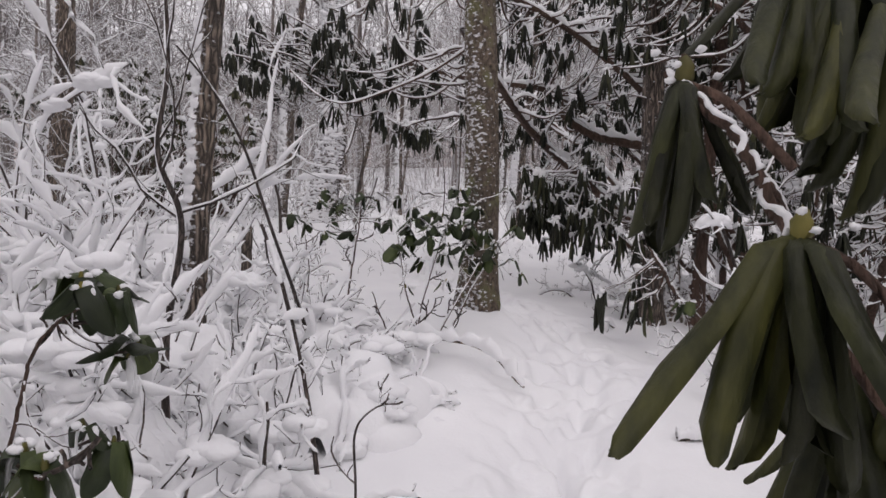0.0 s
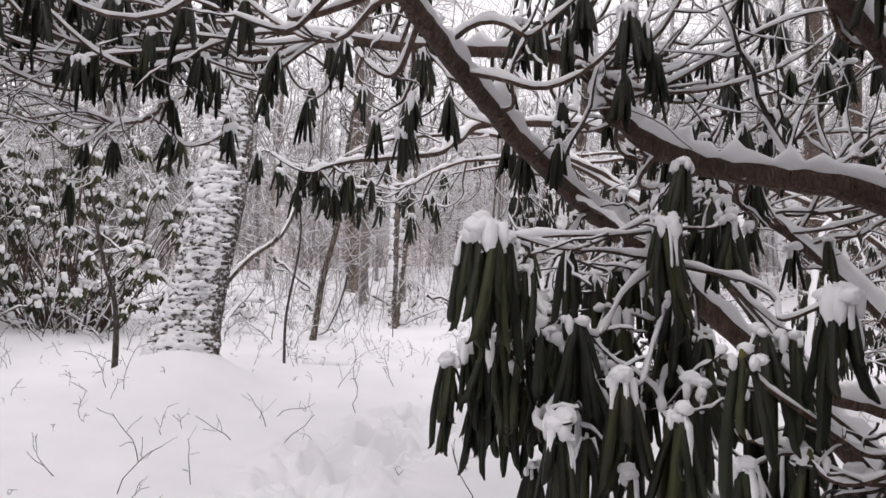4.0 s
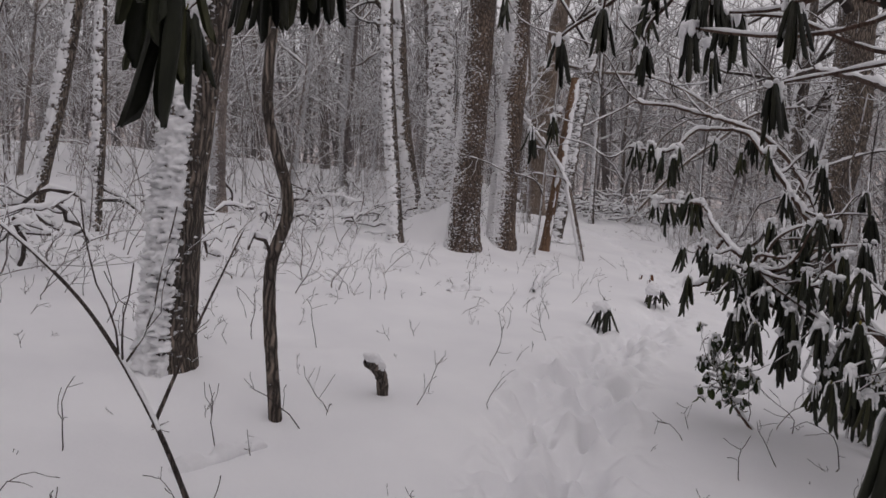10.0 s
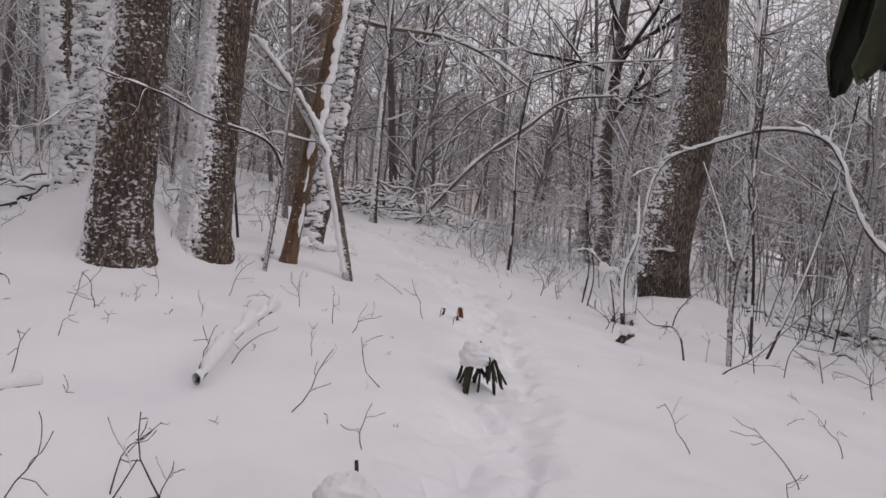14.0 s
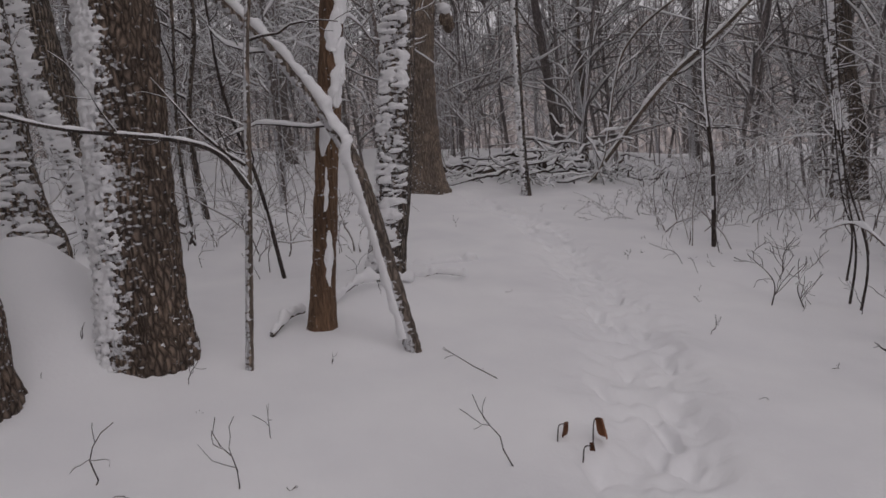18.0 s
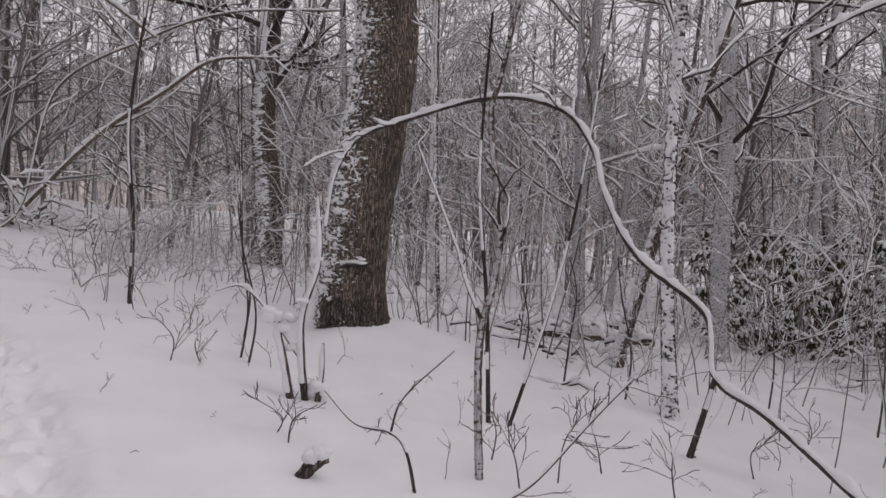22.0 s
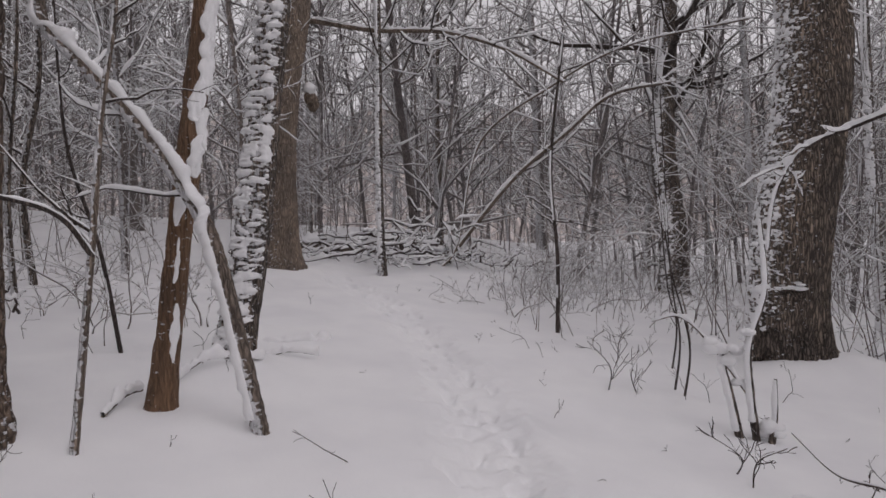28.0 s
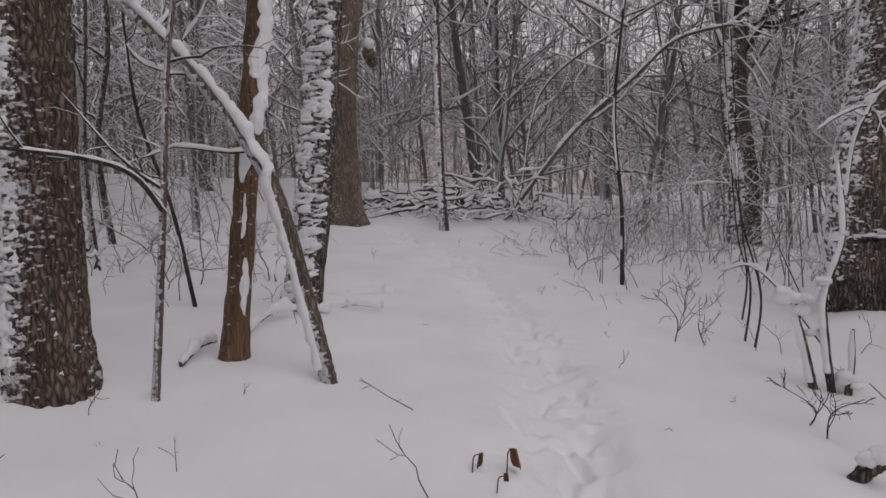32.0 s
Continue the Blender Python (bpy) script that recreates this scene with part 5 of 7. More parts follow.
rhododendron(5.9, 13.9, [
    (0.026, 0.006, [(6.0, 13.5, -0.1), (5.4, 13.9, 0.75), (4.86, 14.38, 1.10), (4.83, 14.51, 1.16), (4.96, 14.68, 1.18), (5.06, 14.87, 1.24), (5.13, 15.03, 1.36), (5.21, 15.19, 1.49), (5.16, 15.25, 1.52), (5.18, 15.39, 1.49), (5.13, 15.55, 1.46)]),
    (0.012, 0.007, [(5.06, 14.87, 1.24), (5.07, 14.95, 1.15), (5.02, 15.02, 1.17), (5.02, 15.01, 1.24)]),
    (0.022, 0.009, [(6.0, 14.0, -0.1), (5.6, 14.3, 1.1), (5.40, 14.48, 1.53), (5.44, 14.60, 1.66), (5.45, 14.76, 1.84), (5.48, 14.89, 1.97), (5.50, 15.03, 2.08), (5.41, 15.33, 2.07), (5.21, 15.44, 1.89), (5.03, 15.69, 1.89)]),
    (0.02, 0.008, [(6.0, 14.0, -0.1), (5.5, 14.1, 0.5), (5.1, 14.35, 0.8), (4.75, 14.7, 0.95), (4.65, 14.9, 0.9)]),
    (0.036, 0.014, [(3.5, 11.5, -0.1), (3.75, 12.05, 1.0), (4.3, 13.06, 1.93), (4.95, 13.8, 2.25), (5.68, 14.66, 2.55), (6.2, 15.3, 2.6)]),
    (0.02, 0.009, [(6.1, 14.1, -0.1), (6.0, 14.5, 1.1), (5.8, 14.9, 1.9), (5.4, 15.3, 2.15), (5.0, 15.7, 2.2)]),
    (0.02, 0.009, [(6.0, 13.6, -0.1), (5.6, 13.2, 0.6), (5.2, 12.9, 0.9), (4.8, 13.0, 1.0)]),
    (0.03, 0.009, [(6.1, 13.9, -0.1), (5.2, 13.3, 1.9), (4.2, 13.5, 2.7), (3.2, 13.8, 2.75), (2.4, 13.6, 2.75), (1.6, 13.2, 2.6), (0.9, 12.8, 2.45), (0.2, 12.9, 2.3)]),
    (0.032, 0.008, [(6.2, 13.9, -0.1), (5.0, 12.9, 1.6), (3.6, 12.5, 2.3), (2.4, 12.3, 2.5), (1.5, 12.4, 2.4), (1.1, 12.8, 2.3)])],
    [(5.4, 14.75, 1.1, 0.35, 0.15, 0.12, 9), (5.1, 14.0, 0.75, 0.38, 0.18, 0.25, 16), (4.6, 13.95, 1.0, 0.16, 0.3, 0.3, 8), (4.25, 13.6, 0.95, 0.25, 0.22, 0.35, 9), (4.5, 13.4, 0.58, 0.3, 0.25, 0.08, 8), (5.1, 13.3, 1.2, 0.35, 0.22, 0.55, 9), (5.4, 13.5, 2.0, 0.35, 0.2, 0.25, 7)] +
    [(4.75, 14.3, 1.05, 0.2, 0.25, 0.2, 8), (4.6, 14.3, 0.72, 0.15, 0.2, 0.12, 8), (5.5, 14.6, 1.75, 0.4, 0.5, 0.35, 9), (3.3, 14.05, 2.2, 0.5, 0.3, 0.25, 9), (3.6, 14.5, 1.9, 0.35, 0.4, 0.15, 6), (5.0, 13.2, 1.1, 0.35, 0.3, 0.35, 9), (4.6, 13.6, 1.2, 0.25, 0.25, 0.3, 7), (1.15, 12.9, 2.05, 0.35, 0.3, 0.15, 7), (1.2, 13.9, 1.98, 0.2, 0.3, 0.12, 5), (1.15, 13.45, 2.0, 0.2, 0.3, 0.15, 5), (1.3, 13.5, 1.95, 0.25, 0.2, 0.1, 4), (2.4, 12.9, 2.35, 0.6, 0.4, 0.25, 11), (2.9, 13.6, 2.1, 0.4, 0.3, 0.2, 7)],
    24, "rhododendron reaching over the trail with snow-capped drooping leaves", 100, depth=0.03, twig_count=4, tips=BEND_TIPS + OVER_TIPS, size=0.86, leaves=(7, 11))
rhododendron(7.0, 13.2, [
    (0.04, 0.012, [(7.0, 13.2, -0.1), (6.7, 13.4, 1.0), (6.6, 13.8, 2.0), (6.4, 14.3, 2.8)]),
    (0.04, 0.012, [(7.1, 13.1, -0.1), (7.3, 13.6, 1.0), (7.2, 14.2, 1.7), (7.0, 14.6, 2.0)]),
    (0.035, 0.012, [(6.9, 13.0, -0.1), (6.3, 12.8, 0.9), (5.7, 12.6, 1.6), (5.1, 12.6, 2.0)])],
    [(6.6, 14.0, 1.6, 0.6, 0.6, 0.7, 26), (7.1, 14.2, 1.0, 0.5, 0.5, 0.5, 14), (5.6, 12.7, 1.6, 0.6, 0.4, 0.5, 16)],
    25, "snow-laden rhododendron behind the bend of the trail", 10, depth=0.045)
# low leafy shoots beside the second bend
rhododendron(2.25, 12.0, [(0.012, 0.006, [(2.5, 11.8, -0.05), (2.3, 12.0, 0.4), (2.1, 12.3, 0.75)]), (0.012, 0.006, [(2.6, 11.8, -0.05), (2.5, 12.2, 0.5), (2.5, 12.5, 0.95)])],
             [(2.1, 12.35, 0.75, 0.06, 0.06, 0.05, 2), (2.48, 12.5, 0.95, 0.1, 0.1, 0.15, 3)], 26, "low rhododendron shoots beside the trail", 12, depth=0.03, twig_count=3)
# big green shoots right beside the start
rhododendron(0.62, 0.75, [(0.010, 0.005, [(0.95, 0.55, -0.05), (0.75, 0.65, 0.8), (0.42, 0.70, 1.30), (0.33, 0.74, 1.48), (0.27, 0.80, 1.58)]),
                          (0.012, 0.006, [(1.0, 0.6, -0.05), (0.8, 0.6, 1.0), (0.52, 0.62, 1.7), (0.45, 0.66, 1.85)])],
             [], 28, "large green rhododendron shoots hanging close beside the trail", 0, twig_count=1, depth=0.008)


def green_shoot(x, y, h, seed, count, size, stalk):
    rng = np.random.default_rng(seed)
    z = float(lie(x, y)) + h
    ob = thing("rhododendron_shoot", x, y, z, "close rhododendron shoot with big drooping green leaves", "shrub", "rhododendrons along the trail")
    g = Geo()
    g.tubes(curve([(stalk[0], stalk[1], stalk[2]), (stalk[0] * 0.4, stalk[1] * 0.4, stalk[2] * 0.25), (0, 0, 0), (0, 0, 0.03)], 12), np.linspace(0.006, 0.004, 12), 8)
    part("stalk", g.data("stalk", BARK_RED), ob)
    g = Geo()
    g.blob((0, 0, 0.01), (0.011, 0.011, 0.02), rng)
    part("bud", g.data("bud", BUD), ob, "yellow-green leaf bud")
    for b in range(count):
        az = 2 * math.pi * b / count + rng.normal(0, 0.2)
        lf = new("leaf", GREEN_SHAPES[int(rng.integers(0, 5))])
        lf.parent = ob
        f = size * rng.uniform(0.8, 1.15)
        lf.matrix_basis = Euler((rng.normal(0, 0.1), rng.normal(0, 0.1), az)).to_matrix().to_4x4() @ Matrix.Diagonal((f, f, f, 1))
    s = Geo()
    for b in range(5):
        s.blob((rng.normal(0, 0.02), rng.normal(0, 0.02), rng.uniform(0, 0.03)), (0.006, 0.005, 0.004), rng, 6, 8, 0.3)
    part("snow", s.data("snow", SNOW_CLING), ob, "crumbs of snow on the leaf stalks")
    return ob


green_shoot(0.36, 0.70, 1.40, 1, 12, 1.0, (0.12, -0.05, -0.12))
green_shoot(0.27, 0.80, 1.56, 2, 10, 0.7, (0.10, -0.06, -0.1))
green_shoot(0.47, 0.84, 1.71, 3, 13, 0.9, (0.1, 0.0, 0.2))
green_shoot(0.50, 0.80, 1.66, 4, 13, 0.9, (0.1, 0.0, 0.2))
green_shoot(0.45, 0.88, 1.78, 6, 12, 0.9, (0.1, 0.0, 0.2))
green_shoot(0.55, 0.72, 1.45, 5, 12, 1.1, (0.1, 0.0, 0.2))
green_shoot(0.48, 0.80, 1.25, 7, 13, 1.0, (0.12, 0.02, -0.1))
green_shoot(0.56, 0.90, 1.22, 8, 13, 1.0, (0.12, 0.02, -0.1))


# ---- laurels: small broad leaves ----
LAUREL_SHAPES = []
for i in range(4):
    V, _, _ = leaf_surface(np.zeros((1, 3)), np.zeros(1), np.array([radians((14, 55, 4, 32)[i])]), np.array([(0.085, 0.075, 0.09, 0.07)[i]]), np.array([(0.056, 0.053, 0.050, 0.05)[i]]),
                           np.array([(0.7, 0.6, 0.8, 0.55)[i]]), 9, 6, 0.034, True)
    g = Geo()
    add_sheets(g, V)
    LAUREL_SHAPES.append(g.data("leaf", LEAF_LAUREL))


def laurel(x, y, stems, volumes, seed, label, size=1.0, apart=30, depth=0.03, tips=None):
    return rhododendron(x, y, stems, volumes, seed, label, apart, LAUREL_SHAPES, depth, 3, size, "mountain_laurel", (2, 4), 0.6, LEAF_LAUREL, tips)


LAUREL_TIPS = [(-0.33, 4.74, 0.73), (-0.26, 4.84, 0.88), (-0.16, 4.82, 0.95), (-0.10, 4.91, 0.94), (-0.07, 4.80, 0.89), (-0.14, 4.71, 0.68), (0.04, 4.63, 0.80), (0.10, 4.57, 1.06), (0.01, 4.68, 0.72), (0.04, 4.78, 0.89), (0.07, 4.89, 1.15), (0.08, 4.78, 0.91), (0.18, 4.76, 0.94), (0.20, 4.86, 0.88), (0.23, 4.86, 1.03), (0.18, 4.97, 1.15), (0.36, 4.72, 0.82), (0.33, 4.73, 0.76), (0.46, 5.02, 1.16), (0.52, 4.90, 0.90), (0.49, 4.80, 0.69), (0.55, 4.78, 0.60), (-0.24, 4.62, 0.51), (0.03, 4.57, 0.57), (-0.09, 4.70, 0.83), (0.12, 4.88, 1.14), (-0.21, 4.83, 0.93), (0.13, 4.66, 0.77)]
laurel(0.0, 4.95, [(0.006, 0.003, [(-0.2, 4.9, -0.05), (-0.1, 4.85, 0.45), (0.1, 4.85, 1.1)]), (0.006, 0.003, [(-0.1, 4.95, -0.05), (-0.25, 4.8, 0.45), (-0.3, 4.8, 0.8)]),
                   (0.006, 0.003, [(0.0, 5.0, -0.05), (0.2, 4.9, 0.4), (0.45, 4.9, 0.8)]), (0.005, 0.003, [(-0.1, 4.9, -0.05), (0.05, 4.7, 0.3), (0.25, 4.65, 0.7)]), (0.007, 0.003, [(-0.15, 4.95, -0.05), (-0.35, 4.65, 0.2), (-0.45, 4.5, 0.5)])],
       [(-0.1, 4.85, 0.85, 0.25, 0.1, 0.15, 8), (0.3, 4.85, 0.85, 0.15, 0.08, 0.2, 6)], 31, "mountain laurel with green leaves capped by snow at a trunk's foot", 1.15, apart=50, tips=LAUREL_TIPS)
laurel(-0.6, 5.1, [(0.009, 0.004, [(-0.7, 4.9, -0.05), (-0.65, 5.0, 0.6), (-0.6, 5.1, 1.05)])], [(-0.6, 5.1, 1.0, 0.3, 0.15, 0.12, 12), (-0.9, 5.0, 0.75, 0.3, 0.2, 0.2, 6)], 32, "small snowy mountain laurel in low brush", 1.1)
laurel(-0.8, 1.75, [(0.006, 0.003, [(-1.1, 1.6, 0.3), (-0.95, 1.6, 0.9), (-0.82, 1.59, 1.08)]), (0.006, 0.003, [(-1.0, 1.3, 0.3), (-0.8, 1.2, 0.8), (-0.62, 1.08, 0.9)])],
       [(-0.85, 1.59, 1.1, 0.12, 0.06, 0.03, 5), (-0.72, 1.68, 0.93, 0.05, 0.05, 0.04, 2), (-0.66, 1.1, 0.9, 0.06, 0.05, 0.05, 3), (-0.75, 1.45, 0.8, 0.05, 0.05, 0.05, 2)], 33, "leafy laurel sprig leaning over the brush", 1.25, depth=0.01)
laurel(2.85, 5.3, [(0.008, 0.004, [(2.9, 5.2, -0.05), (2.85, 5.25, 0.3), (2.75, 5.3, 0.5)])], [(2.75, 5.3, 0.48, 0.1, 0.08, 0.08, 3)], 34, "low laurel sprig with snow-capped leaves", 1.2)
laurel(1.7, 4.8, [(0.007, 0.004, [(1.75, 4.8, -0.05), (1.7, 4.75, 0.35), (1.62, 4.72, 0.54)])], [(1.64, 4.72, 0.54, 0.09, 0.06, 0.04, 3)], 35, "laurel sprig with snow-capped leaves beside the trail", 1.2)
laurel(4.95, 14.7, [(0.007, 0.003, [(5.1, 14.5, -0.05), (4.95, 14.65, 0.2), (4.85, 14.7, 0.4)]), (0.007, 0.003, [(5.1, 14.5, -0.05), (4.9, 14.6, 0.2), (4.8, 14.6, 0.3)])], [(4.85, 14.62, 0.5, 0.18, 0.2, 0.18, 34), (4.8, 14.6, 0.28, 0.15, 0.15, 0.1, 14)], 36, "green laurel sprays under a snowy rhododendron", 0.7, apart=50)


# small rhododendron seedlings poking out of the snow
def seedling(x, y, seed, h, snowy, count=7):
    rng = np.random.default_rng(seed)
    z = z_at(x, y)
    ob = thing("rhododendron_seedling", x, y, z, "small snow-capped rhododendron seedling poking out of the snow", "shrub", "seedlings along the trail")
    g = Geo()
    g.tubes(curve([(0, 0, -0.1), (0.01, 0, h * 0.5), (0, 0.01, h)], 8), np.linspace(0.01, 0.006, 8), 6)
    part("stem", g.data("stem", BARK_TWIG), ob)
    for b in range(count):
        lf = new("leaf", LEAF_SHAPES[int(rng.integers(0, 8))])
        lf.parent = ob
        f = h / 0.27 * rng.uniform(0.55, 0.95)
        turn = 2 * math.pi * b / count
        lf.matrix_basis = Matrix.Translation((h * 0.3 * snowy * math.cos(turn) * rng.uniform(0.5, 1.1), h * 0.3 * snowy * math.sin(turn) * rng.uniform(0.5, 1.1), h * rng.uniform(0.5, 0.75))) @ Euler((rng.normal(0, 0.2), rng.uniform(-0.2, 0.15), 2 * math.pi * b / count + rng.normal(0, 0.3))).to_matrix().to_4x4() @ Matrix.Diagonal((f, f, f, 1))
    s = Geo()
    u = np.linspace(0.03, np.pi * 0.72, 26)
    th = np.arange(36) * 2 * np.pi / 36
    D = np.stack([np.sin(u)[:, None] * np.cos(th), np.sin(u)[:, None] * np.sin(th), np.cos(u)[:, None] + 0 * th], -1)
    fold = 0.72 + 0.42 * vnoise(D[..., 0] * 2.6 + seed, D[..., 1] * 2.6, D[..., 2] * 2.2, seed) + 0.22 * vnoise(D[..., 0] * 8, D[..., 1] * 8, D[..., 2] * 6 + seed, seed + 1)
    q = h * 0.36 * snowy
    s.rings((D * fold[..., None] * np.array([q, q * 0.92, q * 0.78]) + np.array([-0.1 * h, 0.04 * h, h * 0.66]))[None])
    tagged(part("snow_cap", s.data("snow_cap", SNOW_CLING), ob), kind="stuff")


seedling(6.15, 17.0, 1, 0.32, 0.75, 18)
seedling(8.52, 18.31, 2, 0.30, 1.1, 22)


# ---- leaning stems, saplings and deadwood ----
# broken red stub and the sapling leaning across it
def snow_patch(g, P, R, az, half, lo, hi, thick, seed):
    """A lumpy strip of snow stuck on the side az of a trunk, from ring lo to ring hi."""
    n, k = hi - lo, 13
    u = np.linspace(-1, 1, k)[None] * np.ones((n, 1))
    q = P[lo:hi]
    w = half * (0.2 + 0.8 * vnoise(q[:, 2] * 5, 0, 0, seed) + 0.5 * vnoise(q[:, 2] * 23, 0, 0, seed + 2)) * np.sqrt(np.sin(np.linspace(0.06, np.pi - 0.06, n)))
    th = az + (0.5 * (vnoise(q[:, 2] * 2.2, 3, 0, seed) - 0.5) + 0.25 * (vnoise(q[:, 2] * 13, 5, 0, seed) - 0.5))[:, None] + u * w[:, None]
    N = np.stack([np.cos(th), np.sin(th), 0 * th], -1)
    rise = np.sqrt(np.clip(1 - u * u, 0, 1)) * thick * (0.4 + 1.1 * vnoise(th * 6, q[:, 2:3] * 22, 0, seed + 1)) - 0.006
    add_sheets(g, (q[:, None] + (R[lo:hi, None] * 1.03 + rise)[..., None] * N)[None])


def stub_tree():
    x, y = 9.87, 22.26
    z = z_at(x, y)
    ob = thing("broken_stub", x, y, z, "barkless rotting reddish stub with snow clinging to one side", "dead tree")
    s = np.linspace(-0.2, 3.4, 240)
    P = np.stack([0.12 * s, -0.045 * s, s], -1)
    R = 0.092 * (1 - 0.16 * s / 3.4) * (1 + 0.3 * np.exp(-np.clip(s, 0, 9) / 0.12)) * (1 + 0.10 * (vnoise(s * 4, 0, 0, 31) - 0.5))
    trunk_parts(ob, P, R, 301, 0.0, WOOD_ROT, 0.09, 60, 0.012, 0.2, 0.22)
    side = math.atan2(-0.84, -0.55)
    g = Geo()
    snow_patch(g, P, R, side + 0.45, 0.36, 34, 62, 0.016, 3)
    snow_patch(g, P, R, side + 0.05, 0.30, 70, 92, 0.014, 4)
    snow_patch(g, P, R, side - 0.25, 0.45, 96, 122, 0.018, 5)
    for k in range(9):
        snow_patch(g, P, R, side + 0.9 + 0.3 * math.sin(k * 2.3), 0.95, 118 + 13 * k, min(118 + 13 * k + 21, 238), 0.03, 6 + 3 * k)
    tagged(part("snow_strip", g.data("snow_strip", SNOW_CLING), ob, "strips of snow up the broken trunk"), kind="stuff")
    rng = np.random.default_rng(44)
    g = Geo()
    for k in range(3):
        u = np.linspace(0, 1, 8)[:, None]
        top = P[150 + 26 * k]
        g.tubes(top + u * np.array([rng.normal(0, 0.12), rng.normal(0, 0.12), 0.3 + 0.1 * k]), np.linspace(0.02, 0.006, 8), 6)
    tagged(part("splinter", g.data("splinter", BARK), ob, "broken side shoots"), kind="stuff")


stub_tree()
sapling([(10.26, 21.59, -0.1), (10.24, 21.62, 0.1), (10.10, 21.84, 1.13), (9.96, 21.94, 1.52), (9.72, 22.10, 1.94), (9.44, 22.28, 2.29), (9.24, 22.42, 2.56), (9.25, 22.42, 2.91), (9.4, 22.5, 3.5), (9.3, 22.6, 4.6)], 0.062, 0.04, 41,
        "snow-covered crooked sapling leaning across a broken stub", 0.055, BARK_PALE, 6, n=220, plaster=0.5, lo=0.3, gap=0.12, thin=0.16, length=(0.08, 0.2))
sapling([(9.13, 21.70, -0.1), (9.20, 21.66, 0.68), (9.27, 21.70, 1.23), (9.35, 21.74, 1.94), (9.44, 21.71, 2.66), (9.5, 21.7, 4.0)], 0.026, 0.014, 42, "thin snow-flecked sapling beside the trunks", 0.012, BARK_PALE, 5, plaster=0.62, n=120)
sapling([(9.26, 21.68, 1.12), (9.1, 21.67, 1.33), (8.85, 21.67, 1.42), (8.29, 21.66, 1.48), (7.83, 21.59, 1.59), (7.2, 21.5, 1.66)], 0.016, 0.006, 43, "thin side branch reaching past the trunks", 0.013, None, 7, name="low_branch", length=(0.25, 0.5), gap=0.3)
sapling([(10.2, 23.8, -0.1), (10.05, 23.85, 0.9), (9.85, 24.0, 1.8), (9.8, 24.1, 3.2)], 0.02, 0.01, 44, "thin dark sapling behind the trunks")
sapling([(10.5, 27.5, -0.1), (10.4, 27.5, 1.3), (10.6, 27.4, 2.8), (10.5, 27.5, 4.6)], 0.05, 0.03, 45, "slim dark sapling up the slope", plaster=0.4)
sapling([(9.9, 25.9, -0.1), (9.85, 25.9, 1.2), (9.95, 25.8, 3.0), (9.9, 25.9, 4.4)], 0.035, 0.02, 46, "slim sapling with snow on its side", plaster=0.6)
# the arched sapling and its neighbours
sapling([(12.8, 14.8, -0.15), (13.21, 15.17, 0.06), (13.91, 15.83, 0.53), (14.21, 16.21, 0.73), (14.23, 16.32, 1.25), (14.23, 16.90, 1.66), (14.25, 17.18, 2.12), (14.16, 17.32, 2.53), (14.17, 17.61, 2.84), (14.05, 18.19, 2.86), (14.02, 18.96, 2.57),
         (13.99, 19.39, 2.35), (13.97, 19.61, 1.99), (14.0, 19.7, 1.5)], 0.028, 0.012, 47, "bent sapling arched over under a ridge of snow", 0.05, BARK_TWIG, 9, n=160, length=(0.05, 0.14), gap=0.06, name="arched_sapling")
sapling([(14.21, 16.22, 0.72), (14.24, 16.29, 0.39), (14.27, 16.39, -0.05)], 0.022, 0.03, 48, "forked prop of a bent sapling", 0.015, None, 2, name="forked_branch")
sapling([(12.53, 17.90, -0.15), (12.56, 17.95, 0.85), (12.59, 17.88, 1.31), (12.61, 17.85, 1.69), (12.64, 17.95, 2.42), (12.66, 17.89, 2.75), (12.5, 17.7, 3.6)], 0.03, 0.016, 49, "thin snow-striped sapling beside the trail", 0.008, BARK, 6, plaster=0.3, n=160)
sapling([(12.57, 17.94, 1.05), (12.58, 18.07, 1.32), (12.69, 18.18, 1.56), (12.8, 18.5, 2.2)], 0.014, 0.006, 50, "side stem of a thin sapling", 0.015, None, 3, name="side_stem")
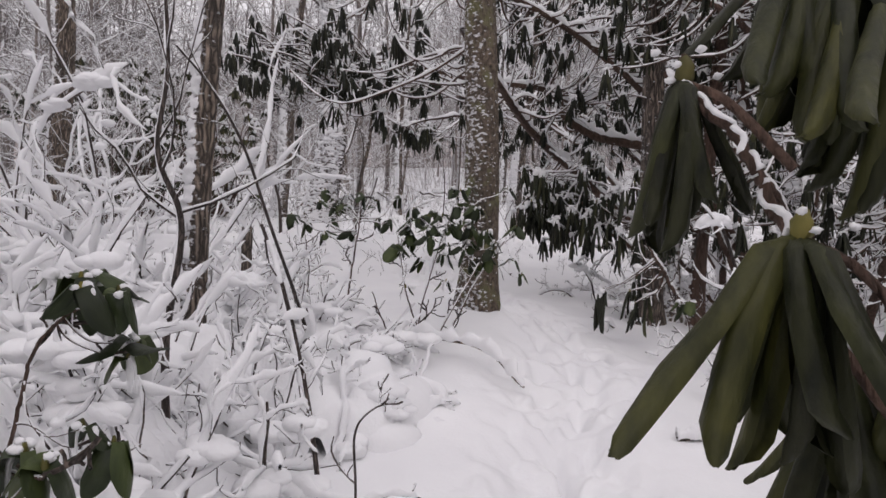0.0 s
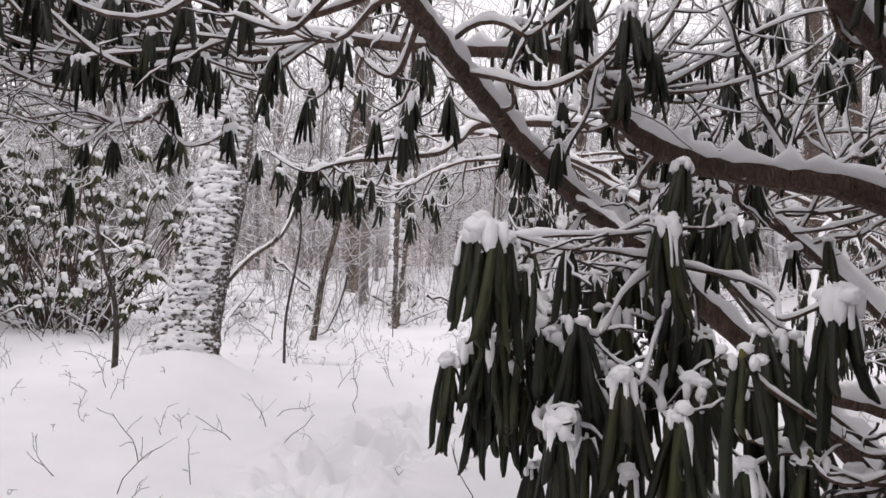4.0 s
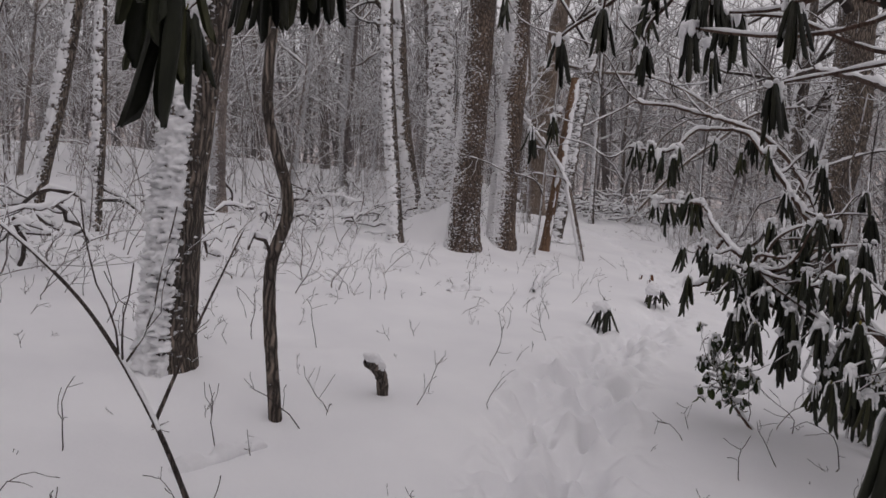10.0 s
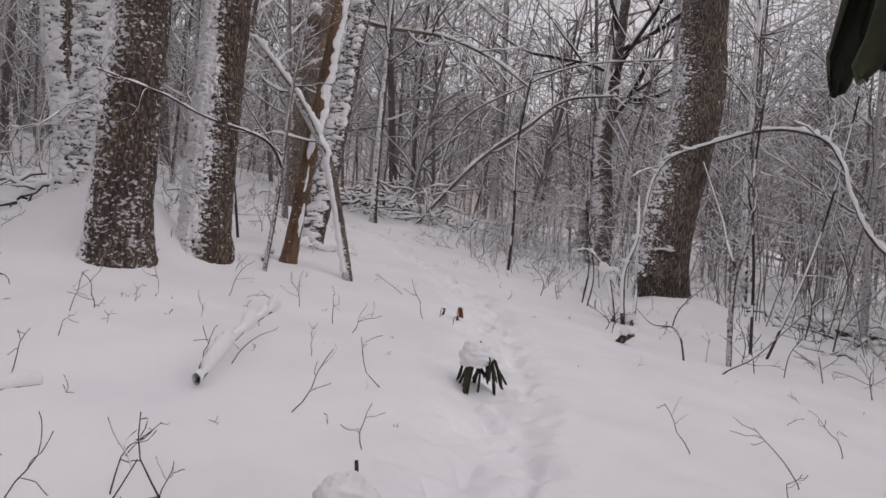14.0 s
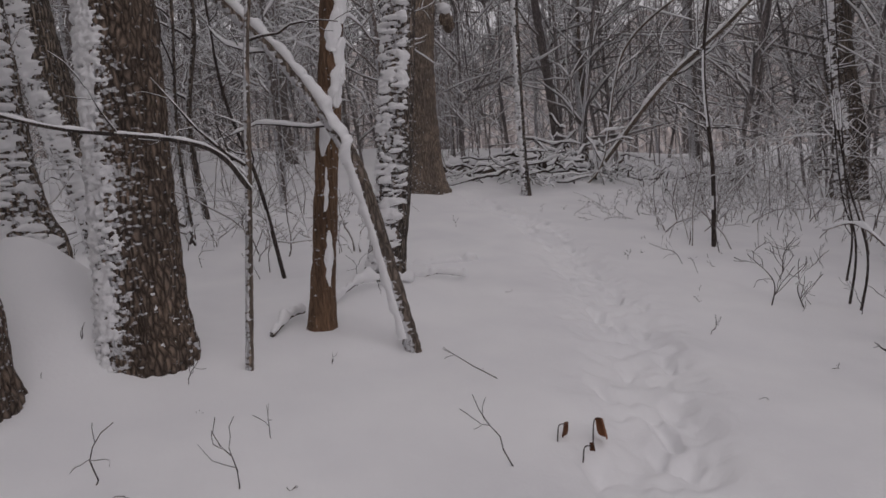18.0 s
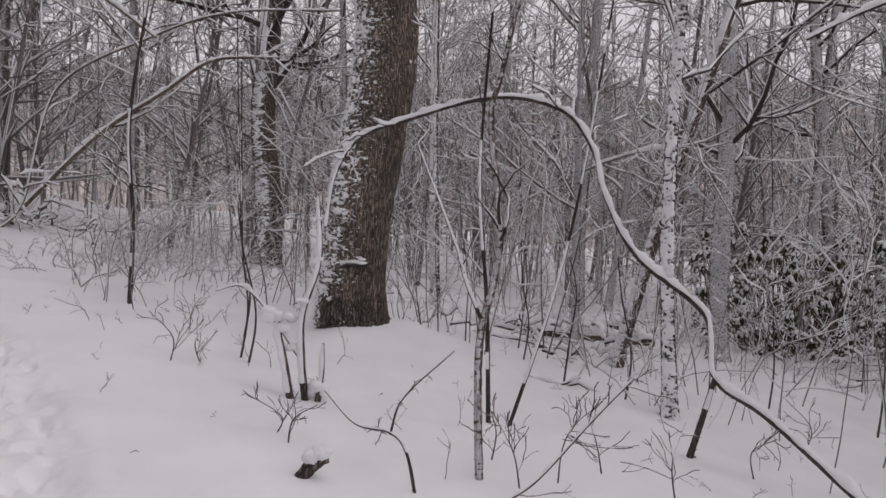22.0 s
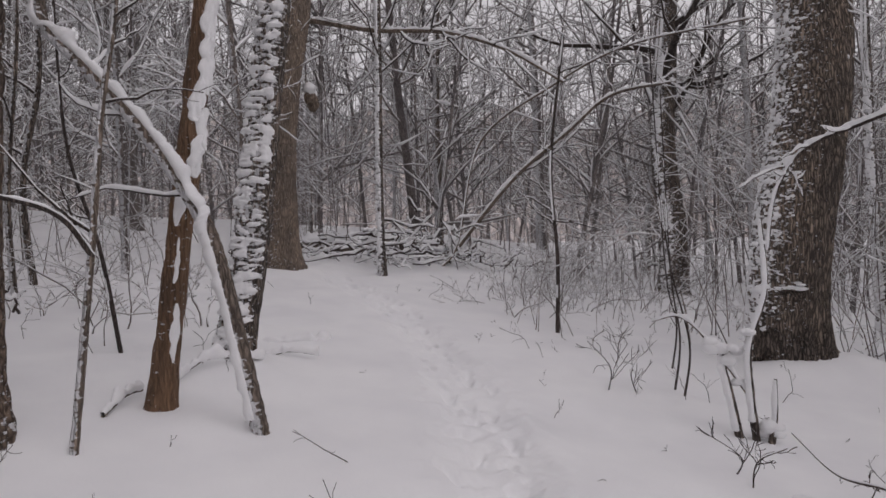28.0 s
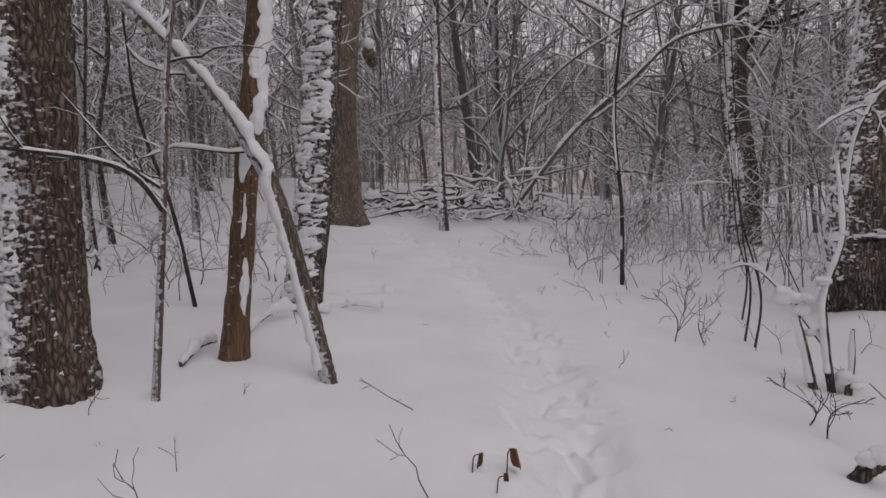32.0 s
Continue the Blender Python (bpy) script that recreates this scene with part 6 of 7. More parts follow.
def dead_shrub(x, y):
    rng = np.random.default_rng(52)
    ob = thing("dead_shrub", x, y, z_at(x, y), "cluster of broken stems hung with lumps of snow", "shrub")
    lines = [([(0.0, 0.02, -0.1), (-0.03, 0.06, 0.4), (0.02, 0.08, 0.75), (0.10, -0.02, 1.2), (0.12, 0.02, 1.75)], 0.034, 0.014),
             ([(-0.05, 0.12, -0.1), (-0.08, 0.2, 0.35), (-0.06, 0.28, 0.66), (0.0, 0.2, 0.72)], 0.036, 0.024),
             ([(0.03, -0.06, -0.1), (0.04, -0.1, 0.22), (0.0, -0.12, 0.5)], 0.03, 0.012),
             ([(0.0, 0.05, 0.3), (-0.1, 0.35, 0.75), (-0.1, 0.6, 0.95), (-0.1, 0.85, 0.9)], 0.012, 0.005)]
    s = Geo()
    for pts, r0, r1 in lines:
        P, R = curve(pts, 40), np.linspace(r0, r1, 40) * (1 + 0.15 * (rng.random(40) - 0.5))
        g = Geo()
        g.tubes(P, R, 10)
        part("stem", g.data("stem", BARK), ob)
        s.snow(P, R, 0.028, rng, 9, 0.2, 0.8, fine=2)
    for c, w, m in (((-0.08, 0.27, 0.72), 0.085, 8), ((-0.05, 0.1, 0.85), 0.05, 5), ((0.08, 0.0, 1.2), 0.045, 5), ((0.03, -0.05, 0.1), 0.08, 7), ((-0.04, 0.15, 0.45), 0.045, 4), ((0.11, 0.02, 1.55), 0.035, 4)):
        for _ in range(m):
            q = w * rng.uniform(0.45, 0.9)
            s.blob(np.array(c) + rng.normal(0, w * 0.6, 3) * (1, 1, 0.6), (q, q * 1.1, q * 0.75), rng, 9, 12, 0.16)
    tagged(part("snow", s.data("snow", SNOW_CLING), ob), kind="stuff")


dead_shrub(13.46, 19.58)
sapling([(12.02, 18.20, -0.05), (12.07, 18.29, 0.22), (12.13, 18.42, 0.30), (12.31, 18.72, 0.25), (12.51, 19.03, 0.37)], 0.011, 0.005, 53, "dark forked twig standing in the snow", 0.012, None, 4, name="twig", gap=0.75)
sapling([(12.13, 18.42, 0.29), (12.14, 18.34, 0.54), (12.07, 18.01, 0.91)], 0.008, 0.003, 54, "dark forked twig standing in the snow", 0.01, None, 4, name="twig", gap=0.8)
sapling([(11.9, 17.8, -0.05), (11.93, 17.71, 0.06), (11.95, 17.48, 0.26), (11.98, 17.18, 0.67), (12.00, 16.96, 0.96)], 0.009, 0.004, 55, "slanting dark twig in the snow", 0.012, None, 7, name="twig", gap=0.6, length=(0.2, 0.45))
sapling([(13.0, 13.2, -0.1), (12.95, 13.36, 0.5), (13.02, 13.38, 1.0), (13.04, 13.36, 1.35), (13.08, 13.29, 2.09), (13.2, 13.1, 2.5), (13.6, 12.8, 2.7)], 0.045, 0.03, 56, "crooked dark stem beside a plastered trunk", 0.012, BARK, 6, gap=0.6)
sapling([(13.96, 18.09, -0.1), (13.95, 18.15, 1.0), (13.9, 18.25, 2.2), (13.95, 18.2, 3.8)], 0.022, 0.010, 57, "thin bare sapling with snowy side twigs", 0.015, None, 6)
sapling([(14.05, 17.95, -0.1), (14.2, 17.6, 1.2), (14.3, 17.4, 2.3), (14.4, 17.2, 4.0)], 0.018, 0.008, 58, "thin bare sapling with snowy side twigs", 0.015, None, 6)
for a, (sx, sy) in enumerate([(14.17, 20.56), (14.3, 20.72), (16.56, 14.16), (16.73, 13.87), (13.67, 14.29), (13.77, 14.06), (16.0, 16.9), (17.2, 18.2), (17.0, 15.2), (16.2, 17.6), (18.2, 18.4), (15.2, 21.2)]):
    sapling([(sx, sy, -0.1), (sx + 0.05, sy - 0.05, 0.5), (sx + 0.1 * math.sin(a), sy + 0.1 * math.cos(a), 1.2), (sx + 0.25 * math.sin(a * 2), sy + 0.2, 2.0 + (a % 3))], 0.012, 0.005, 60 + a, "thin dark stem rising from the snow", 0.014, None, 6, gap=0.5)
sapling([(15.56, 23.00, -0.1), (15.6, 23.0, 1.0), (15.5, 23.0, 2.3), (15.7, 22.9, 4.0)], 0.03, 0.015, 80, "dark thin sapling at the edge of the thicket", 0.015, None, 8)
for a, (sx, sy, sh) in enumerate([(12.5, 17.62, 0.45), (12.75, 17.4, 0.5), (12.95, 17.9, 0.4), (13.2, 17.1, 0.45), (12.3, 19.2, 0.3), (13.55, 21.0, 0.45), (13.75, 20.8, 0.35), (14.9, 21.7, 0.4), (12.5, 19.4, 0.25), (13.0, 16.6, 0.5), (14.0, 15.9, 0.4), (15.4, 15.2, 0.5)]):
    sapling([(sx, sy, -0.05), (sx + 0.06 * math.sin(a * 2), sy + 0.06 * math.cos(a * 2), sh * 0.5), (sx + 0.2 * math.sin(a * 2.3), sy + 0.2 * math.cos(a * 2.3), sh)], 0.006, 0.003, 160 + a, "small dry branching weed standing in the snow", 0.008, None, 7, name="dry_weed", gap=0.7, length=(0.4, 0.8), n=24, lo=0.2)
sapling([(13.75, 13.05, 3.75), (14.53, 12.97, 3.87), (14.47, 13.32, 4.16), (14.39, 13.69, 4.25), (14.32, 14.26, 4.18), (14.24, 14.79, 4.0), (14.16, 15.24, 3.79), (14.1, 15.7, 3.5)], 0.03, 0.010, 111, "long snowy limb reaching from a plastered trunk", 0.05, BARK_TWIG, 9, name="snowy_limb", n=90, gap=0.05, length=(0.1, 0.3), thin=0.35)
sapling([(13.8, 13.0, 3.7), (14.53, 13.01, 3.69), (14.45, 13.43, 3.55), (14.36, 13.84, 3.33), (14.27, 14.13, 3.11), (14.18, 14.42, 2.99)], 0.032, 0.010, 112, "drooping snowy limb on a plastered trunk", 0.04, BARK_TWIG, 8, name="snowy_limb", n=80, gap=0.05, length=(0.15, 0.35), thin=0.35)
sapling([(20.39, 12.53, -0.15), (20.44, 12.49, 0.98), (20.52, 12.43, 2.58), (20.54, 12.51, 3.07), (20.54, 13.07, 3.5), (20.57, 12.92, 4.11), (20.64, 12.69, 5.34), (20.68, 12.64, 6.6)], 0.10, 0.05, 113, "slim crooked tree with snowy bends", 0.03, BARK, 9, name="crooked_tree", n=140, plaster=0.5, length=(0.1, 0.3), thin=0.3)
sapling([(20.51, 12.43, 2.5), (20.54, 11.83, 2.6), (20.57, 11.51, 3.04), (20.61, 11.2, 3.73), (20.65, 10.42, 4.3), (20.6, 9.6, 4.6)], 0.07, 0.02, 114, "sagging snowy bough of a crooked tree", 0.09, BARK, 8, name="snowy_limb", n=90, gap=0.05, length=(0.15, 0.4), thin=0.3)
# left of the trail, first half
sapling([(2.06, 15.43, -0.1), (2.00, 15.46, 0.76), (2.08, 15.44, 1.18), (1.96, 15.48, 1.69), (1.98, 15.49, 2.46), (1.85, 15.52, 3.4)], 0.036, 0.024, 81, "bare crooked sapling stem beside the trail", 0.008, BARK, 4, n=90, lo=0.7, gap=0.7)
sapling([(1.45, 14.57, -0.1), (1.29, 14.73, 0.32), (1.07, 15.01, 0.70), (0.78, 15.31, 0.97), (0.6, 15.5, 1.05)], 0.012, 0.004, 82, "dark slanting forked twig in the snow", 0.01, None, 5, name="twig", gap=0.85, length=(0.25, 0.5))
sapling([(1.29, 14.73, 0.30), (1.45, 14.79, 0.66), (1.69, 14.93, 1.10)], 0.009, 0.003, 83, "dark forked twig in the snow", 0.01, None, 3, name="twig", gap=0.85)
sapling([(-1.92, 15.14, -0.1), (-1.80, 15.17, 0.92), (-1.63, 15.20, 1.68), (-1.58, 15.21, 2.27), (-1.4, 15.0, 3.4)], 0.055, 0.03, 84, "leaning slim trunk with snow on its upper side", 0.02, BARK, 7, plaster=0.45, n=90)
sapling([(-1.62, 13.06, -0.1), (-1.62, 13.06, 0.55), (-1.51, 13.08, 1.30), (-1.52, 13.08, 1.75), (-1.7, 13.0, 2.2)], 0.017, 0.009, 85, "thin dark sapling bent at its tip", 0.012, None, 6, gap=0.6)
sapling([(-2.63, 12.95, 0.40), (-2.21, 13.24, 1.06), (-1.89, 13.52, 1.41), (-1.76, 13.75, 1.86), (-1.7, 13.8, 2.1)], 0.030, 0.02, 86, "dead branch leaning against a trunk", 0.03, BARK, 4, name="leaning_branch")
sapling([(-2.62, 11.3, -0.1), (-2.64, 11.31, 0.40), (-2.70, 11.30, 0.72), (-2.79, 11.28, 0.98), (-2.9, 11.2, 1.6)], 0.03, 0.012, 87, "dark stem beside a plastered trunk", 0.02, None, 6)
sapling([(-0.8, 4.4, -0.1), (-0.85, 4.33, 0.3), (-1.03, 4.19, 0.93), (-1.18, 4.12, 1.42), (-1.35, 4.04, 1.75), (-1.5, 3.95, 1.95)], 0.012, 0.006, 88, "long thin dark cane arching over the brush", 0.01, None, 3, name="cane", gap=0.9)
sapling([(-1.16, 2.95, -0.1), (-1.18, 2.96, 0.57), (-1.16, 3.10, 1.09), (-1.27, 3.12, 1.41), (-1.23, 3.14, 1.84), (-1.3, 3.2, 2.6)], 0.02, 0.006, 89, "snow-laden bush stem with many twigs", 0.02, None, 9, length=(0.2, 0.4), gap=0.2)
sapling([(-0.26, 2.16, -0.05), (-0.26, 2.15, 0.43), (-0.26, 2.16, 0.64), (-0.16, 2.17, 0.74)], 0.005, 0.003, 90, "thin dark twig in the snow", 0.008, None, 3, name="twig", gap=0.9)
sapling([(-0.50, 2.95, -0.1), (-0.58, 3.02, 0.40), (-0.71, 3.13, 0.85), (-0.84, 3.24, 1.13)], 0.012, 0.008, 91, "snow-topped stem bending over the brush", 0.03, None, 5)
sapling([(0.0, 17.2, -0.1), (0.03, 17.2, 0.7), (-0.05, 17.25, 1.7)], 0.016, 0.007, 92, "thin dark sapling with dusted twigs", 0.012, None, 7, gap=0.6)
sapling([(0.4, 20.4, -0.1), (0.45, 20.4, 1.3), (0.5, 20.4, 2.8), (0.6, 20.4, 5)], 0.05, 0.03, 93, "slim pale sapling crusted with snow", 0.012, BARK, 7, plaster=0.7)


def stub(x, y, pts, r, seed, label):
    rng = np.random.default_rng(seed)
    ob = thing("branch_stub", x, y, z_at(x, y), label, "deadwood")
    P = curve(pts, 24)
    R = np.full(24, r) * (1 + 0.2 * (rng.random(24) - 0.5))
    R[-1] *= 0.5
    g = Geo()
    g.tubes(P, R, 10)
    part("wood", g.data("wood", BARK), ob)
    s = Geo()
    if r >= 0.03 and len(pts) > 3:
        for c in P[12:]:
            q = r * rng.uniform(0.5, 1.15)
            s.blob(c + (rng.normal(0, r * 0.3), rng.normal(0, r * 0.3), r * 0.95), (q * 1.25, q * 1.25, q * 0.8), rng, 9, 12, 0.14)
    else:
        s.snow(P, R, 0.07, rng, 9, 0.0, 0.7, fine=2)
    tagged(part("snow", s.data("snow", SNOW_CLING), ob), kind="stuff")


stub(2.80, 15.64, [(0.03, 0.02, -0.1), (0.03, 0.02, 0.05), (0.0, 0.0, 0.14), (-0.07, -0.04, 0.21), (-0.14, -0.09, 0.25)], 0.038, 1, "short snow-topped branch stub curving out of the snow")
stub(11.81, 18.82, [(-0.02, 0.08, -0.06), (0.0, 0.02, 0.03), (0.03, -0.03, 0.09), (0.06, -0.09, 0.13)], 0.045, 2, "stubby log end under a cap of snow")
stub(1.67, 15.08, [(-0.25, -0.1, -0.06), (0, 0, -0.03), (0.25, 0.12, -0.05)], 0.04, 3, "half-buried stick under snow")
stub(-1.2, 13.2, [(-0.25, 0, -0.06), (0, 0.02, -0.03), (0.3, 0.06, -0.04)], 0.035, 4, "half-buried branch under snow")
stub(11.85, 23.8, [(-0.5, 0.12, -0.07), (0, 0, -0.04), (0.5, -0.12, -0.07)], 0.05, 5, "log buried under a roll of snow")
stub(5.7, 18.93, [(-0.3, -0.1, -0.05), (0, 0, -0.02), (0.3, 0.1, -0.03)], 0.04, 6, "fallen branch under a roll of snow")
stub(7.1, 19.05, [(-0.5, -0.38, -0.02), (-0.1, -0.08, 0.12), (0.3, 0.2, 0.2), (0.55, 0.38, 0.22)], 0.012, 7, "bare stick lying on the snow")
stub(-1.86, 6.6, [(0, 0, -0.1), (0, 0, 0.3), (0.01, 0, 0.72)], 0.055, 8, "dark broken stump in snowy brush")
stub(1.35, 3.6, [(-0.1, 0, 0.01), (0, 0, 0.02), (0.12, 0.02, 0.02)], 0.013, 9, "dark stick lying on the snow")
stub(-0.0, 4.6, [(-0.6, 0.3, 0.12), (0, 0, 0.14), (0.3, -0.2, 0.10), (0.5, -0.5, -0.05)], 0.012, 10, "bare stick propped over the snow")
stub(9.69, 22.4, [(-0.22, -0.2, -0.01), (0, 0, 0.06), (0.18, 0.16, 0.05)], 0.014, 12, "stick lying against a rotting stub")
stub(10.6, 22.85, [(-0.42, -0.15, 0.0), (-0.1, 0.02, 0.10), (0.2, 0.08, 0.07), (0.5, 0.12, 0.02)], 0.011, 13, "bent stick lying on the snow")
stub(11.5, 23.2, [(-0.22, 0.12, 0.0), (0, 0, 0.05), (0.25, -0.14, 0.0)], 0.009, 14, "bare stick lying on the snow")


def lump_stem(x, y, h, w, seed):
    """A thin bent stem that carries one thick lump of snow."""
    rng = np.random.default_rng(seed)
    ob = thing("snow_laden_stem", x, y, z_at(x, y), "thin bent stem under one thick lump of snow", "shrub", "snow-laden stems")
    P = curve([(0.22, -0.05, -0.1), (0.2, -0.03, h * 0.5), (w * 0.45, 0, h * 0.93), (0, 0, h), (-w * 0.45, 0.03, h * 0.94), (-w * 0.5, 0.04, h * 0.84)], 30)
    g = Geo()
    g.tubes(P, np.linspace(0.011, 0.005, 30), 7)
    part("stem", g.data("stem", BARK_TWIG), ob)
    A, AR = sprout(P[None], np.linspace(0.011, 0.005, 30)[None], 7, rng, 0.2, 0.7, (30, 70), (0.15, 0.4), 6, 0.0, 0.25, 0.6)
    g, s = Geo(), Geo()
    g.tubes(A, np.maximum(AR, 0.003), 4)
    s.snow(A, AR, 0.02, rng, 5, 0.3, fine=2)
    tagged(part("twig_spray", g.data("twig_spray", BARK_TWIG), ob), kind="stuff")
    tagged(part("branch_snow", s.data("branch_snow", SNOW_CLING), ob), kind="stuff")
    a = np.linspace(0.03, np.pi - 0.03, 26)
    u = -0.62 * np.cos(a)
    th = np.arange(18) * 2 * np.pi / 18
    r = w * 0.2 * np.sqrt(np.sin(a)) * (1 + 0.35 * (vnoise(u * 9, 0 * u, 0 * u, seed) - 0.5))
    V = np.stack([w * u[:, None] + 0 * th, r[:, None] * 1.1 * np.cos(th), h + 0.03 - 0.7 * w * (u * u)[:, None] + r[:, None] * np.sin(th)], -1)
    V += 0.025 * (vnoise(V[..., 0] * 30, V[..., 1] * 30, V[..., 2] * 30, seed + 1)[..., None] - 0.5)
    s = Geo()
    s.rings(V[None])
    part("snow_lump", s.data("snow_lump", SNOW_CLING), ob)


lump_stem(1.44, 3.71, 1.13, 0.16, 10)
lump_stem(1.72, 3.45, 1.0, 0.22, 11)

# leaning dead limb, brush pile and fallen trunk at the top of the trail
sapling([(19.4, 29.3, -0.2), (19.73, 28.99, 0.25), (20.71, 27.88, 2.21), (21.52, 26.85, 3.49), (22.04, 25.98, 4.43), (22.93, 24.87, 4.87)], 0.055, 0.03, 101, "dead limb leaning from a brush pile", 0.06, BARK_PALE, 7, name="leaning_limb", n=80, gap=0.12, length=(0.15, 0.4))
sapling([(19.2, 29.0, -0.2), (19.64, 28.69, 0.54), (19.93, 28.17, 2.95), (20.06, 26.13, 4.28), (20.02, 24.39, 4.94), (19.34, 21.84, 5.0)], 0.028, 0.014, 102, "long thin limb arching over the thicket", 0.035, BARK_PALE, 9, name="arching_limb", n=80, gap=0.15, length=(0.15, 0.35))
sapling([(15.1, 28.6, 4.6), (15.78, 28.60, 4.7), (16.51, 27.79, 4.65), (17.28, 26.66, 4.71), (17.70, 25.52, 4.40), (18.11, 24.58, 3.86)], 0.06, 0.02, 103, "level snowy bough reaching from a thick trunk", 0.055, BARK_PALE, 12, name="level_bough", n=80, gap=0.1, length=(0.2, 0.5), subs=4)


def brush_pile(x, y, seed, count, spread, height, name="brush_pile"):
    rng = np.random.default_rng(seed)
    ob = thing(name, x, y, z_at(x, y), "heap of fallen branches buried in snow", "brush pile")
    d = rng.normal(size=(count, 3)) * np.array([1, 1, 0.38])
    d /= np.linalg.norm(d, axis=-1, keepdims=True)
    c = rng.normal(size=(count, 3)) * np.array([spread, spread * 0.55, 0])
    c[:, 2] = np.abs(rng.normal(0, height, count)) * np.exp(-(c[:, 0] / spread) ** 2 * 0.4) + 0.05
    u = np.linspace(-0.5, 0.5, 8)[None, :, None]
    L = (0.3 + 1.3 * rng.random(count) ** 1.8)[:, None, None]
    P = c[:, None] + d[:, None] * u * L + np.cumsum(rng.normal(0, 0.05, (count, 8, 3)), axis=1)
    P[..., 2] = np.maximum(P[..., 2], -0.1)
    R = rng.uniform(0.008, 0.03, count)[:, None] * np.linspace(1, 0.5, 8)[None]
    A, AR = sprout(P, R, 2, rng, 0.2, 1.0, (30, 70), (0.2, 0.5), 5, 0.05, 0.25, 0.6)
    g, s = Geo(), Geo()
    g.tubes(P, R, 5), g.tubes(A, np.maximum(AR, 0.004), 4)
    s.snow(P, R, 0.05, rng, 5, 0.12), s.snow(A, AR, 0.035, rng, 4, 0.2)
    tagged(part("deadwood", g.data("deadwood", BARK_TWIG), ob), kind="stuff")
    tagged(part("snow", s.data("snow", SNOW_CLING), ob), kind="stuff")


brush_pile(18.8, 29.0, 1, 90, 1.2, 0.45)
brush_pile(17.0, 29.8, 2, 30, 1.4, 0.25)
brush_pile(20.8, 27.6, 3, 30, 1.6, 0.25)
brush_pile(-4.2, 15.6, 4, 30, 1.5, 0.3)
brush_pile(-0.5, 19.8, 5, 30, 1.8, 0.3)
brush_pile(4.6, 23.5, 6, 40, 2.0, 0.3)
brush_pile(19.8, 18.8, 7, 34, 1.8, 0.2)
brush_pile(22.0, 13.0, 8, 34, 2.0, 0.2)
brush_pile(7.0, 26.0, 9, 30, 1.6, 0.3)


def fallen_trunk(x, y, dx, dy, r, seed):
    rng = np.random.default_rng(seed)
    ob = thing("fallen_trunk", x, y, z_at(x, y), "fallen trunk under a thick roll of snow", "log")
    P = np.stack([np.linspace(-0.5, 0.5, 40) * dx, np.linspace(-0.5, 0.5, 40) * dy, np.full(40, r * 0.7)], -1) + rng.normal(0, 0.01, (40, 3))
    R = np.full(40, r)
    g, s = Geo(), Geo()
    g.tubes(P, R, 14)
    s.snow(P, R, 0.16, rng, 12, 0.0)
    part("wood", g.data("wood", BARK), ob)
    part("snow", s.data("snow", SNOW_CLING), ob)


fallen_trunk(17.6, 30.6, 2.6, -1.6, 0.16, 1)
fallen_trunk(20.5, 18.6, 0.5, 4.5, 0.08, 2)
fallen_trunk(21.2, 18.8, -0.4, 4.0, 0.07, 3)

# snow-buried low shrubs near the start
def snowy_shrub(x, y, seed, stems=9, height=0.8, spread=0.6, depth=0.055):
    rng = np.random.default_rng(seed)
    ob = thing("snowy_shrub", x, y, z_at(x, y), "low bare shrub buried under lumps of snow", "shrub", "snow-buried shrubs")
    base = np.stack([rng.normal(0, spread * 0.3, stems), rng.normal(0, spread * 0.3, stems), np.full(stems, -0.1)], -1)
    d = np.stack([rng.normal(0, 0.6, stems), rng.normal(0, 0.6, stems), np.ones(stems)], -1)
    P = [base]
    for k in range(9):
        d = d + rng.normal(0, 0.16, d.shape) + np.array([0, 0, -0.13 * (k > 3)])
        d /= np.linalg.norm(d, axis=-1, keepdims=True)
        P.append(P[-1] + d * (rng.uniform(0.7, 1.2, stems) * height / 7)[:, None])
    P = np.stack(P, 1)
    R = rng.uniform(0.007, 0.014, stems)[:, None] * np.linspace(1, 0.4, 10)[None]
    A, AR = sprout(P, R, 4, rng, 0.2, 1.0, (30, 75), (0.25, 0.5), 6, 0.0, 0.25, 0.6)
    B, BR = sprout(A, AR, 2, rng, 0.2, 1.0, (30, 65), (0.3, 0.6), 5, 0.0, 0.25, 0.6)
    g, s = Geo(), Geo()
    for Q, q, k in ((P, R, 5), (A, AR, 4), (B, BR, 3)):
        g.tubes(Q, np.maximum(q, 0.003), k)
    s.snow(P, R, depth, rng, 7, 0.08, fine=2), s.snow(A, AR, depth * 0.85, rng, 6, 0.1, fine=2), s.snow(B, BR, depth * 0.5, rng, 5, 0.15, fine=2)
    for _ in range(5 if depth < 0.05 and height < 1.3 else 11):
        i, j = rng.integers(0, stems), rng.integers(3, 10)
        q = rng.uniform(0.5, 1.0) * depth
        for _ in range(4):
            w = q * rng.uniform(0.6, 1.0)
            s.blob(P[i, j] + rng.normal(0, q * 0.7, 3) * (1, 1, 0.3), (w * 1.5, w * 1.3, w * 0.7), rng, 7, 10, 0.12)
    tagged(part("stem_tangle", g.data("stem_tangle", BARK_TWIG), ob), kind="stuff")
    tagged(part("snow", s.data("snow", SNOW_CLING), ob), kind="stuff")


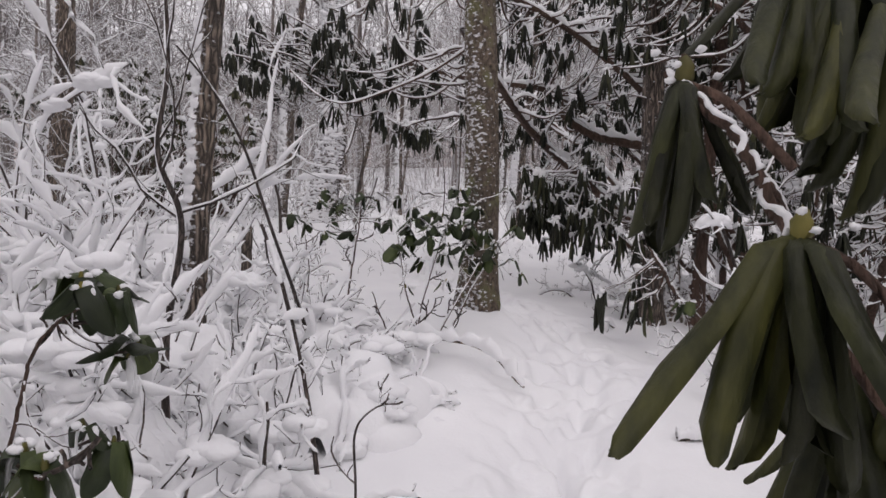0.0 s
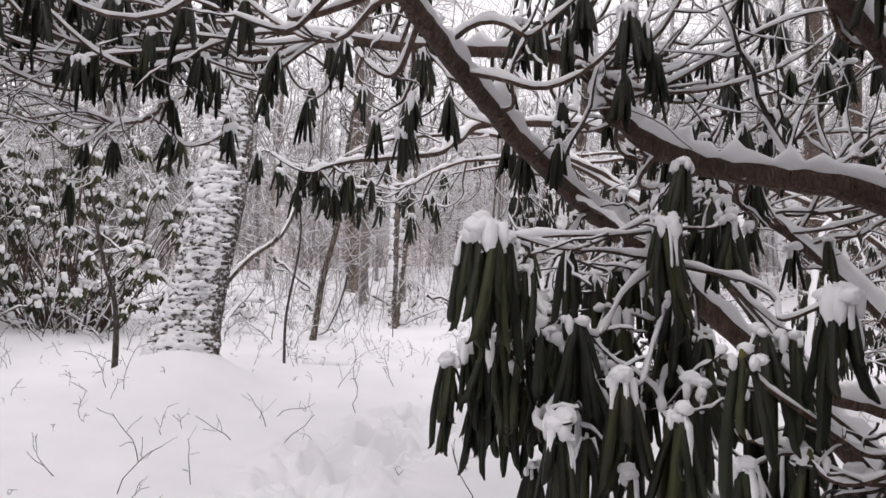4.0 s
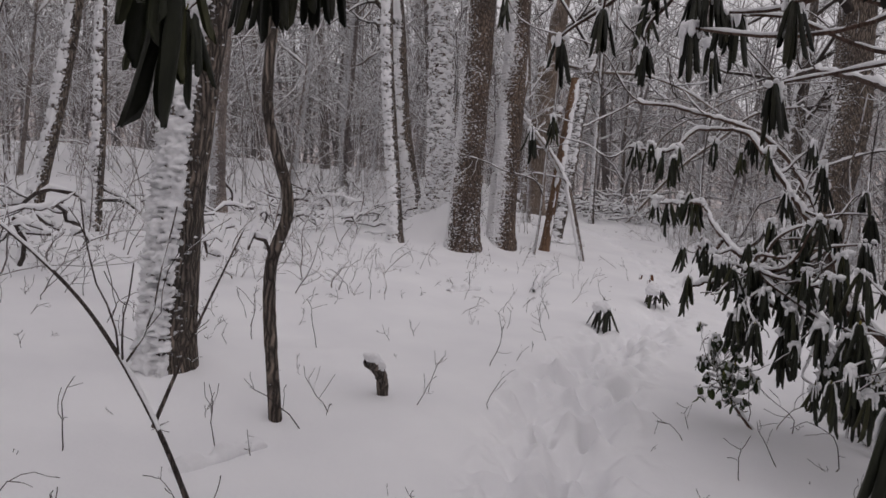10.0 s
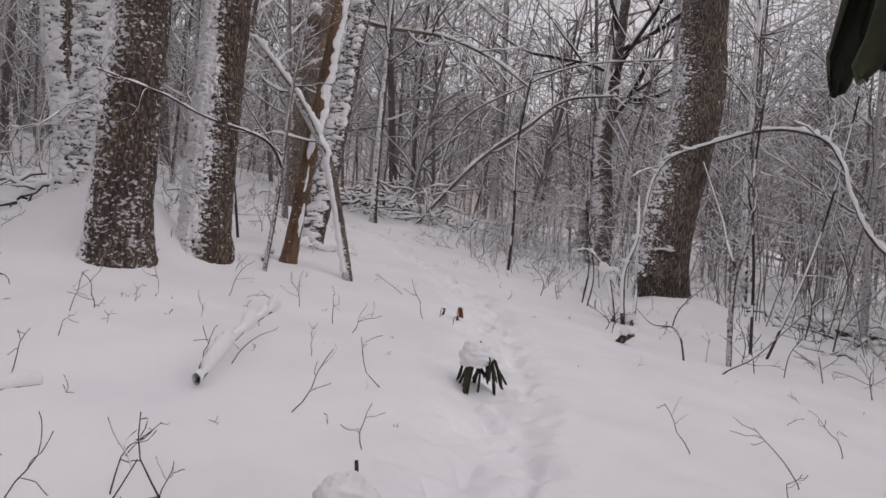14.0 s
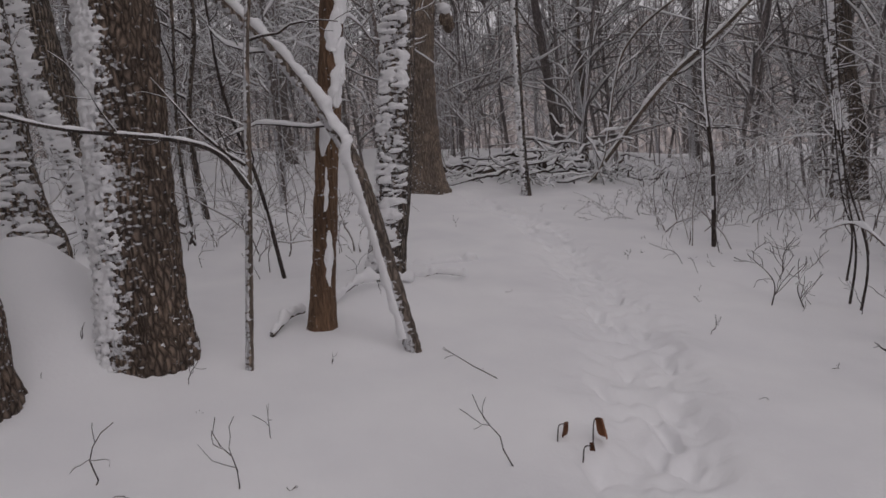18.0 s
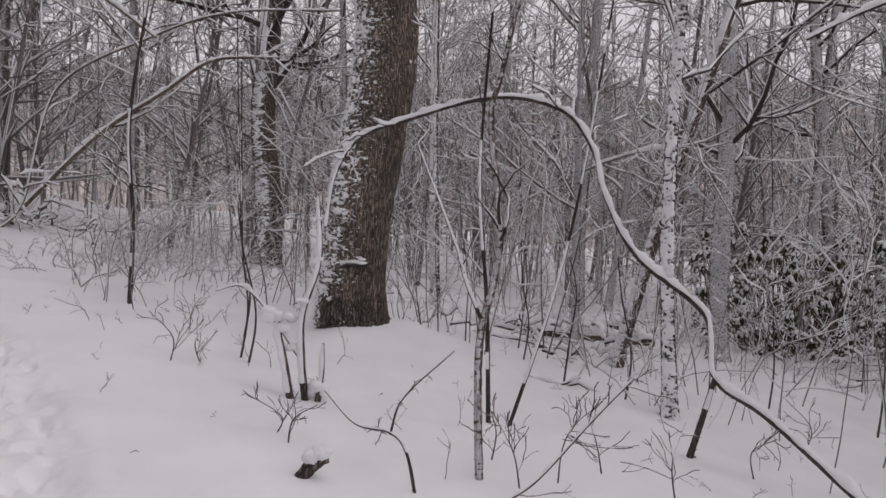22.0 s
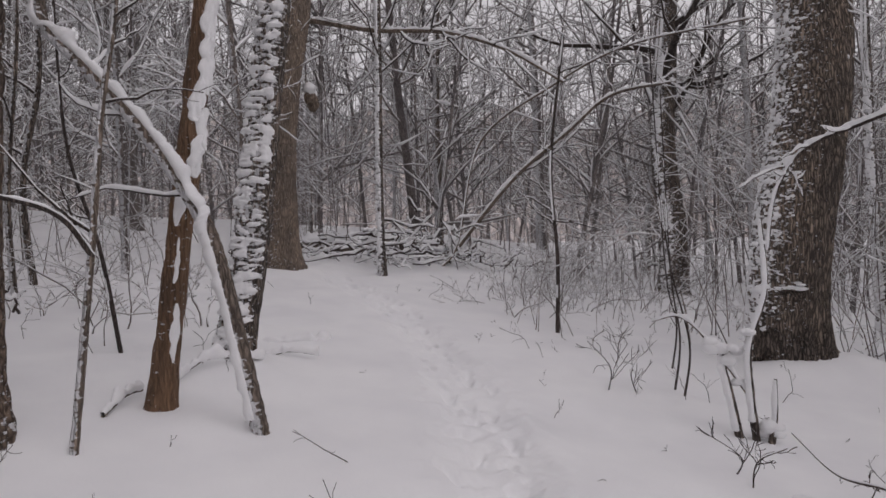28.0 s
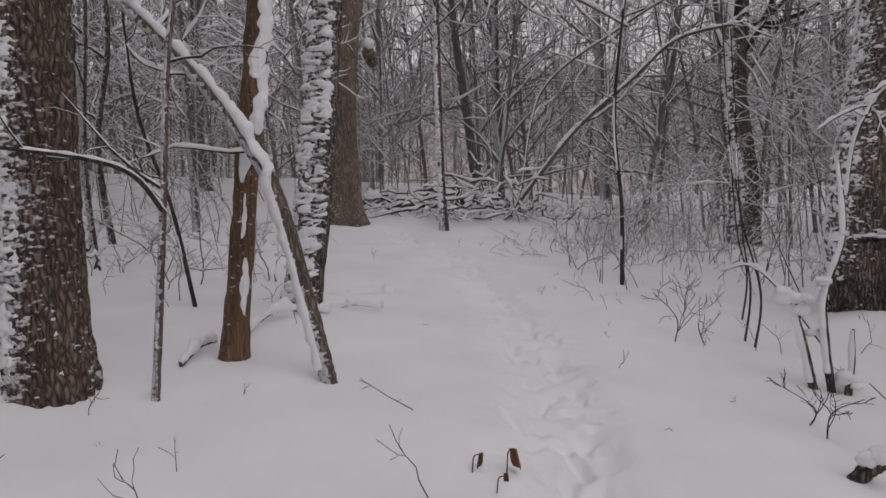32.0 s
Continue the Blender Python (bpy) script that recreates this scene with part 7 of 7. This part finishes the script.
for a, (sx, sy, sh) in enumerate([(-1.35, 3.6, 0.9), (-1.0, 4.35, 0.7), (-1.9, 4.6, 1.0), (-0.75, 3.3, 0.5), (-2.4, 3.3, 1.2), (-1.7, 2.5, 0.8), (-1.3, 5.3, 0.7), (-2.6, 5.6, 1.0), (-1.9, 6.9, 0.8), (-1.0, 2.1, 0.9), (-1.3, 2.4, 1.1), (-2.7, 6.1, 2.2), (-2.9, 5.4, 2.0), (-0.45, 4.1, 0.4),
                                  (2.5, 4.4, 0.7), (2.9, 5.0, 0.9), (2.4, 3.7, 0.5), (3.4, 4.2, 1.0), (3.2, 6.3, 0.8), (2.9, 7.3, 0.9), (1.75, 6.3, 0.4), (2.0, 7.6, 0.6), (-3.3, 8.3, 1.0), (-3.4, 6.6, 1.2), (6.2, 14.2, 0.5), (5.6, 13.7, 0.5), (-0.9, 2.7, 0.6), (-1.5, 3.1, 0.9), (-0.6, 4.7, 0.5), (-1.2, 1.5, 0.5), (-1.9, 3.7, 1.1), (-0.35, 3.5, 0.3)]):
    snowy_shrub(sx, sy, 500 + a, 9 if sx < 0 and sy < 5 else 7, sh, depth=0.085 if sh > 1.3 else 0.07 if sx < 0 and sy < 5 else 0.045)


def snow_heap(x, y, rx, ry, h, seed):
    """Low brush pressed down under cushions of snow, with stems poking out."""
    rng = np.random.default_rng(seed)
    z0 = z_at(x, y)
    ob = thing("snow_buried_brush", x, y, z0, "low brush pressed down under fat cushions of snow", "brush", "snow-buried shrubs")
    n = 90
    X, Y = np.meshgrid(np.linspace(-1.25, 1.25, n) * rx, np.linspace(-1.25, 1.25, n) * ry)
    Z = np.full(X.shape, -0.3)
    for _ in range(int(70 * max(1.0, rx * ry / 0.3))):
        a, q = rng.uniform(0, 2 * np.pi), math.sqrt(rng.random())
        cx, cy = q * rx * math.cos(a), q * ry * math.sin(a)
        w = rng.uniform(0.05, 0.14)
        stretch, turn = rng.uniform(1.0, 2.2), rng.uniform(0, np.pi)
        u, v = (X - cx) * math.cos(turn) + (Y - cy) * math.sin(turn), -(X - cx) * math.sin(turn) + (Y - cy) * math.cos(turn)
        d2 = (u / (w * stretch)) ** 2 + (v / w) ** 2
        top = h * (1 - q ** 2.2) * rng.uniform(0.55, 1.0) + 0.02
        Z = np.maximum(Z, np.where(d2 < 1, top + 0.75 * w * (np.sqrt(np.clip(1 - d2, 0, 1)) - 0.4), np.where(d2 < 1.5, top - 0.3 * w - 1.2 * (d2 - 1) * 0.4, -0.3)))
    Z += 0.012 * (vnoise(X * 22, Y * 22, 0, seed) - 0.5)
    Z += np.array(lie(X + x, Y + y)) - float(lie(x, y))
    g = Geo()
    add_sheets(g, np.stack([X, Y, Z], -1)[None])
    part("snow_cushion", g.data("snow_cushion", SNOW_CLING), ob)
    m = 26
    a, q = rng.uniform(0, 2 * np.pi, m), np.sqrt(rng.random(m))
    base = np.stack([q * rx * np.cos(a), q * ry * np.sin(a), np.full(m, 0.0)], -1)
    d = np.stack([rng.normal(0, 0.8, m), rng.normal(0, 0.8, m), rng.uniform(0.3, 1.0, m)], -1)
    P = [base]
    for _ in range(8):
        d = d + rng.normal(0, 0.2, d.shape)
        d /= np.linalg.norm(d, axis=-1, keepdims=True)
        P.append(P[-1] + d * (h * rng.uniform(0.12, 0.24, m) + 0.015)[:, None])
    P = np.stack(P, 1)
    R = rng.uniform(0.003, 0.008, m)[:, None] * np.linspace(1, 0.5, 9)[None]
    g, s = Geo(), Geo()
    g.tubes(P, R, 5)
    s.snow(P, R, 0.045, rng, 7, 0.2, fine=2)
    tagged(part("stem_tangle", g.data("stem_tangle", BARK_TWIG), ob), kind="stuff")
    tagged(part("snow", s.data("snow", SNOW_CLING), ob), kind="stuff")


for a, (sx, sy, rx, ry, sh) in enumerate([(-0.75, 3.75, 0.7, 0.38, 0.34), (-1.45, 3.65, 0.55, 0.45, 0.5), (-1.35, 2.65, 0.5, 0.45, 0.36), (-2.2, 4.6, 0.8, 0.6, 0.75), (-2.0, 3.1, 0.6, 0.6, 0.55), (-0.95, 4.7, 0.55, 0.4, 0.34), (-2.6, 6.0, 0.8, 0.6, 0.7), (-1.1, 1.9, 0.35, 0.3, 0.3)]):
    snow_heap(sx, sy, rx, ry, sh, 700 + a)

# ---- weeds and twigs standing in the snow ----
def weeds():
    rng = np.random.default_rng(77)
    pts = []
    while len(pts) < 1700:
        x, y = (rng.uniform(-5, 9), rng.uniform(8, 21)) if len(pts) < 900 else (rng.uniform(-5, 19), rng.uniform(1, 27))
        d = np.min(np.hypot(TRAIL[:, 0] - x, TRAIL[:, 1] - y))
        if d < 0.45 or d > 8.5 or (d < 2.2 and rng.random() < 0.55):
            continue
        pts.append((x, y))
    pts = np.array(pts)
    m = len(pts)
    P = [np.stack([pts[:, 0], pts[:, 1], snow_height(pts[:, 0], pts[:, 1]) - 0.05], -1)]
    d = np.stack([rng.normal(0, 0.35, m), rng.normal(0, 0.35, m), np.ones(m)], -1)
    h = 0.09 + 0.42 * rng.random(m) ** 2
    for _ in range(6):
        d = d + rng.normal(0, 0.25, d.shape)
        d /= np.linalg.norm(d, axis=-1, keepdims=True)
        P.append(P[-1] + d * (h / 6)[:, None])
    P = np.stack(P, 1)
    R = (0.0018 + 0.005 * h)[:, None] * np.linspace(1, 0.5, 7)[None]
    A, AR = sprout(P, R, 3, rng, 0.35, 1.0, (30, 75), (0.25, 0.6), 5, 0.03, 0.25, 0.7)
    g, s = Geo(), Geo()
    g.tubes(P, R, 3), g.tubes(A, np.maximum(AR, 0.0018), 3)
    s.snow(A, AR, 0.010, rng, 3, 0.5)
    tagged(new("weeds", g.data("weeds", BARK_TWIG)), "thin dry weed stalks poking through the snow", "weeds", kind="stuff")
    tagged(new("weed_snow", s.data("weed_snow", SNOW_CLING)), "snow crumbs on the dry stalks", "snow", kind="stuff")


weeds()


def dead_leaf(x, y, size, tilt):
    ob = thing("dead_leaf", x, y, z_at(x, y), "withered brown leaf hanging from a thin stalk in the snow", "leaf", "withered leaves beside the trail")
    g = Geo()
    P = curve([(-0.05, 0, -0.03), (-0.025, 0.01, size * 0.9), (0.0, 0, size * 1.05), (0.015, 0, size * 0.95)], 12)
    g.tubes(P, np.linspace(0.004, 0.002, 12), 5)
    part("stalk", g.data("stalk", BARK_TWIG), ob)
    V, _, _ = leaf_surface(np.array([P[-1]]), np.array([tilt]), np.array([0.2]), np.array([size * 0.85]), np.array([size * 0.36]), np.array([1.1]), 9, 7, 0.01)
    g = Geo()
    add_sheets(g, V)
    part("blade", g.data("blade", LEAF_DEAD), ob)


dead_leaf(10.36, 19.97, 0.12, -0.3)
dead_leaf(10.22, 20.08, 0.08, 2.0)
dead_leaf(10.22, 19.90, 0.04, 0.5)


# far evergreen thickets
def evergreen_thicket(x, y, seed, rx, ry, h, count):
    rng = np.random.default_rng(seed)
    ob = thing("evergreen_thicket", x, y, float(lie(x, y)), "dark rhododendron thicket dusted with snow", "shrub", "evergreen thickets in the wood")
    T = rng.uniform(-1, 1, (count, 3)) * np.array([rx, ry, 0.5]) + np.array([0, 0, 0.5])
    T[:, 2] = 0.25 + T[:, 2] * h * np.sqrt(np.clip(1.1 - (T[:, 0] / rx) ** 2 * 0.6, 0.2, 1))
    g, s, st = Geo(), Geo(), Geo()
    for a in range(count):
        k = 7
        az = np.linspace(0, 2 * np.pi, k, endpoint=False) + rng.normal(0, 0.3, k)
        V, _, _ = leaf_surface(np.repeat(T[a][None], k, 0), az, np.radians(rng.uniform(5, 40, k)), rng.uniform(0.14, 0.24, k), rng.uniform(0.018, 0.024, k), rng.uniform(1.2, 2.2, k), 4, 3)
        add_sheets(g, V)
        if rng.random() < 0.8:
            q = rng.uniform(0.035, 0.08)
            s.blob(T[a] + (0, 0, 0.02), (q, q, q * 0.5), rng, 5, 7, 0.2)
        for turn in az[::2]:
            q = rng.uniform(0.018, 0.04)
            s.blob(T[a] + (0.06 * math.cos(turn), 0.06 * math.sin(turn), -0.02 - 0.05 * rng.random()), (q, q, q * 1.3), rng, 5, 6, 0.25)
    A = np.stack([T[:, 0] * 0.35, T[:, 1] * 0.35, np.full(count, -0.1)], -1)
    u = np.linspace(0, 1, 7)[None, :, None]
    Q = A[:, None] * (1 - u) + T[:, None] * u + rng.normal(0, 0.06, (count, 7, 3)) * np.sin(np.pi * u)
    R = np.full((count, 7), 0.012) * np.linspace(1.3, 0.5, 7)
    st.tubes(Q[::2], R[::2], 4)
    s.snow(Q[::4], R[::4], 0.022, rng, 4, 0.5)
    tagged(part("foliage", g.data("foliage", LEAF), ob), kind="stuff")
    tagged(part("stem_tangle", st.data("stem_tangle", BARK_RED), ob), kind="stuff")
    tagged(part("snow", s.data("snow", SNOW_CLING), ob), kind="stuff")


evergreen_thicket(-5.0, 14.2, 1, 1.3, 1.4, 2.6, 150)
evergreen_thicket(-5.8, 12.2, 2, 1.3, 1.3, 2.2, 110)
evergreen_thicket(-7.2, 15.0, 3, 1.6, 1.8, 3.0, 120)
evergreen_thicket(23.5, 13.4, 4, 1.6, 2.0, 2.4, 300)
evergreen_thicket(25.5, 10.4, 5, 1.6, 2.2, 2.6, 240)
evergreen_thicket(6.0, 9.3, 6, 1.3, 1.5, 2.6, 150)
evergreen_thicket(7.8, 11.2, 7, 1.4, 1.5, 2.4, 120)
evergreen_thicket(5.6, 4.6, 8, 1.2, 1.3, 2.4, 110)


# ---- snow cover, one sheet to the horizon, finer along the trodden trail ----
def grid_lines(lo, hi, step, far):
    inner = np.arange(lo, hi, step)
    out = []
    while sum(out) < far:
        step *= 1.22
        out.append(step)
    o = np.cumsum(out)
    return np.concatenate([(lo - o)[::-1], inner, inner[-1] + o])


def trail_relief(x, y):
    """Trodden trench with prints; nothing beyond 0.6 m of the trail."""
    d = np.full(x.shape, 9.0)
    for a in range(0, len(TRAIL), 2):
        d = np.minimum(d, (x - TRAIL[a, 0]) ** 2 + (y - TRAIL[a, 1]) ** 2)
    d = np.sqrt(d)
    soft = 1 - 0.74 * np.clip((y - 16.2) / 1.5, 0, 1) - 0.5 * np.clip((9.2 - y) / 1.5, 0, 1)
    z = -0.075 * np.exp(-(d / 0.30) ** 4) + soft * np.exp(-(d / 0.46) ** 4) * (0.2 * (vnoise(x * 5, y * 5, 0, 9) - 0.5) + 0.17 * (vnoise(x * 11, y * 11, 0, 10) - 0.5) + 0.006 * (vnoise(x * 30, y * 30, 0, 11) - 0.5))
    r_rng = np.random.default_rng(2)
    walked = np.cumsum(np.r_[0, np.hypot(*np.diff(TRAIL, axis=0).T)])
    side = 1
    for s in np.arange(0.5, walked[-1], 0.17):
        i = min(int(np.searchsorted(walked, s)), len(TRAIL) - 2)
        t = TRAIL[i + 1] - TRAIL[i]
        t /= np.linalg.norm(t)
        side = -side
        c = TRAIL[i] + np.array([-t[1], t[0]]) * (0.14 * side + r_rng.normal(0, 0.08))
        t = t + r_rng.normal(0, 0.25, 2)
        t /= np.linalg.norm(t)
        near = np.hypot(x - c[0], y - c[1]) < 0.35
        px, py = x[near] - c[0], y[near] - c[1]
        u, v = px * t[0] + py * t[1], -px * t[1] + py * t[0]
        wide = r_rng.uniform(0.045, 0.065) * (1 + 0.25 * np.sin(u * 22))
        q = np.sqrt((u / r_rng.uniform(0.10, 0.14)) ** 2 + (v / wide) ** 2) + 0.25 * (vnoise(x[near] * 20, y[near] * 20, 0, 21) - 0.5)
        z[near] += -0.24 * soft[near] * r_rng.uniform(0.3, 1.3) * np.exp(-np.clip(q, 0, 3) ** 2.5) + 0.008 * np.exp(-(q - 1.35) ** 2 * 6)
    return z * np.clip((0.58 - d) / 0.12, 0, 1) * np.clip((28.6 - y) / 1.2, 0, 1) * np.clip((y - 1.35) / 0.4, 0, 1)


def build_ground():
    gx, gy = grid_lines(-2.8, 16.8, 0.08, 900), grid_lines(1.2, 29.0, 0.08, 900)
    X, Y = np.meshgrid(gx, gy)
    Z = snow_height(X, Y)
    n, m = X.shape
    idx = np.arange(n * m).reshape(n, m)
    cx, cy = (X[:-1, :-1] + X[1:, 1:]) / 2, (Y[:-1, :-1] + Y[1:, 1:]) / 2
    d = np.full(cx.shape, 99.0)
    for a in range(0, len(TRAIL), 2):
        d = np.minimum(d, (cx - TRAIL[a, 0]) ** 2 + (cy - TRAIL[a, 1]) ** 2)
    fine = (d < 0.70 ** 2) & (cx > -2.8) & (cx < 16.6) & (cy > 1.2) & (cy < 28.8)
    q = np.stack([idx[:-1, :-1], idx[:-1, 1:], idx[1:, 1:], idx[1:, :-1]], -1)
    g = Geo()
    g.add(np.stack([X, Y, Z], -1), q[~fine].reshape(-1, 4))
    # each cell along the trail becomes five by five
    k = 6
    i, j = np.nonzero(fine)
    u, v = np.meshgrid(np.linspace(0, 1, k), np.linspace(0, 1, k))
    u, v = u[None], v[None]

    def spread(A):
        return (A[i, j][:, None, None] * (1 - u) + A[i, j + 1][:, None, None] * u) * (1 - v) + (A[i + 1, j][:, None, None] * (1 - u) + A[i + 1, j + 1][:, None, None] * u) * v

    fx, fy, fz = spread(X), spread(Y), spread(Z)
    fz = fz + trail_relief(fx, fy)
    one = np.arange(k * k).reshape(k, k)
    cell = np.stack([one[:-1, :-1], one[:-1, 1:], one[1:, 1:], one[1:, :-1]], -1).reshape(-1, 4)
    g.add(np.stack([fx, fy, fz], -1), (cell[None] + (np.arange(len(i)) * k * k)[:, None, None]).reshape(-1, 4))
    data = g.data("ground", SNOW)
    bm = bmesh.new()
    bm.from_mesh(data)
    bmesh.ops.remove_doubles(bm, verts=bm.verts, dist=0.002)
    bm.to_mesh(data)
    bm.free()
    tagged(new("ground", data), "deep fresh snow with a trodden trail of footprints", "snow", kind="structure")


build_ground()
